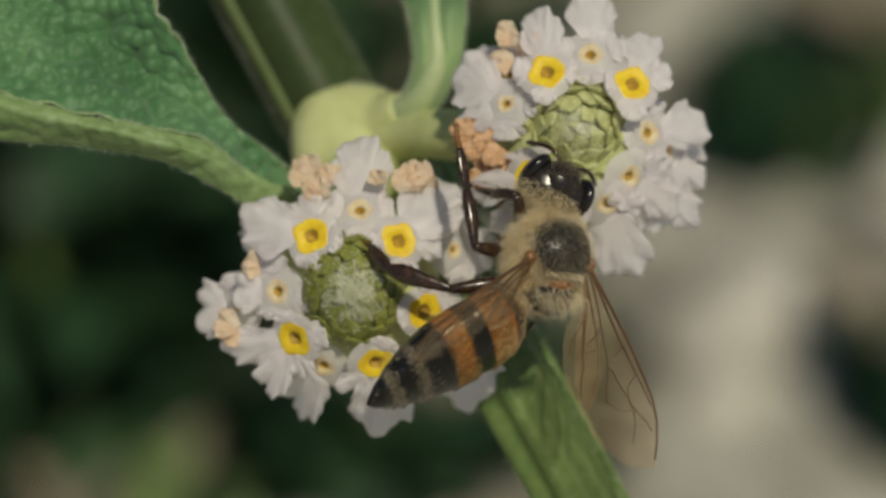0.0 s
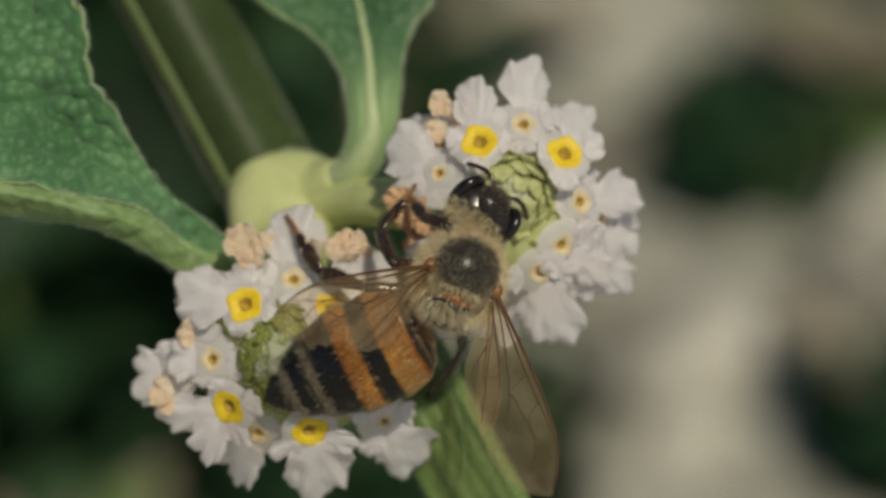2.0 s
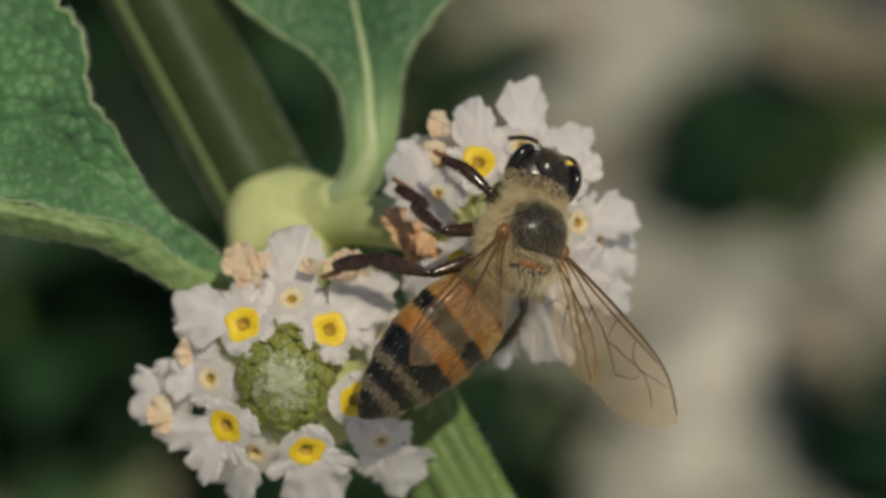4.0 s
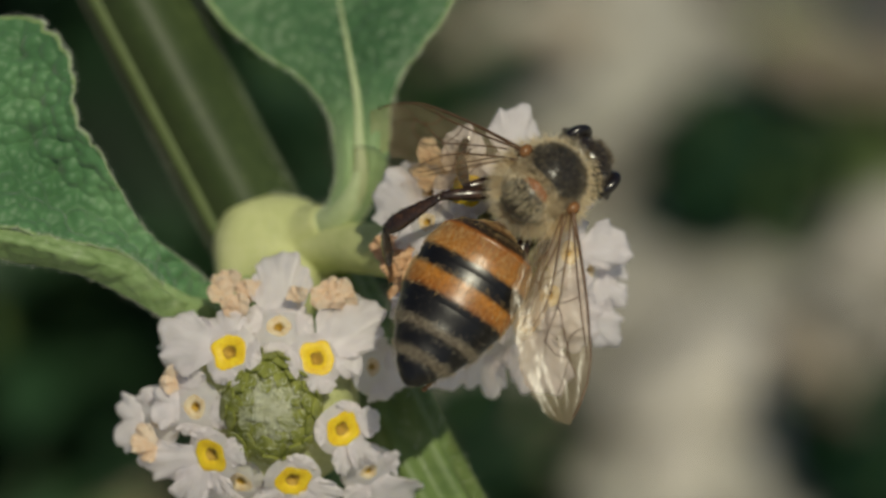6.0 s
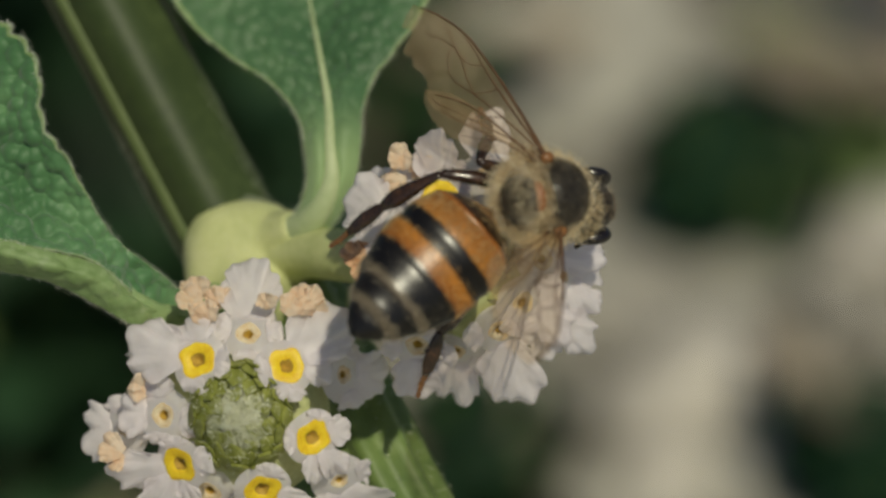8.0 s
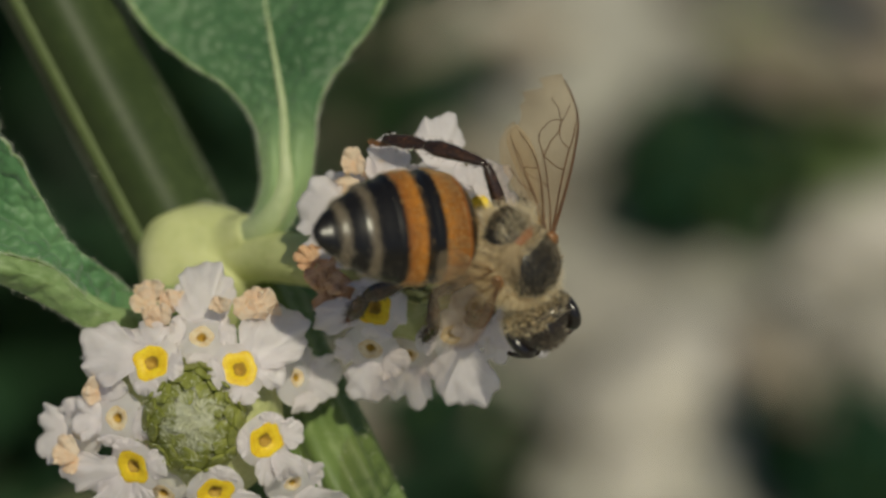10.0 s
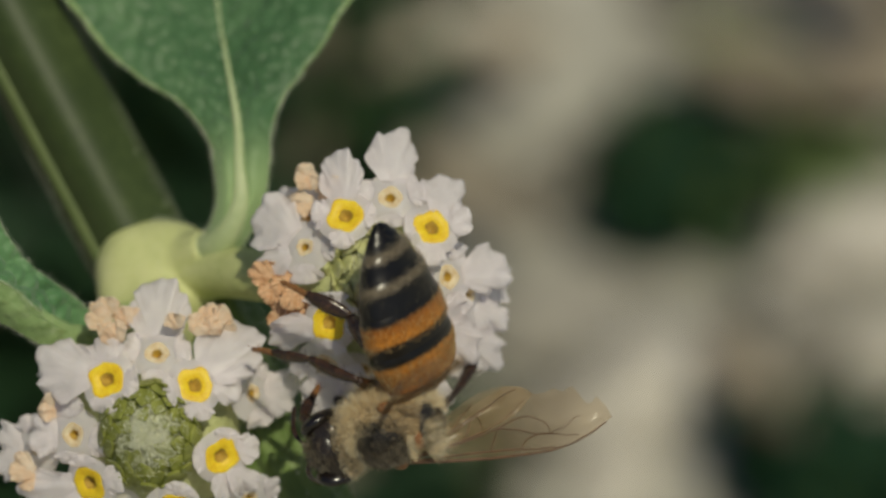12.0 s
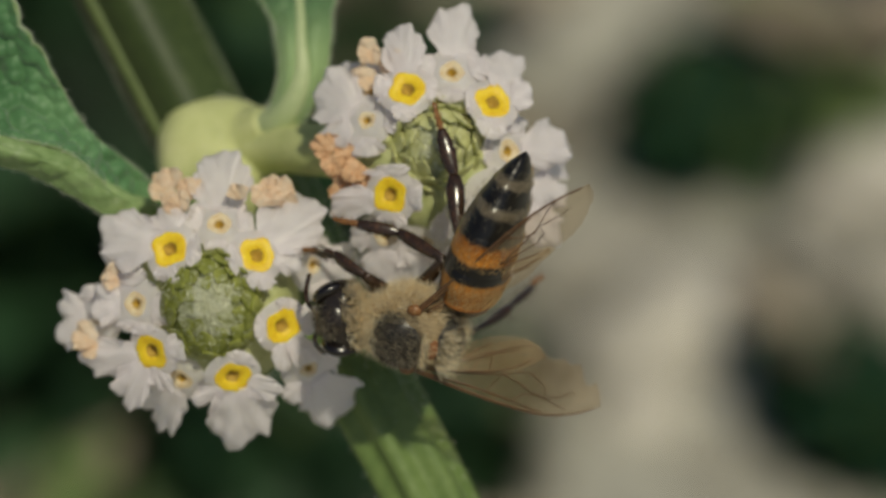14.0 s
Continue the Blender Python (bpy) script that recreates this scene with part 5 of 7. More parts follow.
    walk(rig["abdomen"], [
        (0, mm(-1.74, 0.00, -0.49, 44.0, -14.9, -51.6)),
        (0.5, mm(-1.74, 0.00, -0.49, 40.0, -15.1, -51.5)),
        (1, mm(-1.74, 0.00, -0.49, 30.0, -10.8, -46.8)),
        (1.5, mm(-1.74, 0.00, -0.49, 14.0, -6.0, -40.0)),
        (2, mm(-1.70, -0.10, -0.49, 2.0, -19.0, -42.0)),
        (2.5, mm(-1.62, -0.35, -0.49, 2.0, -28.0, -34.0)),
        (3, mm(-1.74, -0.00, -0.49, 51.0, -16.8, -56.3)),
        (3.2, mm(-1.74, 0.00, -0.49, 34.3, 5.5, -47.5)),
        (4.35, mm(-1.74, 0.00, -0.49, 13.7, -20.0, -14.0)),
        (5.5, mm(-2.05, 0.50, -0.60, -8.0, -38.0, 21.0)),
        (6, mm(-1.74, -0.00, -0.49, -9.0, -14.5, 20.6)),
        (6.5, mm(-1.74, 0.00, -0.49, -11.5, -17.9, 22.9)),
        (7, mm(-1.74, -0.00, -0.49, -18.1, -5.2, 31.4)),
        (7.5, mm(-1.74, 0.00, -0.49, -17.6, -17.6, 32.7)),
        (8, mm(-1.74, -0.00, -0.49, -17.5, -12.7, 31.7)),
        (8.5, mm(-1.74, -0.00, -0.49, -16.8, -17.5, 31.1)),
        (8.7, mm(-1.74, -0.00, -0.49, -16.8, -2.1, 28.2)),
        (9.3, mm(-1.74, 0.00, -0.49, -20.1, 6.6, 41.7)),
        (10.1, mm(-1.74, 0.00, -0.49, -20.8, 1.1, 58.9)),
        (10.8, mm(-1.74, -0.00, -0.49, -37.9, -27.8, 73.0)),
        (11, mm(-1.74, -0.00, -0.49, -34.2, -20.0, 67.7)),
        (11.5, mm(-1.74, -0.00, -0.49, -41.4, -4.7, 75.7)),
        (12, mm(-1.74, 0.00, -0.49, -50.5, -15.6, 90.8)),
        (12.5, mm(-1.74, 0.00, -0.49, -49.5, -18.9, 75.2)),
        (13, mm(-1.74, -0.00, -0.49, -55.3, -19.8, 95.8)),
        (13.5, mm(-1.74, 0.00, -0.49, -72.4, -21.7, 97.3)),
        (14, mm(-1.74, 0.00, -0.49, -72.1, -13.7, 77.4)),
    ])
    walk(rig["forewingL"], [
        (0, mm(0.00, 1.36, 0.80, 86.3, -13.4, 122.3)),
        (0.5, mm(0.00, 1.36, 0.80, 78.7, -2.5, 113.7)),
        (1, mm(0.00, 1.36, 0.80, 73.5, -10.5, 114.7)),
        (1.5, mm(0.00, 1.36, 0.80, 8.3, -22.9, 109.2)),
        (2, mm(0.00, 1.36, 0.80, 8.0, -30.4, 119.2)),
        (2.5, mm(0.00, 1.36, 0.80, 2.9, -6.2, 134.1)),
        (2.75, mm(-0.00, 1.36, 0.80, 52.8, -13.4, 145.2)),
        (3, mm(-0.00, 1.36, 0.80, 104.1, -26.4, 146.6)),
        (3.2, mm(0.00, 1.36, 0.80, 94.6, -22.4, 143.0)),
        (4.35, mm(0.00, 1.36, 0.80, 48.7, -26.2, 142.6)),
        (5.5, mm(0.00, 1.36, 0.80, 1.2, -29.1, 145.3)),
        (5.75, mm(0.00, 1.36, 0.80, -6.1, 12.9, 125.0)),
        (6, mm(-0.00, 1.36, 0.80, -36.7, 46.9, 87.3)),
        (6.5, mm(-0.00, 1.36, 0.80, -35.7, 43.4, 97.1)),
        (7, mm(0.00, 1.36, 0.80, -28.4, 25.8, 105.6)),
        (7.5, mm(-0.00, 1.36, 0.80, -33.4, 34.7, 96.0)),
        (8, mm(-0.00, 1.36, 0.80, -31.9, 31.1, 96.2)),
        (8.5, mm(0.00, 1.36, 0.80, -35.3, 36.6, 90.6)),
        (8.7, mm(0.00, 1.36, 0.80, -35.8, 37.5, 90.3)),
        (9.3, mm(0.00, 1.36, 0.80, -41.7, 51.3, 88.4)),
        (10.1, mm(0.00, 1.36, 0.80, -31.3, 30.9, 113.3)),
        (10.8, mm(0.00, 1.36, 0.80, -32.9, 7.4, 144.4)),
        (11, mm(-0.00, 1.36, 0.80, -32.6, 6.4, 143.3)),
        (11.5, mm(-0.00, 1.36, 0.80, -26.3, 5.0, 133.9)),
        (12, mm(0.00, 1.36, 0.80, -27.8, 6.2, 163.0)),
        (12.5, mm(0.00, 1.36, 0.80, -26.9, 9.1, 166.7)),
        (13, mm(-0.00, 1.36, 0.80, -27.8, 13.8, 173.7)),
        (13.5, mm(0.00, 1.36, 0.80, -32.6, 25.7, 174.7)),
        (14, mm(-0.00, 1.36, 0.80, -29.4, 14.5, 155.9)),
    ])
    walk(rig["hindwingL"], [
        (0, mm(-0.45, 1.36, 0.67, 85.9, -30.4, 123.6)),
        (0.5, mm(-0.45, 1.36, 0.67, 78.0, -19.2, 117.1)),
        (1, mm(-0.45, 1.36, 0.67, 71.8, -26.7, 120.1)),
        (1.5, mm(-0.45, 1.36, 0.67, 0.9, -24.3, 127.7)),
        (2, mm(-0.45, 1.36, 0.67, -2.3, -31.3, 139.0)),
        (2.5, mm(-0.45, 1.36, 0.67, 0.9, -6.8, 151.2)),
        (2.75, mm(-0.45, 1.36, 0.67, 48.9, -26.6, 156.6)),
        (3, mm(-0.45, 1.36, 0.67, 107.3, -42.7, 141.1)),
        (3.2, mm(-0.45, 1.36, 0.67, 95.6, -39.4, 141.3)),
        (4.35, mm(-0.45, 1.36, 0.67, 41.0, -38.3, 156.8)),
        (5.5, mm(-0.45, 1.36, 0.67, -8.1, -28.1, 164.7)),
        (5.75, mm(-0.45, 1.36, 0.67, -2.0, 14.1, 142.5)),
        (6, mm(-0.45, 1.36, 0.67, -17.9, 54.8, 111.4)),
        (6.5, mm(-0.45, 1.36, 0.67, -19.1, 51.4, 119.4)),
        (7, mm(-0.45, 1.36, 0.67, -19.7, 32.8, 123.4)),
        (7.5, mm(-0.45, 1.36, 0.67, -21.2, 42.6, 115.3)),
        (8, mm(-0.45, 1.36, 0.67, -21.2, 38.8, 114.8)),
        (8.5, mm(-0.45, 1.36, 0.67, -22.4, 44.9, 110.3)),
        (8.7, mm(-0.45, 1.36, 0.67, -22.5, 45.9, 110.2)),
        (9.3, mm(-0.45, 1.36, 0.67, -19.9, 60.2, 114.5)),
        (10.1, mm(-0.45, 1.36, 0.67, -20.7, 38.4, 131.9)),
        (10.8, mm(-0.45, 1.36, 0.67, -29.8, 16.3, 159.3)),
        (11, mm(-0.45, 1.36, 0.67, -29.8, 15.3, 158.1)),
        (11.5, mm(-0.45, 1.36, 0.67, -24.0, 12.3, 149.4)),
        (12, mm(-0.45, 1.36, 0.67, -25.1, 13.8, 178.5)),
        (12.5, mm(-0.45, 1.36, 0.67, -23.4, 16.3, -177.5)),
        (13, mm(-0.45, 1.36, 0.67, -22.9, 21.1, -170.2)),
        (13.5, mm(-0.45, 1.36, 0.67, -24.0, 33.8, -168.1)),
        (14, mm(-0.45, 1.36, 0.67, -24.4, 22.2, 171.8)),
    ])
    walk(rig["forewingR"], [
        (0, mm(0.00, -1.36, 0.80, 22.7, -4.8, -145.5)),
        (0.5, mm(0.00, -1.36, 0.80, 23.7, -2.6, -149.1)),
        (1, mm(0.00, -1.36, 0.80, 21.3, -2.3, -146.8)),
        (1.5, mm(0.00, -1.36, 0.80, 10.5, 6.7, -142.7)),
        (2, mm(-0.00, -1.36, 0.80, 9.4, 8.0, -134.3)),
        (2.5, mm(0.00, -1.36, 0.80, 7.8, 10.1, -121.2)),
        (3, mm(-0.00, -1.36, 0.80, 16.5, -13.4, -127.4)),
        (3.2, mm(0.00, -1.36, 0.80, 15.7, -13.0, -126.4)),
        (5.5, mm(-0.00, -1.36, 0.80, 12.9, 14.2, -106.5)),
        (6, mm(0.00, -1.36, 0.80, 14.8, 3.7, -125.7)),
        (6.5, mm(-0.00, -1.36, 0.80, 17.1, -9.1, -125.5)),
        (7, mm(0.00, -1.36, 0.80, 16.2, -18.6, -134.2)),
        (7.5, mm(-0.00, -1.36, 0.80, 18.4, -27.7, -132.2)),
        (8, mm(0.00, -1.36, 0.80, 20.2, -33.0, -131.2)),
        (8.5, mm(0.00, -1.36, 0.80, 21.2, -33.2, -128.5)),
        (8.7, mm(0.00, -1.36, 0.80, 22.1, -34.3, -127.2)),
        (9.3, mm(-0.00, -1.36, 0.80, 21.5, -45.2, -116.0)),
        (10.1, mm(0.00, -1.36, 0.80, 15.9, -49.0, -101.1)),
        (10.8, mm(0.00, -1.36, 0.80, 32.7, -33.5, -114.0)),
        (11, mm(-0.00, -1.36, 0.80, 27.1, -30.0, -121.0)),
        (11.5, mm(0.00, -1.36, 0.80, 26.5, -41.4, -109.6)),
        (12, mm(0.00, -1.36, 0.80, 17.4, -44.1, -102.4)),
        (12.5, mm(0.00, -1.36, 0.80, 13.1, -36.8, -126.0)),
        (13, mm(-0.00, -1.36, 0.80, 30.7, -30.0, -101.4)),
        (13.5, mm(0.00, -1.36, 0.80, 32.9, -16.3, -103.9)),
        (14, mm(-0.00, -1.36, 0.80, 30.1, 6.5, -128.8)),
    ])
    walk(rig["hindwingR"], [
        (0, mm(-0.45, -1.36, 0.67, 23.1, 1.9, -161.1)),
        (0.5, mm(-0.45, -1.36, 0.67, 23.5, 4.2, -164.7)),
        (1, mm(-0.45, -1.36, 0.67, 21.1, 3.8, -162.7)),
        (1.5, mm(-0.45, -1.36, 0.67, 8.1, 9.5, -159.6)),
        (2, mm(-0.45, -1.36, 0.67, 6.6, 10.4, -151.4)),
        (2.5, mm(-0.45, -1.36, 0.67, 4.5, 12.0, -138.4)),
        (3, mm(-0.45, -1.36, 0.67, 19.6, -8.2, -143.9)),
        (3.2, mm(-0.45, -1.36, 0.67, 18.7, -7.9, -142.9)),
        (5.5, mm(-0.45, -1.36, 0.67, 8.2, 17.3, -123.9)),
        (6, mm(-0.45, -1.36, 0.67, 13.1, 7.8, -142.2)),
        (6.5, mm(-0.45, -1.36, 0.67, 19.0, -3.8, -141.7)),
        (7, mm(-0.45, -1.36, 0.67, 20.8, -13.2, -151.0)),
        (7.5, mm(-0.45, -1.36, 0.67, 25.7, -21.2, -149.5)),
        (8, mm(-0.45, -1.36, 0.67, 29.0, -25.9, -149.0)),
        (8.5, mm(-0.45, -1.36, 0.67, 30.0, -25.8, -146.1)),
        (8.7, mm(-0.45, -1.36, 0.67, 31.1, -26.7, -144.9)),
        (9.3, mm(-0.45, -1.36, 0.67, 34.7, -37.1, -136.0)),
        (10.1, mm(-0.45, -1.36, 0.67, 31.9, -42.0, -123.4)),
        (10.8, mm(-0.45, -1.36, 0.67, 40.1, -23.3, -129.5)),
        (11, mm(-0.45, -1.36, 0.67, 34.2, -21.3, -137.2)),
        (11.5, mm(-0.45, -1.36, 0.67, 37.4, -32.3, -127.7)),
        (12, mm(-0.45, -1.36, 0.67, 30.8, -37.0, -122.9)),
        (12.5, mm(-0.45, -1.36, 0.67, 24.1, -31.3, -145.4)),
        (13, mm(-0.45, -1.36, 0.67, 37.4, -20.4, -117.0)),
        (13.5, mm(-0.45, -1.36, 0.67, 35.7, -6.6, -118.3)),
        (14, mm(-0.45, -1.36, 0.67, 27.3, 14.7, -143.9)),
    ])
    walk(rig["legL1"], [
        (0, mm(1.00, 0.71, -1.16, 12.9, -22.0, 29.9)),
        (0.5, mm(1.00, 0.71, -1.16, 28.1, -34.2, 11.8)),
        (1, mm(1.00, 0.71, -1.16, 48.6, -45.5, -4.3)),
        (1.5, mm(1.00, 0.71, -1.16, 22.5, -42.9, 36.3)),
        (2, mm(1.00, 0.71, -1.16, 33.0, -59.8, 35.5)),
        (2.5, mm(1.00, 0.71, -1.16, 2.9, -22.7, 75.7)),
        (3, mm(1.00, 0.71, -1.16, 7.5, -34.4, 66.2)),
        (5.5, mm(1.00, 0.71, -1.16, -0.0, -23.6, 90.0)),
        (5.75, mm(1.00, 0.71, -1.16, -2.7, 22.9, 76.7)),
        (6, mm(1.00, 0.71, -1.16, -32.6, 65.2, 40.9)),
        (6.5, mm(1.00, 0.71, -1.16, -32.6, 65.2, 40.9)),
        (7, mm(1.00, 0.71, -1.16, -32.6, 65.2, 40.9)),
        (7.5, mm(1.00, 0.71, -1.16, -32.6, 65.2, 40.9)),
        (8, mm(1.00, 0.71, -1.16, -32.6, 65.2, 40.9)),
        (8.5, mm(1.00, 0.71, -1.16, -32.6, 65.2, 40.9)),
        (10.8, mm(1.00, 0.71, -1.16, -32.6, 65.2, 40.9)),
        (11, mm(1.00, 0.71, -1.16, -32.6, 65.2, 40.9)),
        (11.5, mm(1.00, 0.71, -1.16, -32.6, 65.2, 40.9)),
        (12, mm(1.00, 0.71, -1.16, -32.6, 65.2, 40.9)),
        (12.5, mm(1.00, 0.71, -1.16, -32.6, 65.2, 40.9)),
        (13, mm(1.00, 0.71, -1.16, -32.6, 65.2, 40.9)),
        (13.5, mm(1.00, 0.71, -1.16, -32.6, 65.2, 40.9)),
        (14, mm(1.00, 0.71, -1.16, -32.6, 65.2, 40.9)),
    ])
    walk(rig["tibiaL1"], [
        (0, mm(1.67, 0.00, 0.00, -143.3, 62.3, -157.4)),
        (0.5, mm(1.67, 0.00, 0.00, -136.6, 53.9, -157.1)),
        (1, mm(1.67, 0.00, -0.00, -130.3, 41.6, -160.1)),
        (1.5, mm(1.67, -0.00, 0.00, 171.7, 45.9, 176.5)),
        (2, mm(1.67, -0.00, 0.00, -170.7, 55.2, -175.1)),
        (2.5, mm(1.67, -0.00, -0.00, -16.7, 73.4, -22.2)),
        (3, mm(1.67, -0.00, 0.00, -30.1, 42.1, -69.8)),
        (4.25, mm(1.67, 0.00, 0.00, -15.8, 72.6, -21.4)),
        (5.5, mm(1.67, 0.00, 0.00, 76.3, 64.4, 102.6)),
        (5.75, mm(1.67, 0.00, 0.00, 14.7, 48.5, 31.8)),
        (6, mm(1.67, 0.00, 0.00, 0.9, 14.6, 6.8)),
        (6.5, mm(1.67, 0.00, -0.00, 0.9, 14.6, 6.8)),
        (7, mm(1.67, -0.00, 0.00, 0.9, 14.6, 6.8)),
        (7.5, mm(1.67, 0.00, -0.00, 0.9, 14.6, 6.8)),
        (8, mm(1.67, 0.00, 0.00, 0.9, 14.6, 6.8)),
        (8.5, mm(1.67, 0.00, 0.00, 0.9, 14.6, 6.8)),
        (10.8, mm(1.67, 0.00, -0.00, 0.9, 14.6, 6.8)),
        (11, mm(1.67, 0.00, -0.00, 0.9, 14.6, 6.8)),
        (11.5, mm(1.67, 0.00, 0.00, 0.9, 14.6, 6.8)),
        (12, mm(1.67, -0.00, 0.00, 0.9, 14.6, 6.8)),
        (12.5, mm(1.67, 0.00, 0.00, 0.9, 14.6, 6.8)),
        (13, mm(1.67, 0.00, 0.00, 0.9, 14.6, 6.8)),
        (13.5, mm(1.67, 0.00, 0.00, 0.9, 14.6, 6.8)),
        (14, mm(1.67, 0.00, 0.00, 0.9, 14.6, 6.8)),
    ])
    walk(rig["basitarsusL1"], [
        (0, mm(1.00, -0.28, -1.38, -116.3, 58.1, -126.3)),
        (0.5, mm(0.83, -0.36, -1.26, -46.3, 45.9, -51.8)),
        (1, mm(0.58, -0.40, -1.04, -81.7, 38.7, -90.0)),
        (1.5, mm(0.59, 0.07, -1.12, -142.4, 59.0, -127.6)),
        (2, mm(0.79, -0.08, -1.28, -141.4, 45.5, -137.8)),
        (2.5, mm(2.09, -0.17, -1.50, -78.0, 57.5, -88.0)),
        (3, mm(2.07, -1.09, -1.05, -24.4, 63.5, -62.8)),
        (4.25, mm(1.80, -0.21, -1.23, 126.8, 81.2, 123.5)),
        (5.5, mm(1.53, 0.66, -1.41, 115.5, 47.0, 148.8)),
        (5.75, mm(2.35, 0.42, -0.90, 28.4, 59.1, 48.1)),
        (6, mm(3.17, 0.18, -0.40, 0.1, 14.0, 3.6)),
        (6.5, mm(3.17, 0.18, -0.40, 0.1, 14.0, 3.6)),
        (7, mm(3.17, 0.18, -0.40, 0.1, 14.0, 3.6)),
        (7.5, mm(3.17, 0.18, -0.40, 0.1, 14.0, 3.6)),
        (8, mm(3.17, 0.18, -0.40, 0.1, 14.0, 3.6)),
        (8.5, mm(3.17, 0.18, -0.40, 0.1, 14.0, 3.6)),
        (10.8, mm(3.17, 0.18, -0.40, 0.1, 14.0, 3.6)),
        (11, mm(3.17, 0.18, -0.40, 0.1, 14.0, 3.6)),
        (11.5, mm(3.17, 0.18, -0.40, 0.1, 14.0, 3.6)),
        (12, mm(3.17, 0.18, -0.40, 0.1, 14.0, 3.6)),
        (12.5, mm(3.17, 0.18, -0.40, 0.1, 14.0, 3.6)),
        (13, mm(3.17, 0.18, -0.40, 0.1, 14.0, 3.6)),
        (13.5, mm(3.17, 0.18, -0.40, 0.1, 14.0, 3.6)),
        (14, mm(3.17, 0.18, -0.40, 0.1, 14.0, 3.6)),
    ])
    walk(rig["tarsusL1"], [
        (0, mm(0.65, -0.76, -2.33, -118.0, 51.3, -128.5)),
        (0.5, mm(1.31, -0.97, -2.06, -62.0, 43.7, -74.0)),
        (1, mm(0.58, -1.27, -1.74, -87.8, 30.2, -100.7)),
        (1.5, mm(0.24, -0.39, -2.08, -149.6, 51.8, -136.4)),
        (2, mm(0.21, -0.60, -2.08, -145.3, 37.8, -143.6)),
        (2.5, mm(2.11, -0.77, -2.44, -92.2, 61.9, -104.3)),
        (3, mm(2.30, -1.53, -2.05, -60.2, 63.5, -102.5)),
        (4.25, mm(1.59, -0.24, -2.14, -170.6, 76.0, -174.3)),
        (5.5, mm(0.88, 1.05, -2.23, 124.3, 52.4, 160.2)),
        (5.75, mm(2.57, 0.65, -1.45, 17.2, 62.8, 37.0)),
        (6, mm(4.26, 0.25, -0.67, -0.9, 12.9, -0.7)),
        (6.5, mm(4.26, 0.25, -0.67, -1.1, 12.6, -1.7)),
        (7, mm(4.26, 0.25, -0.67, -1.2, 12.4, -2.2)),
        (7.5, mm(4.26, 0.25, -0.67, -1.2, 12.4, -2.2)),
        (8, mm(4.26, 0.25, -0.67, -1.2, 12.4, -2.2)),
        (8.5, mm(4.26, 0.25, -0.67, -1.2, 12.4, -2.2)),
        (10.8, mm(4.26, 0.25, -0.67, 0.3, 5.2, 4.9)),
        (11, mm(4.26, 0.25, -0.67, 0.3, 5.2, 4.9)),
        (11.5, mm(4.26, 0.25, -0.67, 0.6, 6.4, 6.4)),
        (12, mm(4.26, 0.25, -0.67, 1.0, 6.8, 8.4)),
        (12.5, mm(4.26, 0.25, -0.67, 1.0, 7.3, 8.3)),
        (13, mm(4.26, 0.25, -0.67, 1.0, 7.3, 8.3)),
        (13.5, mm(4.26, 0.25, -0.67, 1.0, 6.8, 8.4)),
        (14, mm(4.26, 0.25, -0.67, 1.0, 6.8, 8.4)),
    ])
    walk(rig["legL2"], [
        (0, mm(0.04, 0.94, -1.29, 0.4, -13.9, 86.8)),
        (0.5, mm(0.04, 0.94, -1.29, 1.5, -8.2, 68.6)),
        (1, mm(0.04, 0.94, -1.29, 2.2, -23.0, 79.1)),
        (1.5, mm(0.04, 0.94, -1.29, -0.0, -16.6, 90.3)),
        (2, mm(0.04, 0.94, -1.29, -4.5, -32.8, 105.4)),
        (2.5, mm(0.04, 0.94, -1.29, -13.9, -39.4, 127.6)),
        (3, mm(0.04, 0.94, -1.29, -3.8, -23.0, 108.5)),
        (5.5, mm(0.04, 0.94, -1.29, -0.1, -0.3, 119.1)),
        (6, mm(0.04, 0.94, -1.29, 0.1, 0.2, 154.0)),
        (6.5, mm(0.04, 0.94, -1.29, 2.8, 3.9, 161.2)),
        (7, mm(0.04, 0.94, -1.29, -4.8, -8.4, 149.5)),
        (7.5, mm(0.04, 0.94, -1.29, -4.6, -6.3, 162.7)),
        (8, mm(0.04, 0.94, -1.29, -5.2, -7.7, 157.8)),
        (8.5, mm(0.04, 0.94, -1.29, -6.1, -10.3, 151.3)),
        (9.65, mm(0.04, 0.94, -1.29, 6.1, 21.5, 121.5)),
        (10.8, mm(0.04, 0.94, -1.29, -2.7, 54.8, 84.8)),
        (11, mm(0.04, 0.94, -1.29, -2.7, 54.8, 84.8)),
        (11.5, mm(0.04, 0.94, -1.29, -2.7, 54.8, 84.8)),
        (12, mm(0.04, 0.94, -1.29, -2.7, 54.8, 84.8)),
        (12.5, mm(0.04, 0.94, -1.29, -2.7, 54.8, 84.8)),
        (13, mm(0.04, 0.94, -1.29, -2.7, 54.8, 84.8)),
        (13.5, mm(0.04, 0.94, -1.29, -2.7, 54.8, 84.8)),
        (14, mm(0.04, 0.94, -1.29, -2.7, 54.8, 84.8)),
    ])
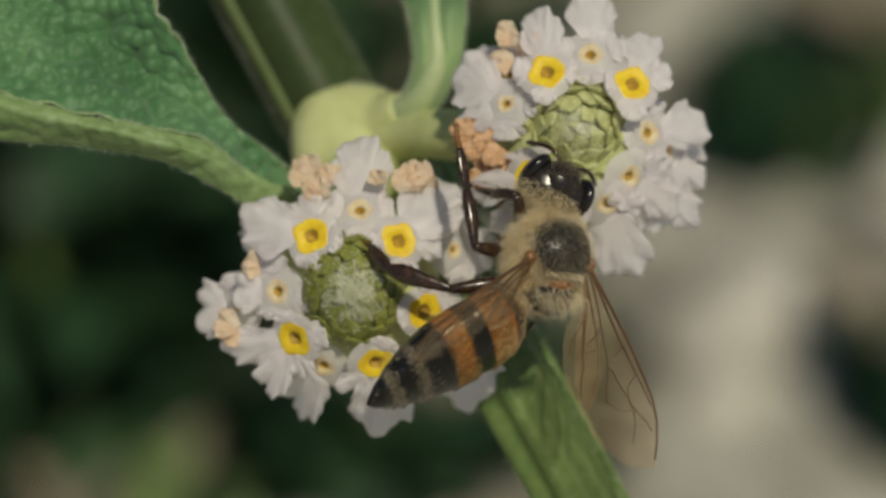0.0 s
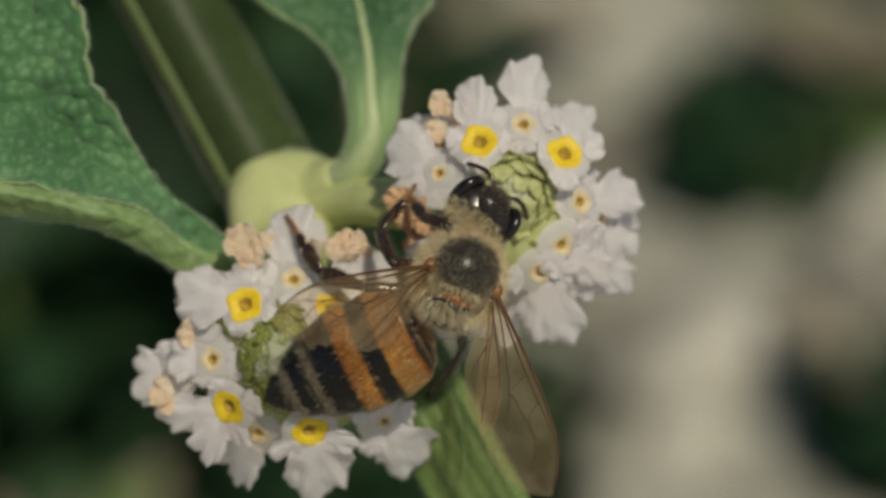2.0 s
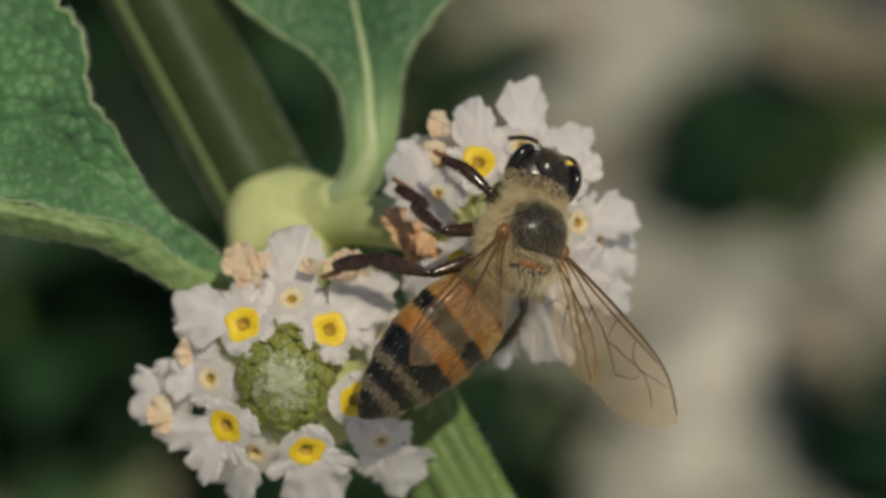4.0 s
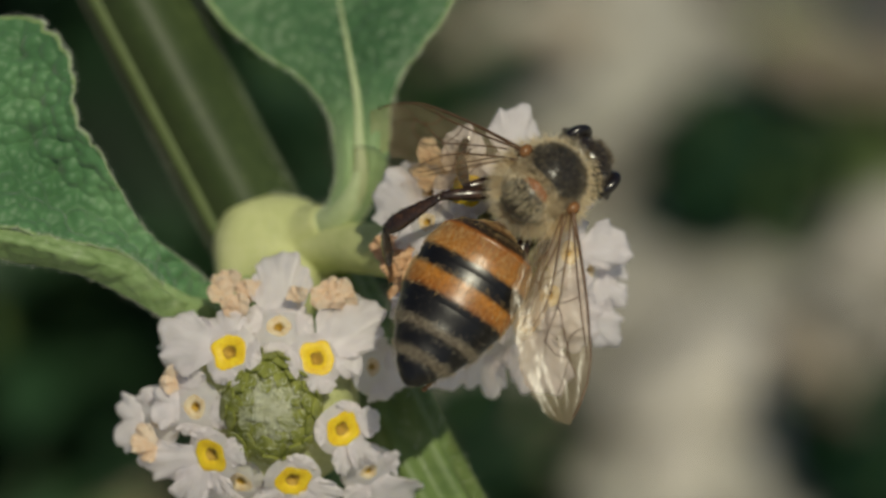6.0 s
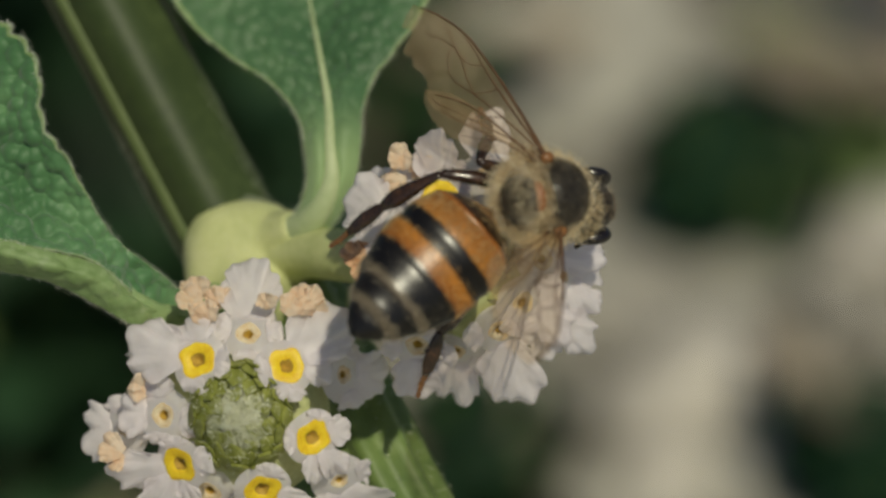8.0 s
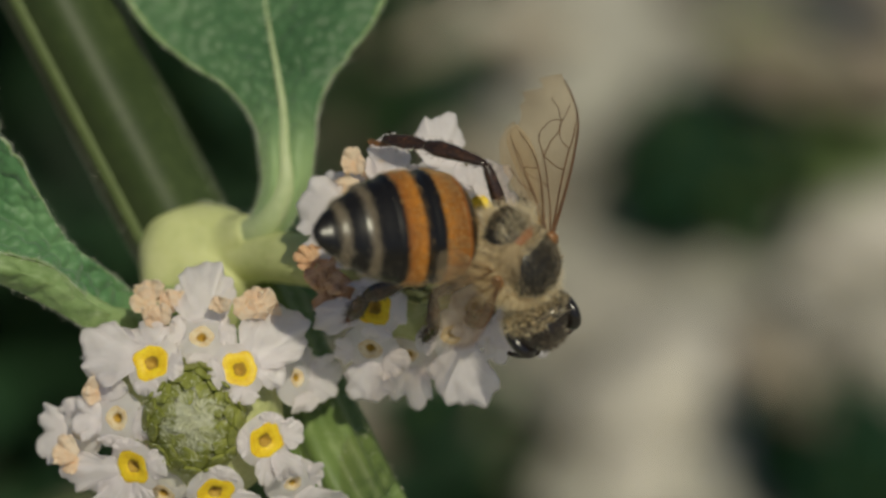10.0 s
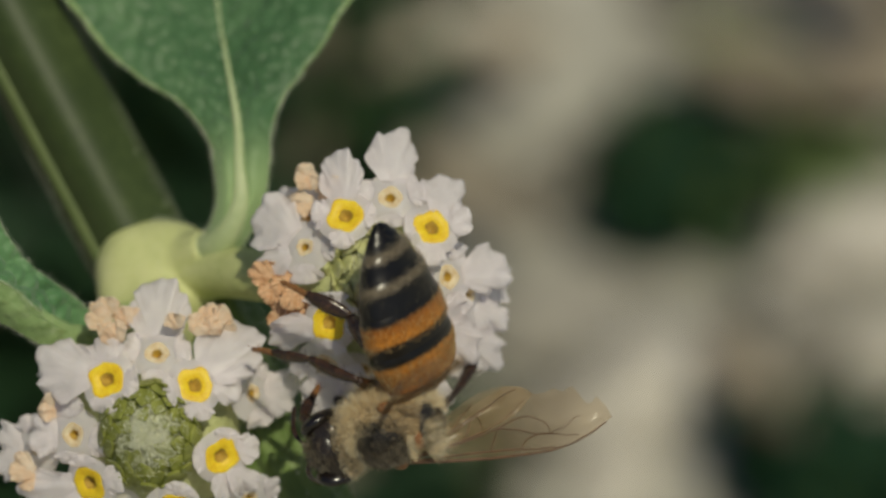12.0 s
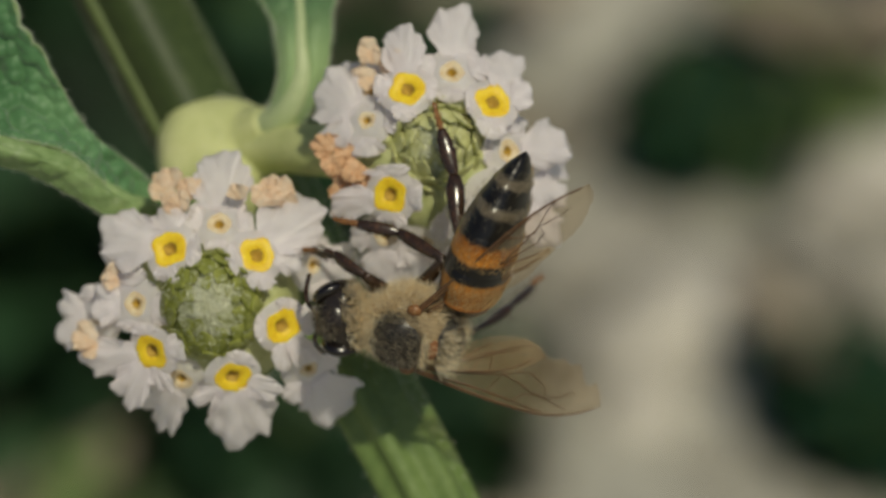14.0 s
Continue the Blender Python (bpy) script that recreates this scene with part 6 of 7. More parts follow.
    walk(rig["tibiaL2"], [
        (0, mm(2.12, -0.00, 0.00, -17.9, 19.3, -85.6)),
        (0.5, mm(2.12, 0.00, 0.00, -10.5, 14.4, -71.8)),
        (1, mm(2.12, 0.00, -0.00, -13.6, 14.9, -84.9)),
        (1.5, mm(2.12, 0.00, -0.00, -32.3, 31.1, -92.3)),
        (2, mm(2.12, -0.00, 0.00, -89.3, 53.6, -125.8)),
        (2.5, mm(2.12, 0.00, -0.00, -138.5, 69.0, -150.8)),
        (3, mm(2.12, -0.00, 0.00, -42.2, 41.8, -90.7)),
        (4.25, mm(2.12, 0.00, 0.00, -87.4, 82.6, -94.9)),
        (5.5, mm(2.12, 0.00, 0.00, 106.5, 54.1, 138.3)),
        (5.75, mm(2.12, 0.00, 0.00, -126.1, 75.8, -136.8)),
        (6, mm(2.12, 0.00, 0.00, -59.1, 40.1, -114.5)),
        (6.5, mm(2.12, 0.00, 0.00, -77.2, 42.5, -128.1)),
        (7, mm(2.12, -0.00, 0.00, -71.8, 36.5, -130.9)),
        (7.5, mm(2.12, 0.00, -0.00, -79.9, 39.2, -133.9)),
        (8, mm(2.12, 0.00, -0.00, -63.5, 33.1, -128.8)),
        (8.5, mm(2.12, 0.00, -0.00, -67.4, 32.6, -132.6)),
        (9.65, mm(2.12, 0.00, -0.00, -30.4, 45.9, -65.5)),
        (10.8, mm(2.12, -0.00, 0.00, -1.1, 25.3, -4.7)),
        (11, mm(2.12, 0.00, 0.00, -1.1, 25.3, -4.7)),
        (11.5, mm(2.12, 0.00, 0.00, -1.1, 25.3, -4.7)),
        (12, mm(2.12, 0.00, 0.00, -1.1, 25.3, -4.7)),
        (12.5, mm(2.12, 0.00, 0.00, -1.1, 25.3, -4.7)),
        (13, mm(2.12, -0.00, -0.00, -1.1, 25.3, -4.7)),
        (13.5, mm(2.12, 0.00, 0.00, -1.1, 25.3, -4.7)),
        (14, mm(2.12, 0.00, 0.00, -1.1, 25.3, -4.7)),
    ])
    walk(rig["basitarsusL2"], [
        (0, mm(2.28, -2.10, -0.74, -16.7, 17.0, -81.8)),
        (0.5, mm(2.80, -2.05, -0.56, -10.5, 8.2, -72.2)),
        (1, mm(2.31, -2.15, -0.57, -12.7, 13.0, -81.0)),
        (1.5, mm(2.05, -1.91, -1.15, -39.6, 20.8, -108.7)),
        (2, mm(1.35, -1.07, -1.80, -91.7, 2.4, -130.5)),
        (2.5, mm(1.42, -0.39, -2.08, -129.0, 22.9, -138.7)),
        (2.75, mm(1.76, -1.03, -1.79, -89.1, 40.7, -118.0)),
        (3, mm(2.10, -1.66, -1.49, -38.5, 40.6, -85.0)),
        (4.25, mm(1.62, -0.40, -1.65, -4.2, 65.3, -17.3)),
        (5.5, mm(1.14, 0.87, -1.81, 48.6, 49.2, 67.9)),
        (5.75, mm(1.28, -0.34, -1.62, -50.8, 73.9, -70.0)),
        (6, mm(1.41, -1.55, -1.44, -66.8, 28.9, -128.0)),
        (6.5, mm(1.10, -1.30, -1.51, -68.5, 41.3, -115.1)),
        (7, mm(0.95, -1.35, -1.33, -66.2, 51.1, -123.0)),
        (7.5, mm(0.92, -1.25, -1.41, -90.9, 30.9, -152.8)),
        (8, mm(0.95, -1.46, -1.22, -57.0, 49.9, -119.0)),
        (8.5, mm(0.85, -1.38, -1.20, -63.2, 36.0, -125.3)),
        (9.65, mm(2.49, -0.77, -1.08, -28.5, 46.6, -61.9)),
        (10.8, mm(4.13, -0.16, -0.95, -1.1, 28.8, -4.7)),
        (11, mm(4.13, -0.16, -0.95, -1.1, 28.8, -4.7)),
        (11.5, mm(4.13, -0.16, -0.95, -1.1, 28.8, -4.7)),
        (12, mm(4.13, -0.16, -0.95, -1.1, 28.8, -4.7)),
        (12.5, mm(4.13, -0.16, -0.95, -1.1, 28.8, -4.7)),
        (13, mm(4.13, -0.16, -0.95, -1.1, 28.8, -4.7)),
        (13.5, mm(4.13, -0.16, -0.95, -1.1, 28.8, -4.7)),
        (14, mm(4.13, -0.16, -0.95, -1.1, 28.8, -4.7)),
    ])
    walk(rig["tarsusL2"], [
        (0, mm(2.51, -3.69, -1.23, -22.8, 28.3, -97.6)),
        (0.5, mm(3.30, -3.63, -0.80, -14.0, 21.2, -85.7)),
        (1, mm(2.56, -3.76, -0.95, -17.8, 22.7, -97.5)),
        (1.5, mm(1.54, -3.39, -1.75, -44.1, 33.0, -118.6)),
        (2, mm(0.26, -2.34, -1.87, -93.2, 13.9, -140.6)),
        (2.5, mm(0.27, -1.41, -2.74, -134.1, 29.1, -150.2)),
        (3, mm(2.21, -2.93, -2.58, -54.9, 49.4, -108.0)),
        (4.25, mm(1.88, -0.52, -2.83, -31.0, 76.8, -46.9)),
        (5.5, mm(1.55, 1.88, -3.07, 52.0, 62.4, 72.1)),
        (5.75, mm(1.03, -0.41, -2.66, -70.9, 75.2, -90.5)),
        (6, mm(0.51, -2.71, -2.25, -68.5, 37.6, -131.1)),
        (6.5, mm(0.57, -2.43, -2.61, -72.8, 46.9, -121.4)),
        (7, mm(0.37, -2.23, -2.63, -72.8, 52.0, -131.4)),
        (7.5, mm(-0.35, -1.90, -2.27, -92.4, 36.3, -155.5)),
        (8, mm(0.43, -2.40, -2.50, -65.5, 51.7, -130.0)),
        (8.5, mm(0.07, -2.49, -2.19, -67.8, 40.3, -132.6)),
        (9.65, mm(2.83, -1.39, -1.97, -24.3, 46.1, -60.6)),
        (10.8, mm(5.59, -0.28, -1.76, -1.8, 20.2, -6.5)),
        (11, mm(5.59, -0.28, -1.76, -1.8, 20.2, -6.5)),
        (11.5, mm(5.59, -0.28, -1.76, -1.1, 21.2, -4.8)),
        (12, mm(5.59, -0.28, -1.76, -0.1, 21.3, -2.5)),
        (12.5, mm(5.59, -0.28, -1.76, -0.1, 21.8, -2.5)),
        (13, mm(5.59, -0.28, -1.76, -0.1, 21.8, -2.5)),
        (13.5, mm(5.59, -0.28, -1.76, -0.1, 21.3, -2.5)),
        (14, mm(5.59, -0.28, -1.76, -0.1, 21.3, -2.5)),
    ])
    walk(rig["legL3"], [
        (0, mm(-1.00, 0.85, -1.16, 3.2, 22.4, 106.1)),
        (0.5, mm(-1.00, 0.85, -1.16, 0.2, 23.7, 90.8)),
        (1, mm(-1.00, 0.85, -1.16, 1.1, 11.1, 101.7)),
        (1.5, mm(-1.00, 0.85, -1.16, 0.1, 3.6, 93.8)),
        (2, mm(-1.00, 0.85, -1.16, 0.1, 1.0, 105.9)),
        (2.5, mm(-1.00, 0.85, -1.16, -0.7, -1.9, 127.0)),
        (3, mm(-1.00, 0.85, -1.16, -0.5, -1.8, 121.6)),
        (5.5, mm(-1.00, 0.85, -1.16, 2.6, 14.0, 138.0)),
        (6, mm(-1.00, 0.85, -1.16, 5.0, 9.8, 143.9)),
        (6.5, mm(-1.00, 0.85, -1.16, 11.8, 17.5, 157.7)),
        (7, mm(-1.00, 0.85, -1.16, 12.5, 19.1, 156.2)),
        (7.5, mm(-1.00, 0.85, -1.16, 16.9, 21.3, 166.5)),
        (8, mm(-1.00, 0.85, -1.16, 14.6, 20.3, 161.1)),
        (8.5, mm(-1.00, 0.85, -1.16, 14.7, 20.3, 161.4)),
        (10.8, mm(-1.00, 0.85, -1.16, -0.2, -0.3, 175.6)),
        (11, mm(-1.00, 0.85, -1.16, 5.1, 5.0, -178.2)),
        (11.5, mm(-1.00, 0.85, -1.16, -1.9, -1.8, -176.9)),
        (12, mm(-1.00, 0.85, -1.16, 24.9, 42.7, 149.0)),
        (12.25, mm(-1.00, 0.85, -1.16, 76.2, 47.6, -148.8)),
        (12.5, mm(-1.00, 0.85, -1.16, 106.6, 21.5, -106.1)),
        (12.75, mm(-1.00, 0.85, -1.16, 63.7, 22.3, -125.2)),
        (13, mm(-1.00, 0.85, -1.16, 23.7, 11.1, -139.6)),
        (13.25, mm(-1.00, 0.85, -1.16, 30.0, 26.6, -172.8)),
        (13.5, mm(-1.00, 0.85, -1.16, 24.9, 42.7, 149.0)),
        (14, mm(-1.00, 0.85, -1.16, 24.9, 42.7, 149.0)),
    ])
    walk(rig["tibiaL3"], [
        (0, mm(2.34, -0.00, -0.00, -5.5, 24.2, -25.0)),
        (0.5, mm(2.34, 0.00, 0.00, -2.7, 22.4, -13.5)),
        (1, mm(2.34, 0.00, -0.00, -4.3, 32.2, -14.7)),
        (1.5, mm(2.34, -0.00, 0.00, -4.0, 22.3, -20.1)),
        (2, mm(2.34, 0.00, -0.00, -7.1, 54.5, -13.8)),
        (2.5, mm(2.34, -0.00, -0.00, -5.1, 24.6, -23.2)),
        (3, mm(2.34, 0.00, 0.00, -21.2, 47.7, -45.9)),
        (5.5, mm(2.34, -0.00, 0.00, 1.8, 22.2, 9.0)),
        (6, mm(2.34, 0.00, 0.00, 5.6, 31.4, 19.9)),
        (6.5, mm(2.34, 0.00, 0.00, 5.8, 32.6, 19.5)),
        (7, mm(2.34, 0.00, 0.00, 10.9, 37.2, 31.5)),
        (7.5, mm(2.34, 0.00, 0.00, 7.7, 34.5, 24.3)),
        (8, mm(2.34, 0.00, -0.00, 9.0, 35.8, 27.4)),
        (8.5, mm(2.34, 0.00, 0.00, 9.9, 36.4, 29.6)),
        (10.8, mm(2.34, -0.00, -0.00, 25.1, 51.2, 49.8)),
        (11, mm(2.34, -0.00, -0.00, 12.9, 48.3, 28.4)),
        (11.5, mm(2.34, -0.00, 0.00, 24.8, 46.0, 54.7)),
        (12, mm(2.34, -0.00, -0.00, 0.3, 21.0, 1.9)),
        (12.5, mm(2.34, -0.00, 0.00, 0.4, -1.9, -24.2)),
        (13, mm(2.34, 0.00, -0.00, 0.8, 36.7, 2.6)),
        (13.5, mm(2.34, -0.00, -0.00, 0.3, 21.0, 1.9)),
        (14, mm(2.34, -0.00, 0.00, 0.3, 21.0, 1.9)),
    ])
    walk(rig["basitarsusL3"], [
        (0, mm(4.46, -0.99, -1.05, -29.6, 58.1, -59.6)),
        (0.5, mm(4.65, -0.56, -0.98, -9.5, 16.8, -33.5)),
        (1, mm(4.44, -0.55, -1.37, -13.2, 36.3, -30.5)),
        (1.5, mm(4.57, -0.82, -0.97, -14.3, 19.5, -48.3)),
        (2, mm(3.79, -0.36, -2.09, -37.6, 30.0, -57.1)),
        (2.5, mm(4.49, -0.92, -1.07, -22.5, 43.9, -53.1)),
        (3, mm(3.54, -1.24, -1.90, -11.9, 66.4, -35.0)),
        (5.5, mm(4.69, 0.37, -0.97, 10.0, 30.7, 27.4)),
        (6, mm(4.40, 0.74, -1.34, 85.9, 66.5, 113.5)),
        (6.5, mm(4.38, 0.72, -1.38, -20.9, 74.9, -11.1)),
        (7, mm(4.09, 1.07, -1.55, 0.7, 69.0, 19.3)),
        (7.5, mm(4.27, 0.87, -1.45, 2.7, 52.8, 17.3)),
        (8, mm(4.19, 0.96, -1.50, 10.5, 52.6, 29.5)),
        (8.5, mm(4.14, 1.02, -1.52, 6.5, 47.2, 24.5)),
        (10.8, mm(3.38, 1.23, -2.00, 58.5, 66.3, 88.2)),
        (11, mm(3.85, 0.81, -1.92, -43.0, 84.1, -29.5)),
        (11.5, mm(3.37, 1.46, -1.85, 29.2, 80.7, 59.4)),
        (12, mm(4.74, 0.08, -0.92, -1.3, 25.5, -2.3)),
        (12.5, mm(4.68, -1.05, 0.09, -0.7, 19.8, -30.9)),
        (13, mm(4.40, 0.09, -1.53, -1.9, 46.6, -1.5)),
        (13.5, mm(4.74, 0.08, -0.92, -1.3, 25.5, -2.3)),
        (14, mm(4.74, 0.08, -0.92, -1.3, 25.5, -2.3)),
    ])
    walk(rig["tarsusL3"], [
        (0, mm(4.97, -1.86, -2.66, -34.1, 68.7, -64.7)),
        (0.5, mm(6.16, -1.56, -1.53, -10.5, 35.1, -35.9)),
        (1, mm(5.76, -1.33, -2.49, -15.3, 53.2, -33.4)),
        (1.5, mm(5.76, -2.15, -1.61, -15.7, 37.1, -51.4)),
        (2, mm(4.69, -1.74, -3.04, -40.1, 45.4, -61.0)),
        (2.5, mm(5.31, -2.01, -2.38, -25.8, 57.0, -57.4)),
        (3, mm(4.17, -1.68, -3.64, -16.2, 80.9, -39.4)),
        (5.5, mm(6.14, 1.12, -1.94, 12.1, 46.6, 30.7)),
        (6, mm(4.10, 1.44, -3.08, 106.3, 75.3, 135.0)),
        (6.5, mm(4.86, 0.63, -3.21, -56.1, 77.9, -47.2)),
        (7, mm(4.73, 1.29, -3.32, -26.8, 77.6, -9.2)),
        (7.5, mm(5.36, 1.21, -2.97, -9.9, 65.2, 2.7)),
        (8, mm(5.20, 1.53, -3.01, -0.5, 66.3, 16.9)),
        (8.5, mm(5.31, 1.56, -2.91, -3.3, 61.6, 12.6)),
        (10.8, mm(3.40, 1.99, -3.74, 77.1, 80.9, 107.4)),
        (11, mm(4.02, 0.71, -3.80, -98.8, 76.8, -85.8)),
        (11.5, mm(3.53, 1.72, -3.72, -105.3, 87.6, -75.2)),
        (11.75, mm(4.99, 0.87, -2.73, -17.5, 55.3, -4.2)),
        (12, mm(6.45, 0.01, -1.74, -5.3, 21.8, -12.2)),
        (12.5, mm(6.22, -1.97, -0.56, -4.8, 9.9, -47.0)),
        (13, mm(5.70, 0.06, -2.91, -19.6, 54.4, -24.3)),
        (13.5, mm(6.45, 0.01, -1.74, -5.3, 21.8, -12.2)),
        (14, mm(6.45, 0.01, -1.74, -5.3, 21.8, -12.2)),
    ])
    walk(rig["legR1"], [
        (0, mm(1.00, -0.71, -1.16, 32.6, 65.2, -40.9)),
        (0.5, mm(1.00, -0.71, -1.16, 32.6, 65.2, -40.9)),
        (1, mm(1.00, -0.71, -1.16, 32.6, 65.2, -40.9)),
        (1.5, mm(1.00, -0.71, -1.16, 32.6, 65.2, -40.9)),
        (2, mm(1.00, -0.71, -1.16, 32.6, 65.2, -40.9)),
        (2.5, mm(1.00, -0.71, -1.16, 32.6, 65.2, -40.9)),
        (3, mm(1.00, -0.71, -1.16, 32.6, 65.2, -40.9)),
        (5.5, mm(1.00, -0.71, -1.16, 32.6, 65.2, -40.9)),
        (6, mm(1.00, -0.71, -1.16, 32.6, 65.2, -40.9)),
        (6.5, mm(1.00, -0.71, -1.16, 32.6, 65.2, -40.9)),
        (7, mm(1.00, -0.71, -1.16, 32.6, 65.2, -40.9)),
        (7.5, mm(1.00, -0.71, -1.16, 32.6, 65.2, -40.9)),
        (8, mm(1.00, -0.71, -1.16, 32.6, 65.2, -40.9)),
        (8.5, mm(1.00, -0.71, -1.16, 32.6, 65.2, -40.9)),
        (9.65, mm(1.00, -0.71, -1.16, 7.0, 22.7, -56.3)),
        (10.8, mm(1.00, -0.71, -1.16, -7.1, -20.8, -52.6)),
        (11, mm(1.00, -0.71, -1.16, -10.5, -25.1, -45.0)),
        (11.25, mm(1.00, -0.71, -1.16, 6.8, 20.1, -52.9)),
        (11.5, mm(1.00, -0.71, -1.16, 32.6, 65.2, -40.9)),
        (11.75, mm(1.00, -0.71, -1.16, 4.5, 6.9, -24.1)),
        (12, mm(1.00, -0.71, -1.16, -46.2, -31.0, 23.9)),
        (12.5, mm(1.00, -0.71, -1.16, -8.2, -28.7, -58.9)),
        (13, mm(1.00, -0.71, -1.16, -41.4, -28.0, 23.0)),
        (13.5, mm(1.00, -0.71, -1.16, -16.3, -18.5, -7.2)),
        (14, mm(1.00, -0.71, -1.16, -9.1, -21.1, -43.6)),
    ])
    walk(rig["tibiaR1"], [
        (0, mm(1.67, 0.00, 0.00, -0.9, 14.6, -6.8)),
        (0.5, mm(1.67, -0.00, 0.00, -0.9, 14.6, -6.8)),
        (1, mm(1.67, 0.00, -0.00, -0.9, 14.6, -6.8)),
        (1.5, mm(1.67, 0.00, 0.00, -0.9, 14.6, -6.8)),
        (2, mm(1.67, 0.00, 0.00, -0.9, 14.6, -6.8)),
        (2.5, mm(1.67, -0.00, 0.00, -0.9, 14.6, -6.8)),
        (3, mm(1.67, 0.00, -0.00, -0.9, 14.6, -6.8)),
        (5.5, mm(1.67, -0.00, 0.00, -0.9, 14.6, -6.8)),
        (6, mm(1.67, 0.00, -0.00, -0.9, 14.6, -6.8)),
        (6.5, mm(1.67, 0.00, -0.00, -0.9, 14.6, -6.8)),
        (7, mm(1.67, 0.00, 0.00, -0.9, 14.6, -6.8)),
        (7.5, mm(1.67, 0.00, 0.00, -0.9, 14.6, -6.8)),
        (8, mm(1.67, 0.00, 0.00, -0.9, 14.6, -6.8)),
        (8.5, mm(1.67, 0.00, 0.00, -0.9, 14.6, -6.8)),
        (9.65, mm(1.67, -0.00, 0.00, 8.6, 65.5, 13.4)),
        (10.8, mm(1.67, -0.00, 0.00, 147.5, 59.6, 161.1)),
        (11, mm(1.67, 0.00, 0.00, 50.0, 65.9, 71.4)),
        (11.5, mm(1.67, -0.00, 0.00, -0.9, 14.6, -6.8)),
        (11.75, mm(1.67, -0.00, 0.00, 9.6, 46.1, 22.4)),
        (12, mm(1.67, -0.00, -0.00, 60.5, 61.8, 88.5)),
        (12.25, mm(1.67, -0.00, -0.00, 39.3, 34.9, 97.1)),
        (12.5, mm(1.67, 0.00, 0.00, 18.0, 11.9, 113.5)),
        (12.75, mm(1.67, 0.00, 0.00, 19.5, 23.9, 78.1)),
        (13, mm(1.67, 0.00, 0.00, 12.4, 34.4, 38.7)),
        (13.5, mm(1.67, -0.00, -0.00, 4.5, 30.7, 16.3)),
        (14, mm(1.67, 0.00, -0.00, 24.4, 43.1, 57.4)),
    ])
    walk(rig["basitarsusR1"], [
        (0, mm(3.17, -0.18, -0.40, -0.1, 14.0, -3.6)),
        (0.5, mm(3.17, -0.18, -0.40, -0.1, 14.0, -3.6)),
        (1, mm(3.17, -0.18, -0.40, -0.1, 14.0, -3.6)),
        (1.5, mm(3.17, -0.18, -0.40, -0.1, 14.0, -3.6)),
        (2, mm(3.17, -0.18, -0.40, -0.1, 14.0, -3.6)),
        (2.5, mm(3.17, -0.18, -0.40, -0.1, 14.0, -3.6)),
        (3, mm(3.17, -0.18, -0.40, -0.1, 14.0, -3.6)),
        (5.5, mm(3.17, -0.18, -0.40, -0.1, 14.0, -3.6)),
        (6, mm(3.17, -0.18, -0.40, -0.1, 14.0, -3.6)),
        (6.5, mm(3.17, -0.18, -0.40, -0.1, 14.0, -3.6)),
        (7, mm(3.17, -0.18, -0.40, -0.1, 14.0, -3.6)),
        (7.5, mm(3.17, -0.18, -0.40, -0.1, 14.0, -3.6)),
        (8, mm(3.17, -0.18, -0.40, -0.1, 14.0, -3.6)),
        (8.5, mm(3.17, -0.18, -0.40, -0.1, 14.0, -3.6)),
        (9.65, mm(2.05, 0.04, -0.87, 35.3, 64.4, 39.3)),
        (10.8, mm(0.93, 0.26, -1.35, 135.3, 43.0, 145.6)),
        (11, mm(1.88, 0.60, -1.43, 67.7, 84.8, 89.5)),
        (11.25, mm(2.53, 0.21, -0.91, -3.1, 51.3, 7.5)),
        (11.5, mm(3.17, -0.18, -0.40, -0.1, 14.0, -3.6)),
        (11.75, mm(2.43, 0.28, -0.89, 52.3, 52.1, 73.6)),
        (12, mm(1.69, 0.74, -1.38, 104.3, 13.8, 150.4)),
        (12.25, mm(1.38, 1.07, -0.85, 90.3, 42.7, 171.1)),
        (12.5, mm(1.06, 1.40, -0.32, 91.4, 74.1, -160.4)),
        (12.75, mm(1.87, 1.10, -0.60, 31.4, 57.4, 109.7)),
        (13, mm(2.68, 0.81, -0.88, 33.2, 29.6, 77.0)),
        (13.5, mm(2.96, 0.38, -0.80, 12.7, 49.4, 28.8)),
        (14, mm(2.29, 0.96, -1.07, 43.5, 27.9, 89.4)),
    ])
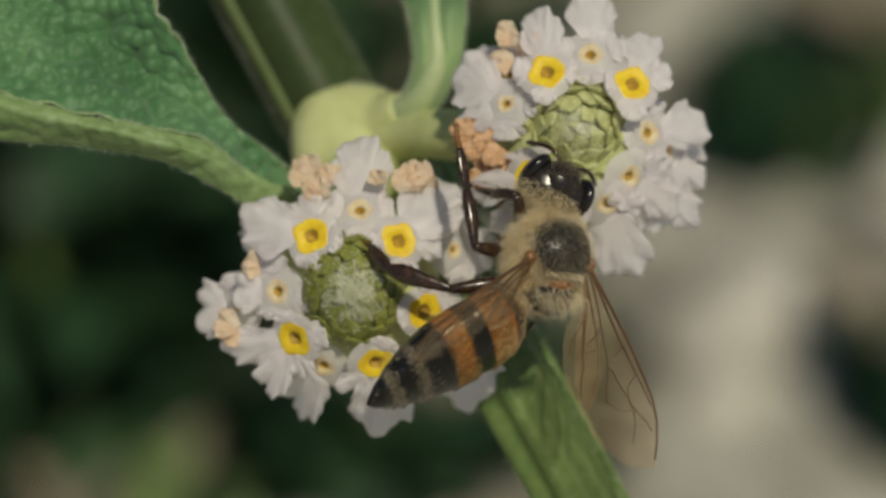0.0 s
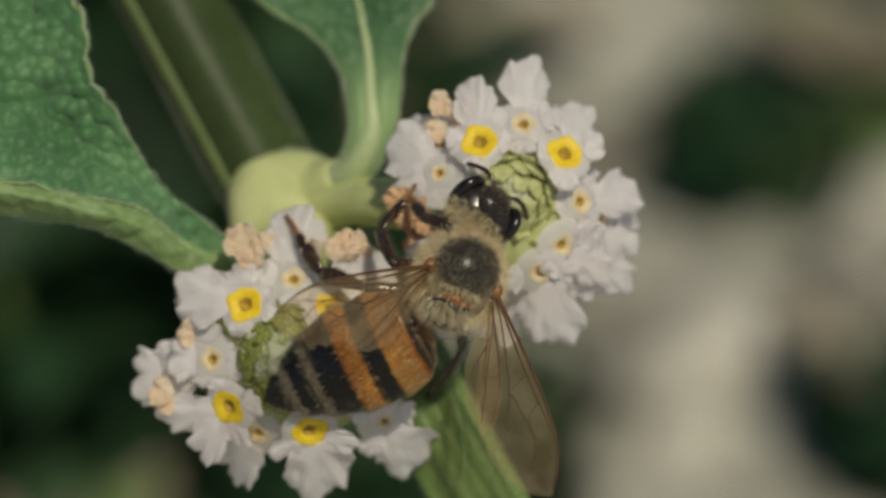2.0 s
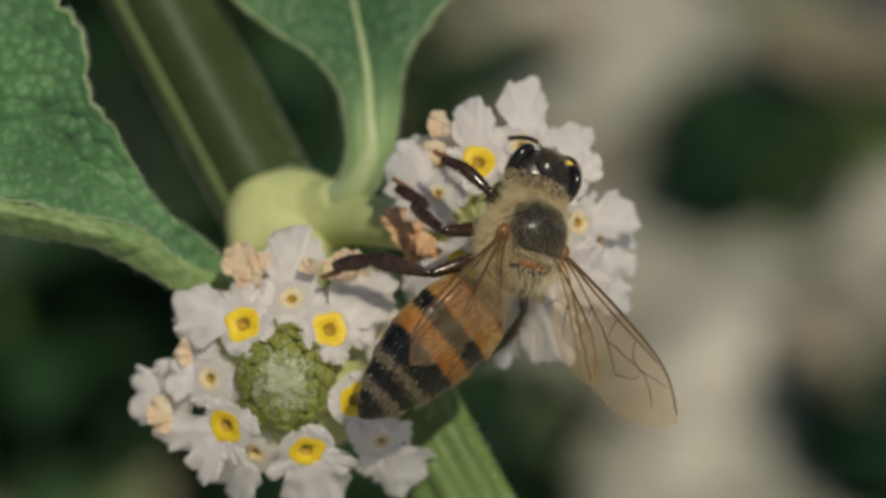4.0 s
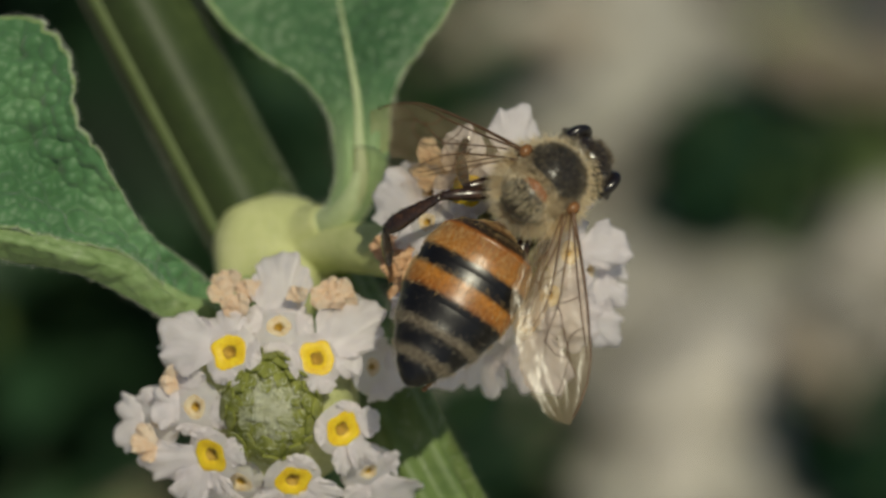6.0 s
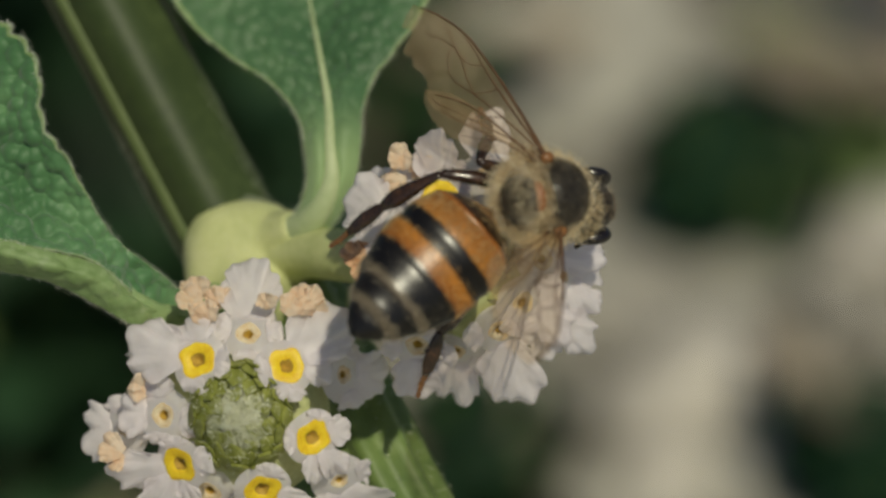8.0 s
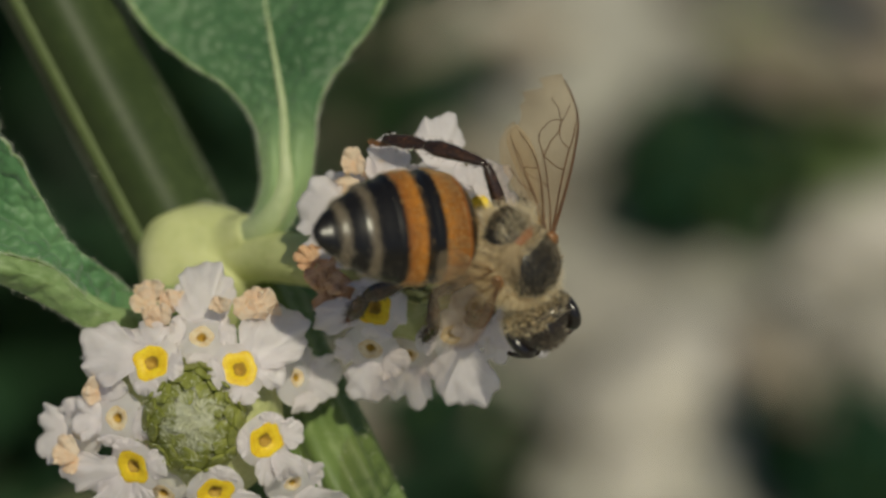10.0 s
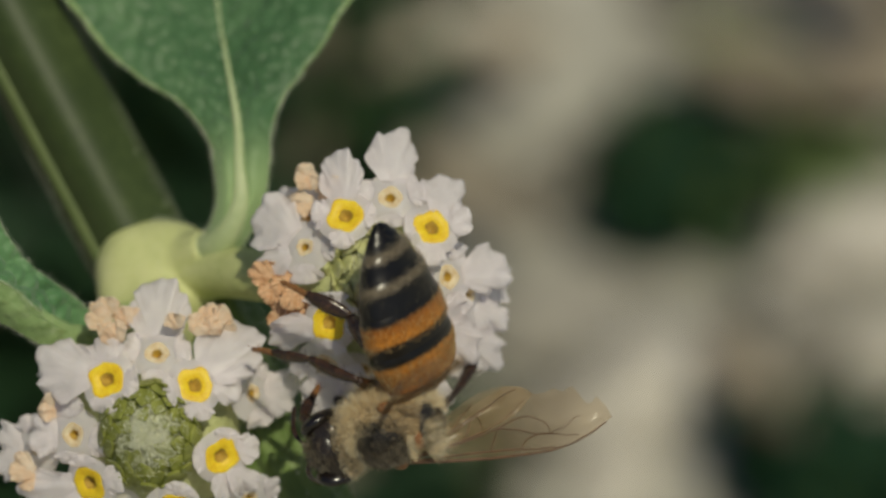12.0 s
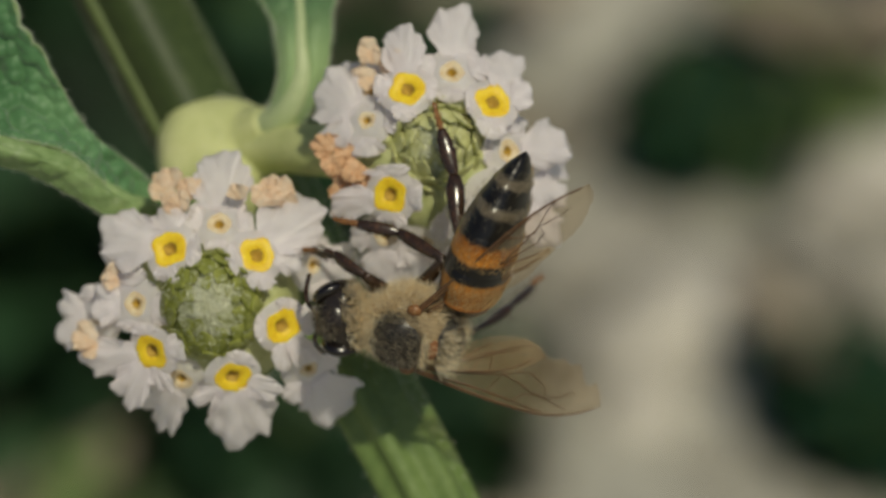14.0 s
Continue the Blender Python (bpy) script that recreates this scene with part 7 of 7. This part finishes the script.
    walk(rig["tarsusR1"], [
        (0, mm(4.26, -0.25, -0.67, -1.0, 7.1, -8.4)),
        (0.5, mm(4.26, -0.25, -0.67, -1.0, 7.1, -8.4)),
        (1, mm(4.26, -0.25, -0.67, -1.0, 7.8, -8.3)),
        (1.5, mm(4.26, -0.25, -0.67, -0.9, 12.0, -7.3)),
        (2, mm(4.26, -0.25, -0.67, -0.7, 12.6, -6.3)),
        (2.5, mm(4.26, -0.25, -0.67, -0.5, 13.4, -5.5)),
        (3, mm(4.26, -0.25, -0.67, -1.0, 7.1, -8.4)),
        (5.5, mm(4.26, -0.25, -0.67, 0.1, 13.5, -3.0)),
        (6, mm(4.26, -0.25, -0.67, 1.1, 14.2, 1.1)),
        (6.5, mm(4.26, -0.25, -0.67, 1.3, 13.9, 2.1)),
        (7, mm(4.26, -0.25, -0.67, 1.4, 13.7, 2.6)),
        (7.5, mm(4.26, -0.25, -0.67, 1.4, 13.7, 2.6)),
        (8, mm(4.26, -0.25, -0.67, 1.4, 13.7, 2.6)),
        (8.5, mm(4.26, -0.25, -0.67, 1.4, 13.7, 2.6)),
        (9.65, mm(2.25, 0.23, -1.39, 42.8, 61.2, 48.2)),
        (10.8, mm(0.25, 0.72, -2.11, 132.8, 39.7, 141.9)),
        (11, mm(1.88, 0.71, -2.54, 97.9, 71.3, 120.2)),
        (11.25, mm(3.07, 0.23, -1.60, 11.6, 58.1, 22.9)),
        (11.5, mm(4.26, -0.25, -0.67, 0.9, 23.5, -0.7)),
        (11.75, mm(2.50, 0.51, -1.15, 57.4, 49.7, 74.4)),
        (12, mm(0.75, 1.27, -1.64, 101.5, 13.7, 138.4)),
        (12.25, mm(0.76, 1.29, -1.52, 82.9, 36.7, 158.7)),
        (12.5, mm(0.78, 1.30, -1.39, 69.7, 64.0, 176.6)),
        (12.75, mm(1.84, 1.53, -1.41, 38.3, 49.1, 117.5)),
        (13, mm(2.90, 1.75, -1.43, 36.5, 26.7, 83.8)),
        (13.5, mm(3.60, 0.73, -1.65, 30.7, 52.2, 52.0)),
        (14, mm(2.30, 1.95, -1.59, 49.6, 31.1, 101.9)),
    ])
    walk(rig["legR2"], [
        (0, mm(0.04, -0.94, -1.29, 2.7, 54.8, -84.8)),
        (0.5, mm(0.04, -0.94, -1.29, 2.7, 54.8, -84.8)),
        (1, mm(0.04, -0.94, -1.29, 2.7, 54.8, -84.8)),
        (1.5, mm(0.04, -0.94, -1.29, 2.7, 54.8, -84.8)),
        (2, mm(0.04, -0.94, -1.29, 2.7, 54.8, -84.8)),
        (2.25, mm(0.04, -0.94, -1.29, 1.8, 15.7, -76.7)),
        (2.5, mm(0.04, -0.94, -1.29, -4.6, -22.9, -67.7)),
        (2.75, mm(0.04, -0.94, -1.29, 1.8, 15.7, -76.7)),
        (3, mm(0.04, -0.94, -1.29, 2.7, 54.8, -84.8)),
        (5.5, mm(0.04, -0.94, -1.29, 2.7, 54.8, -84.8)),
        (6, mm(0.04, -0.94, -1.29, -4.7, 10.9, -136.2)),
        (6.5, mm(0.04, -0.94, -1.29, 2.7, 54.8, -84.8)),
        (7, mm(0.04, -0.94, -1.29, 2.7, 54.8, -84.8)),
        (7.5, mm(0.04, -0.94, -1.29, 2.7, 54.8, -84.8)),
        (8, mm(0.04, -0.94, -1.29, 2.7, 54.8, -84.8)),
        (8.5, mm(0.04, -0.94, -1.29, 2.7, 54.8, -84.8)),
        (10.8, mm(0.04, -0.94, -1.29, 0.9, -7.1, -104.8)),
        (11, mm(0.04, -0.94, -1.29, 0.9, -6.6, -105.6)),
        (11.5, mm(0.04, -0.94, -1.29, -9.1, -41.9, -66.4)),
        (12, mm(0.04, -0.94, -1.29, -8.3, -38.6, -66.6)),
        (12.5, mm(0.04, -0.94, -1.29, -5.4, -39.1, -74.9)),
        (13, mm(0.04, -0.94, -1.29, -15.6, -35.4, -43.5)),
        (13.5, mm(0.04, -0.94, -1.29, -4.3, -12.4, -51.7)),
        (14, mm(0.04, -0.94, -1.29, 2.5, -11.1, -115.0)),
    ])
    walk(rig["tibiaR2"], [
        (0, mm(2.12, 0.00, 0.00, 1.1, 25.3, 4.7)),
        (0.5, mm(2.12, 0.00, 0.00, 1.1, 25.3, 4.7)),
        (1, mm(2.12, 0.00, -0.00, 1.1, 25.3, 4.7)),
        (1.5, mm(2.12, -0.00, 0.00, 1.1, 25.3, 4.7)),
        (2, mm(2.12, 0.00, 0.00, 1.1, 25.3, 4.7)),
        (2.5, mm(2.12, 0.00, 0.00, 52.0, 47.2, 96.2)),
        (3, mm(2.12, 0.00, -0.00, 1.1, 25.3, 4.7)),
        (5.5, mm(2.12, 0.00, 0.00, 1.1, 25.3, 4.7)),
        (6, mm(2.12, 0.00, 0.00, 21.0, 63.4, 33.4)),
        (6.5, mm(2.12, -0.00, 0.00, 1.1, 25.3, 4.7)),
        (7, mm(2.12, -0.00, 0.00, 1.1, 25.3, 4.7)),
        (7.5, mm(2.12, -0.00, 0.00, 1.1, 25.3, 4.7)),
        (8, mm(2.12, -0.00, -0.00, 1.1, 25.3, 4.7)),
        (8.5, mm(2.12, -0.00, 0.00, 1.1, 25.3, 4.7)),
        (9.65, mm(2.12, -0.00, 0.00, 19.8, 35.2, 57.6)),
        (10.8, mm(2.12, 0.00, 0.00, 40.3, 27.9, 111.7)),
        (11, mm(2.12, -0.00, -0.00, 42.1, 30.6, 109.2)),
        (11.5, mm(2.12, 0.00, -0.00, 67.2, 39.4, 123.4)),
        (12, mm(2.12, 0.00, -0.00, 50.9, 46.7, 95.6)),
        (12.5, mm(2.12, 0.00, 0.00, 57.5, 38.5, 115.0)),
        (13, mm(2.12, 0.00, 0.00, 27.9, 26.5, 93.2)),
        (13.5, mm(2.12, 0.00, 0.00, 19.5, 30.2, 64.8)),
        (14, mm(2.12, 0.00, -0.00, 50.1, 30.7, 119.1)),
    ])
    walk(rig["basitarsusR2"], [
        (0, mm(4.13, 0.16, -0.95, 1.1, 28.8, 4.7)),
        (0.5, mm(4.13, 0.16, -0.95, 1.1, 28.8, 4.7)),
        (1, mm(4.13, 0.16, -0.95, 1.1, 28.8, 4.7)),
        (1.5, mm(4.13, 0.16, -0.95, 1.1, 28.8, 4.7)),
        (2, mm(4.13, 0.16, -0.95, 1.1, 28.8, 4.7)),
        (2.25, mm(3.04, 0.84, -1.30, 23.3, 58.0, 52.8)),
        (2.5, mm(1.96, 1.51, -1.64, 84.2, 54.2, 137.1)),
        (2.75, mm(3.04, 0.84, -1.30, 23.3, 58.0, 52.8)),
        (3, mm(4.13, 0.16, -0.95, 1.1, 28.8, 4.7)),
        (5.5, mm(4.13, 0.16, -0.95, 1.1, 28.8, 4.7)),
        (6, mm(2.95, 0.55, -2.00, 23.6, 60.3, 36.3)),
        (6.5, mm(4.13, 0.16, -0.95, 1.1, 28.8, 4.7)),
        (7, mm(4.13, 0.16, -0.95, 1.1, 28.8, 4.7)),
        (7.5, mm(4.13, 0.16, -0.95, 1.1, 28.8, 4.7)),
        (8, mm(4.13, 0.16, -0.95, 1.1, 28.8, 4.7)),
        (8.5, mm(4.13, 0.16, -0.95, 1.1, 28.8, 4.7)),
        (9.65, mm(2.76, 1.00, -1.00, 8.6, 49.7, 48.7)),
        (10.8, mm(1.39, 1.83, -1.05, 43.2, 56.9, 116.0)),
        (11, mm(1.49, 1.81, -1.14, 106.3, 75.0, -178.6)),
        (11.5, mm(1.17, 1.44, -1.42, 64.8, 45.6, 119.9)),
        (12, mm(1.97, 1.52, -1.63, 50.2, 34.1, 94.4)),
        (12.5, mm(1.38, 1.58, -1.39, 51.2, 35.3, 104.5)),
        (13, mm(2.01, 1.99, -0.99, 22.9, 14.9, 79.2)),
        (13.5, mm(2.94, 1.74, -1.12, 16.6, 14.4, 57.5)),
        (14, mm(1.19, 1.68, -1.14, 49.5, 5.2, 117.2)),
    ])
    walk(rig["tarsusR2"], [
        (0, mm(5.59, 0.28, -1.76, 0.1, 21.5, 2.5)),
        (0.5, mm(5.59, 0.28, -1.76, 0.1, 21.5, 2.5)),
        (1, mm(5.59, 0.28, -1.76, 0.1, 22.2, 2.5)),
        (1.5, mm(5.59, 0.28, -1.76, 0.2, 26.6, 2.8)),
        (2, mm(5.59, 0.28, -1.76, 0.6, 27.3, 3.7)),
        (2.25, mm(3.42, 1.23, -2.38, 17.0, 59.0, 46.8)),
        (2.5, mm(1.24, 2.17, -3.00, 86.3, 59.7, 139.6)),
        (2.75, mm(3.42, 1.23, -2.38, 13.9, 56.5, 43.7)),
        (3, mm(5.59, 0.28, -1.76, 0.1, 21.5, 2.5)),
        (5.5, mm(5.59, 0.28, -1.76, 2.2, 28.8, 7.1)),
        (6, mm(3.62, 1.04, -3.45, 37.5, 65.7, 51.9)),
        (6.5, mm(5.59, 0.28, -1.76, 4.9, 30.0, 12.6)),
        (7, mm(5.59, 0.28, -1.76, 5.2, 29.8, 13.2)),
        (7.5, mm(5.59, 0.28, -1.76, 5.2, 29.8, 13.2)),
        (8, mm(5.59, 0.28, -1.76, 5.2, 29.8, 13.2)),
        (8.5, mm(5.59, 0.28, -1.76, 5.2, 29.8, 13.2)),
        (9.65, mm(3.29, 1.47, -2.10, 16.9, 52.5, 60.5)),
        (10.8, mm(0.99, 2.65, -2.45, 58.6, 56.1, 134.4)),
        (11, mm(1.06, 1.80, -2.75, 103.6, 66.6, 178.6)),
        (11.5, mm(0.59, 2.46, -2.61, 72.6, 38.4, 131.5)),
        (12, mm(1.87, 2.90, -2.56, 60.4, 33.1, 112.8)),
        (12.5, mm(1.04, 2.90, -2.36, 61.3, 34.0, 122.1)),
        (13, mm(2.31, 3.58, -1.42, 27.4, 18.1, 94.9)),
        (13.5, mm(3.81, 3.11, -1.54, 21.8, 25.5, 72.6)),
        (14, mm(0.42, 3.16, -1.29, 52.2, 17.4, 131.3)),
    ])
    walk(rig["legR3"], [
        (0, mm(-1.00, -0.85, -1.16, -24.9, 42.7, -149.0)),
        (0.5, mm(-1.00, -0.85, -1.16, -24.9, 42.7, -149.0)),
        (1, mm(-1.00, -0.85, -1.16, -24.9, 42.7, -149.0)),
        (1.5, mm(-1.00, -0.85, -1.16, -24.9, 42.7, -149.0)),
        (2, mm(-1.00, -0.85, -1.16, -24.9, 42.7, -149.0)),
        (2.5, mm(-1.00, -0.85, -1.16, 6.3, -11.8, -146.2)),
        (3, mm(-1.00, -0.85, -1.16, -24.9, 42.7, -149.0)),
        (5.5, mm(-1.00, -0.85, -1.16, 2.1, -5.0, -135.3)),
        (6, mm(-1.00, -0.85, -1.16, -7.0, 13.4, -145.2)),
        (6.5, mm(-1.00, -0.85, -1.16, -6.6, 14.6, -138.1)),
        (7, mm(-1.00, -0.85, -1.16, -5.7, 14.3, -133.2)),
        (7.5, mm(-1.00, -0.85, -1.16, -4.3, 12.3, -128.5)),
        (8, mm(-1.00, -0.85, -1.16, -3.6, 11.0, -125.7)),
        (8.5, mm(-1.00, -0.85, -1.16, 4.1, -11.1, -130.4)),
        (10.8, mm(-1.00, -0.85, -1.16, 0.5, 17.8, -87.0)),
        (11, mm(-1.00, -0.85, -1.16, 0.1, -1.4, -99.6)),
        (11.5, mm(-1.00, -0.85, -1.16, 1.6, 10.7, -73.2)),
        (12, mm(-1.00, -0.85, -1.16, -5.5, -35.7, -73.1)),
        (12.5, mm(-1.00, -0.85, -1.16, 3.0, -42.9, -97.6)),
        (13, mm(-1.00, -0.85, -1.16, 5.1, 18.2, -59.0)),
        (13.5, mm(-1.00, -0.85, -1.16, 4.2, 22.6, -69.4)),
        (14, mm(-1.00, -0.85, -1.16, -1.7, 24.4, -98.0)),
    ])
    walk(rig["tibiaR3"], [
        (0, mm(2.34, 0.00, 0.00, -0.3, 21.0, -1.9)),
        (0.5, mm(2.34, 0.00, 0.00, -0.3, 21.0, -1.9)),
        (1, mm(2.34, -0.00, 0.00, -0.3, 21.0, -1.9)),
        (1.5, mm(2.34, 0.00, 0.00, -0.3, 21.0, -1.9)),
        (2, mm(2.34, 0.00, 0.00, -0.3, 21.0, -1.9)),
        (2.5, mm(2.34, 0.00, 0.00, -34.0, 49.9, -66.6)),
        (3, mm(2.34, 0.00, -0.00, -0.3, 21.0, -1.9)),
        (5.5, mm(2.34, -0.00, 0.00, -7.7, 35.0, -23.9)),
        (6, mm(2.34, 0.00, 0.00, -2.3, 27.3, -9.7)),
        (6.5, mm(2.34, 0.00, 0.00, 0.5, 24.0, 2.4)),
        (7, mm(2.34, 0.00, -0.00, 0.0, 25.6, 0.2)),
        (7.5, mm(2.34, 0.00, 0.00, 1.5, 21.8, 7.7)),
        (8, mm(2.34, 0.00, 0.00, 0.1, 25.7, 0.4)),
        (8.5, mm(2.34, 0.00, 0.00, 1.6, 58.4, 2.9)),
        (10.8, mm(2.34, 0.00, 0.00, 5.3, 34.2, 17.1)),
        (11, mm(2.34, 0.00, 0.00, 16.4, 79.4, 19.7)),
        (11.5, mm(2.34, -0.00, 0.00, -8.8, 69.2, -12.7)),
        (12, mm(2.34, 0.00, 0.00, 41.4, 75.2, 52.2)),
        (12.5, mm(2.34, 0.00, -0.00, 72.7, 70.8, 92.0)),
        (13, mm(2.34, 0.00, 0.00, -0.8, 23.9, -3.7)),
        (13.5, mm(2.34, -0.00, 0.00, 2.0, 21.3, 10.9)),
        (14, mm(2.34, 0.00, 0.00, 3.9, 23.0, 19.2)),
    ])
    walk(rig["basitarsusR3"], [
        (0, mm(4.74, -0.08, -0.92, 1.3, 25.5, 2.3)),
        (0.5, mm(4.74, -0.08, -0.92, 1.3, 25.5, 2.3)),
        (1, mm(4.74, -0.08, -0.92, 1.3, 25.5, 2.3)),
        (1.5, mm(4.74, -0.08, -0.92, 1.3, 25.5, 2.3)),
        (2, mm(4.74, -0.08, -0.92, 1.3, 25.5, 2.3)),
        (2.5, mm(3.00, -1.52, -1.96, -1.5, 56.2, -26.6)),
        (3, mm(4.74, -0.08, -0.92, 1.3, 25.5, 2.3)),
        (5.5, mm(4.26, -0.85, -1.47, -12.9, 64.3, -30.6)),
        (6, mm(4.59, -0.38, -1.18, -7.0, 30.5, -19.3)),
        (6.5, mm(4.69, 0.10, -1.04, -1.1, 31.8, -1.1)),
        (7, mm(4.66, 0.01, -1.11, 10.7, 25.7, 24.5)),
        (7.5, mm(4.71, 0.32, -0.95, 3.7, 23.7, 13.5)),
        (8, mm(4.66, 0.02, -1.11, 10.8, 24.6, 25.3)),
        (8.5, mm(3.69, 0.07, -2.19, 85.5, 76.6, 90.6)),
        (10.8, mm(4.37, 0.62, -1.44, 29.7, 41.7, 55.8)),
        (11, mm(2.79, 0.16, -2.52, 33.6, 55.4, 37.9)),
        (11.5, mm(3.23, -0.20, -2.40, 19.5, 41.5, 20.4)),
        (12, mm(2.75, 0.52, -2.48, 56.4, 46.2, 68.9)),
        (12.5, mm(2.31, 0.84, -2.42, 81.6, 37.2, 102.5)),
        (12.75, mm(3.50, 0.35, -1.73, 34.3, 41.9, 47.1)),
        (13, mm(4.69, -0.15, -1.04, 2.9, 17.5, 6.8)),
        (13.5, mm(4.69, 0.45, -0.93, 3.3, 16.3, 14.9)),
        (14, mm(4.57, 0.78, -1.00, 8.3, 18.4, 31.5)),
    ])
    walk(rig["tarsusR3"], [
        (0, mm(6.45, -0.01, -1.74, 5.3, 22.0, 12.1)),
        (0.5, mm(6.45, -0.01, -1.74, 5.3, 22.0, 12.1)),
        (1, mm(6.45, -0.01, -1.74, 5.2, 22.7, 11.8)),
        (1.5, mm(6.45, -0.01, -1.74, 4.5, 26.7, 9.7)),
        (2, mm(6.45, -0.01, -1.74, 4.7, 27.8, 9.9)),
        (2.5, mm(3.94, -1.99, -3.54, -2.9, 67.5, -28.1)),
        (3, mm(6.45, -0.01, -1.74, 5.3, 22.0, 12.1)),
        (5.5, mm(4.97, -1.27, -3.18, -9.1, 74.6, -26.5)),
        (6, mm(6.13, -0.92, -2.14, -2.7, 47.4, -12.5)),
        (6.5, mm(6.30, 0.07, -2.04, 5.7, 46.6, 9.6)),
        (7, mm(6.21, 0.72, -1.93, 16.6, 38.6, 35.6)),
        (7.5, mm(6.40, 0.72, -1.71, 9.6, 37.7, 24.8)),
        (8, mm(6.21, 0.75, -1.91, 16.6, 37.4, 36.5)),
        (8.5, mm(3.68, 0.51, -4.03, 112.8, 72.1, 118.8)),
        (10.8, mm(5.17, 1.79, -2.70, 38.2, 51.9, 67.4)),
        (11, mm(3.64, 0.82, -4.08, 54.7, 67.4, 61.7)),
        (11.5, mm(4.56, 0.30, -3.66, 28.1, 55.1, 31.9)),
        (12, mm(3.22, 1.75, -3.85, 76.6, 49.1, 96.1)),
        (12.5, mm(1.99, 2.32, -3.57, 94.9, 37.1, 124.4)),
        (12.75, mm(4.24, 1.19, -2.59, 49.0, 54.1, 67.1)),
        (13, mm(6.48, 0.06, -1.61, 5.2, 35.3, 11.8)),
        (13.5, mm(6.45, 0.92, -1.46, 5.1, 34.4, 18.9)),
        (14, mm(6.11, 1.72, -1.60, 8.9, 36.8, 32.8)),
    ])


motions()
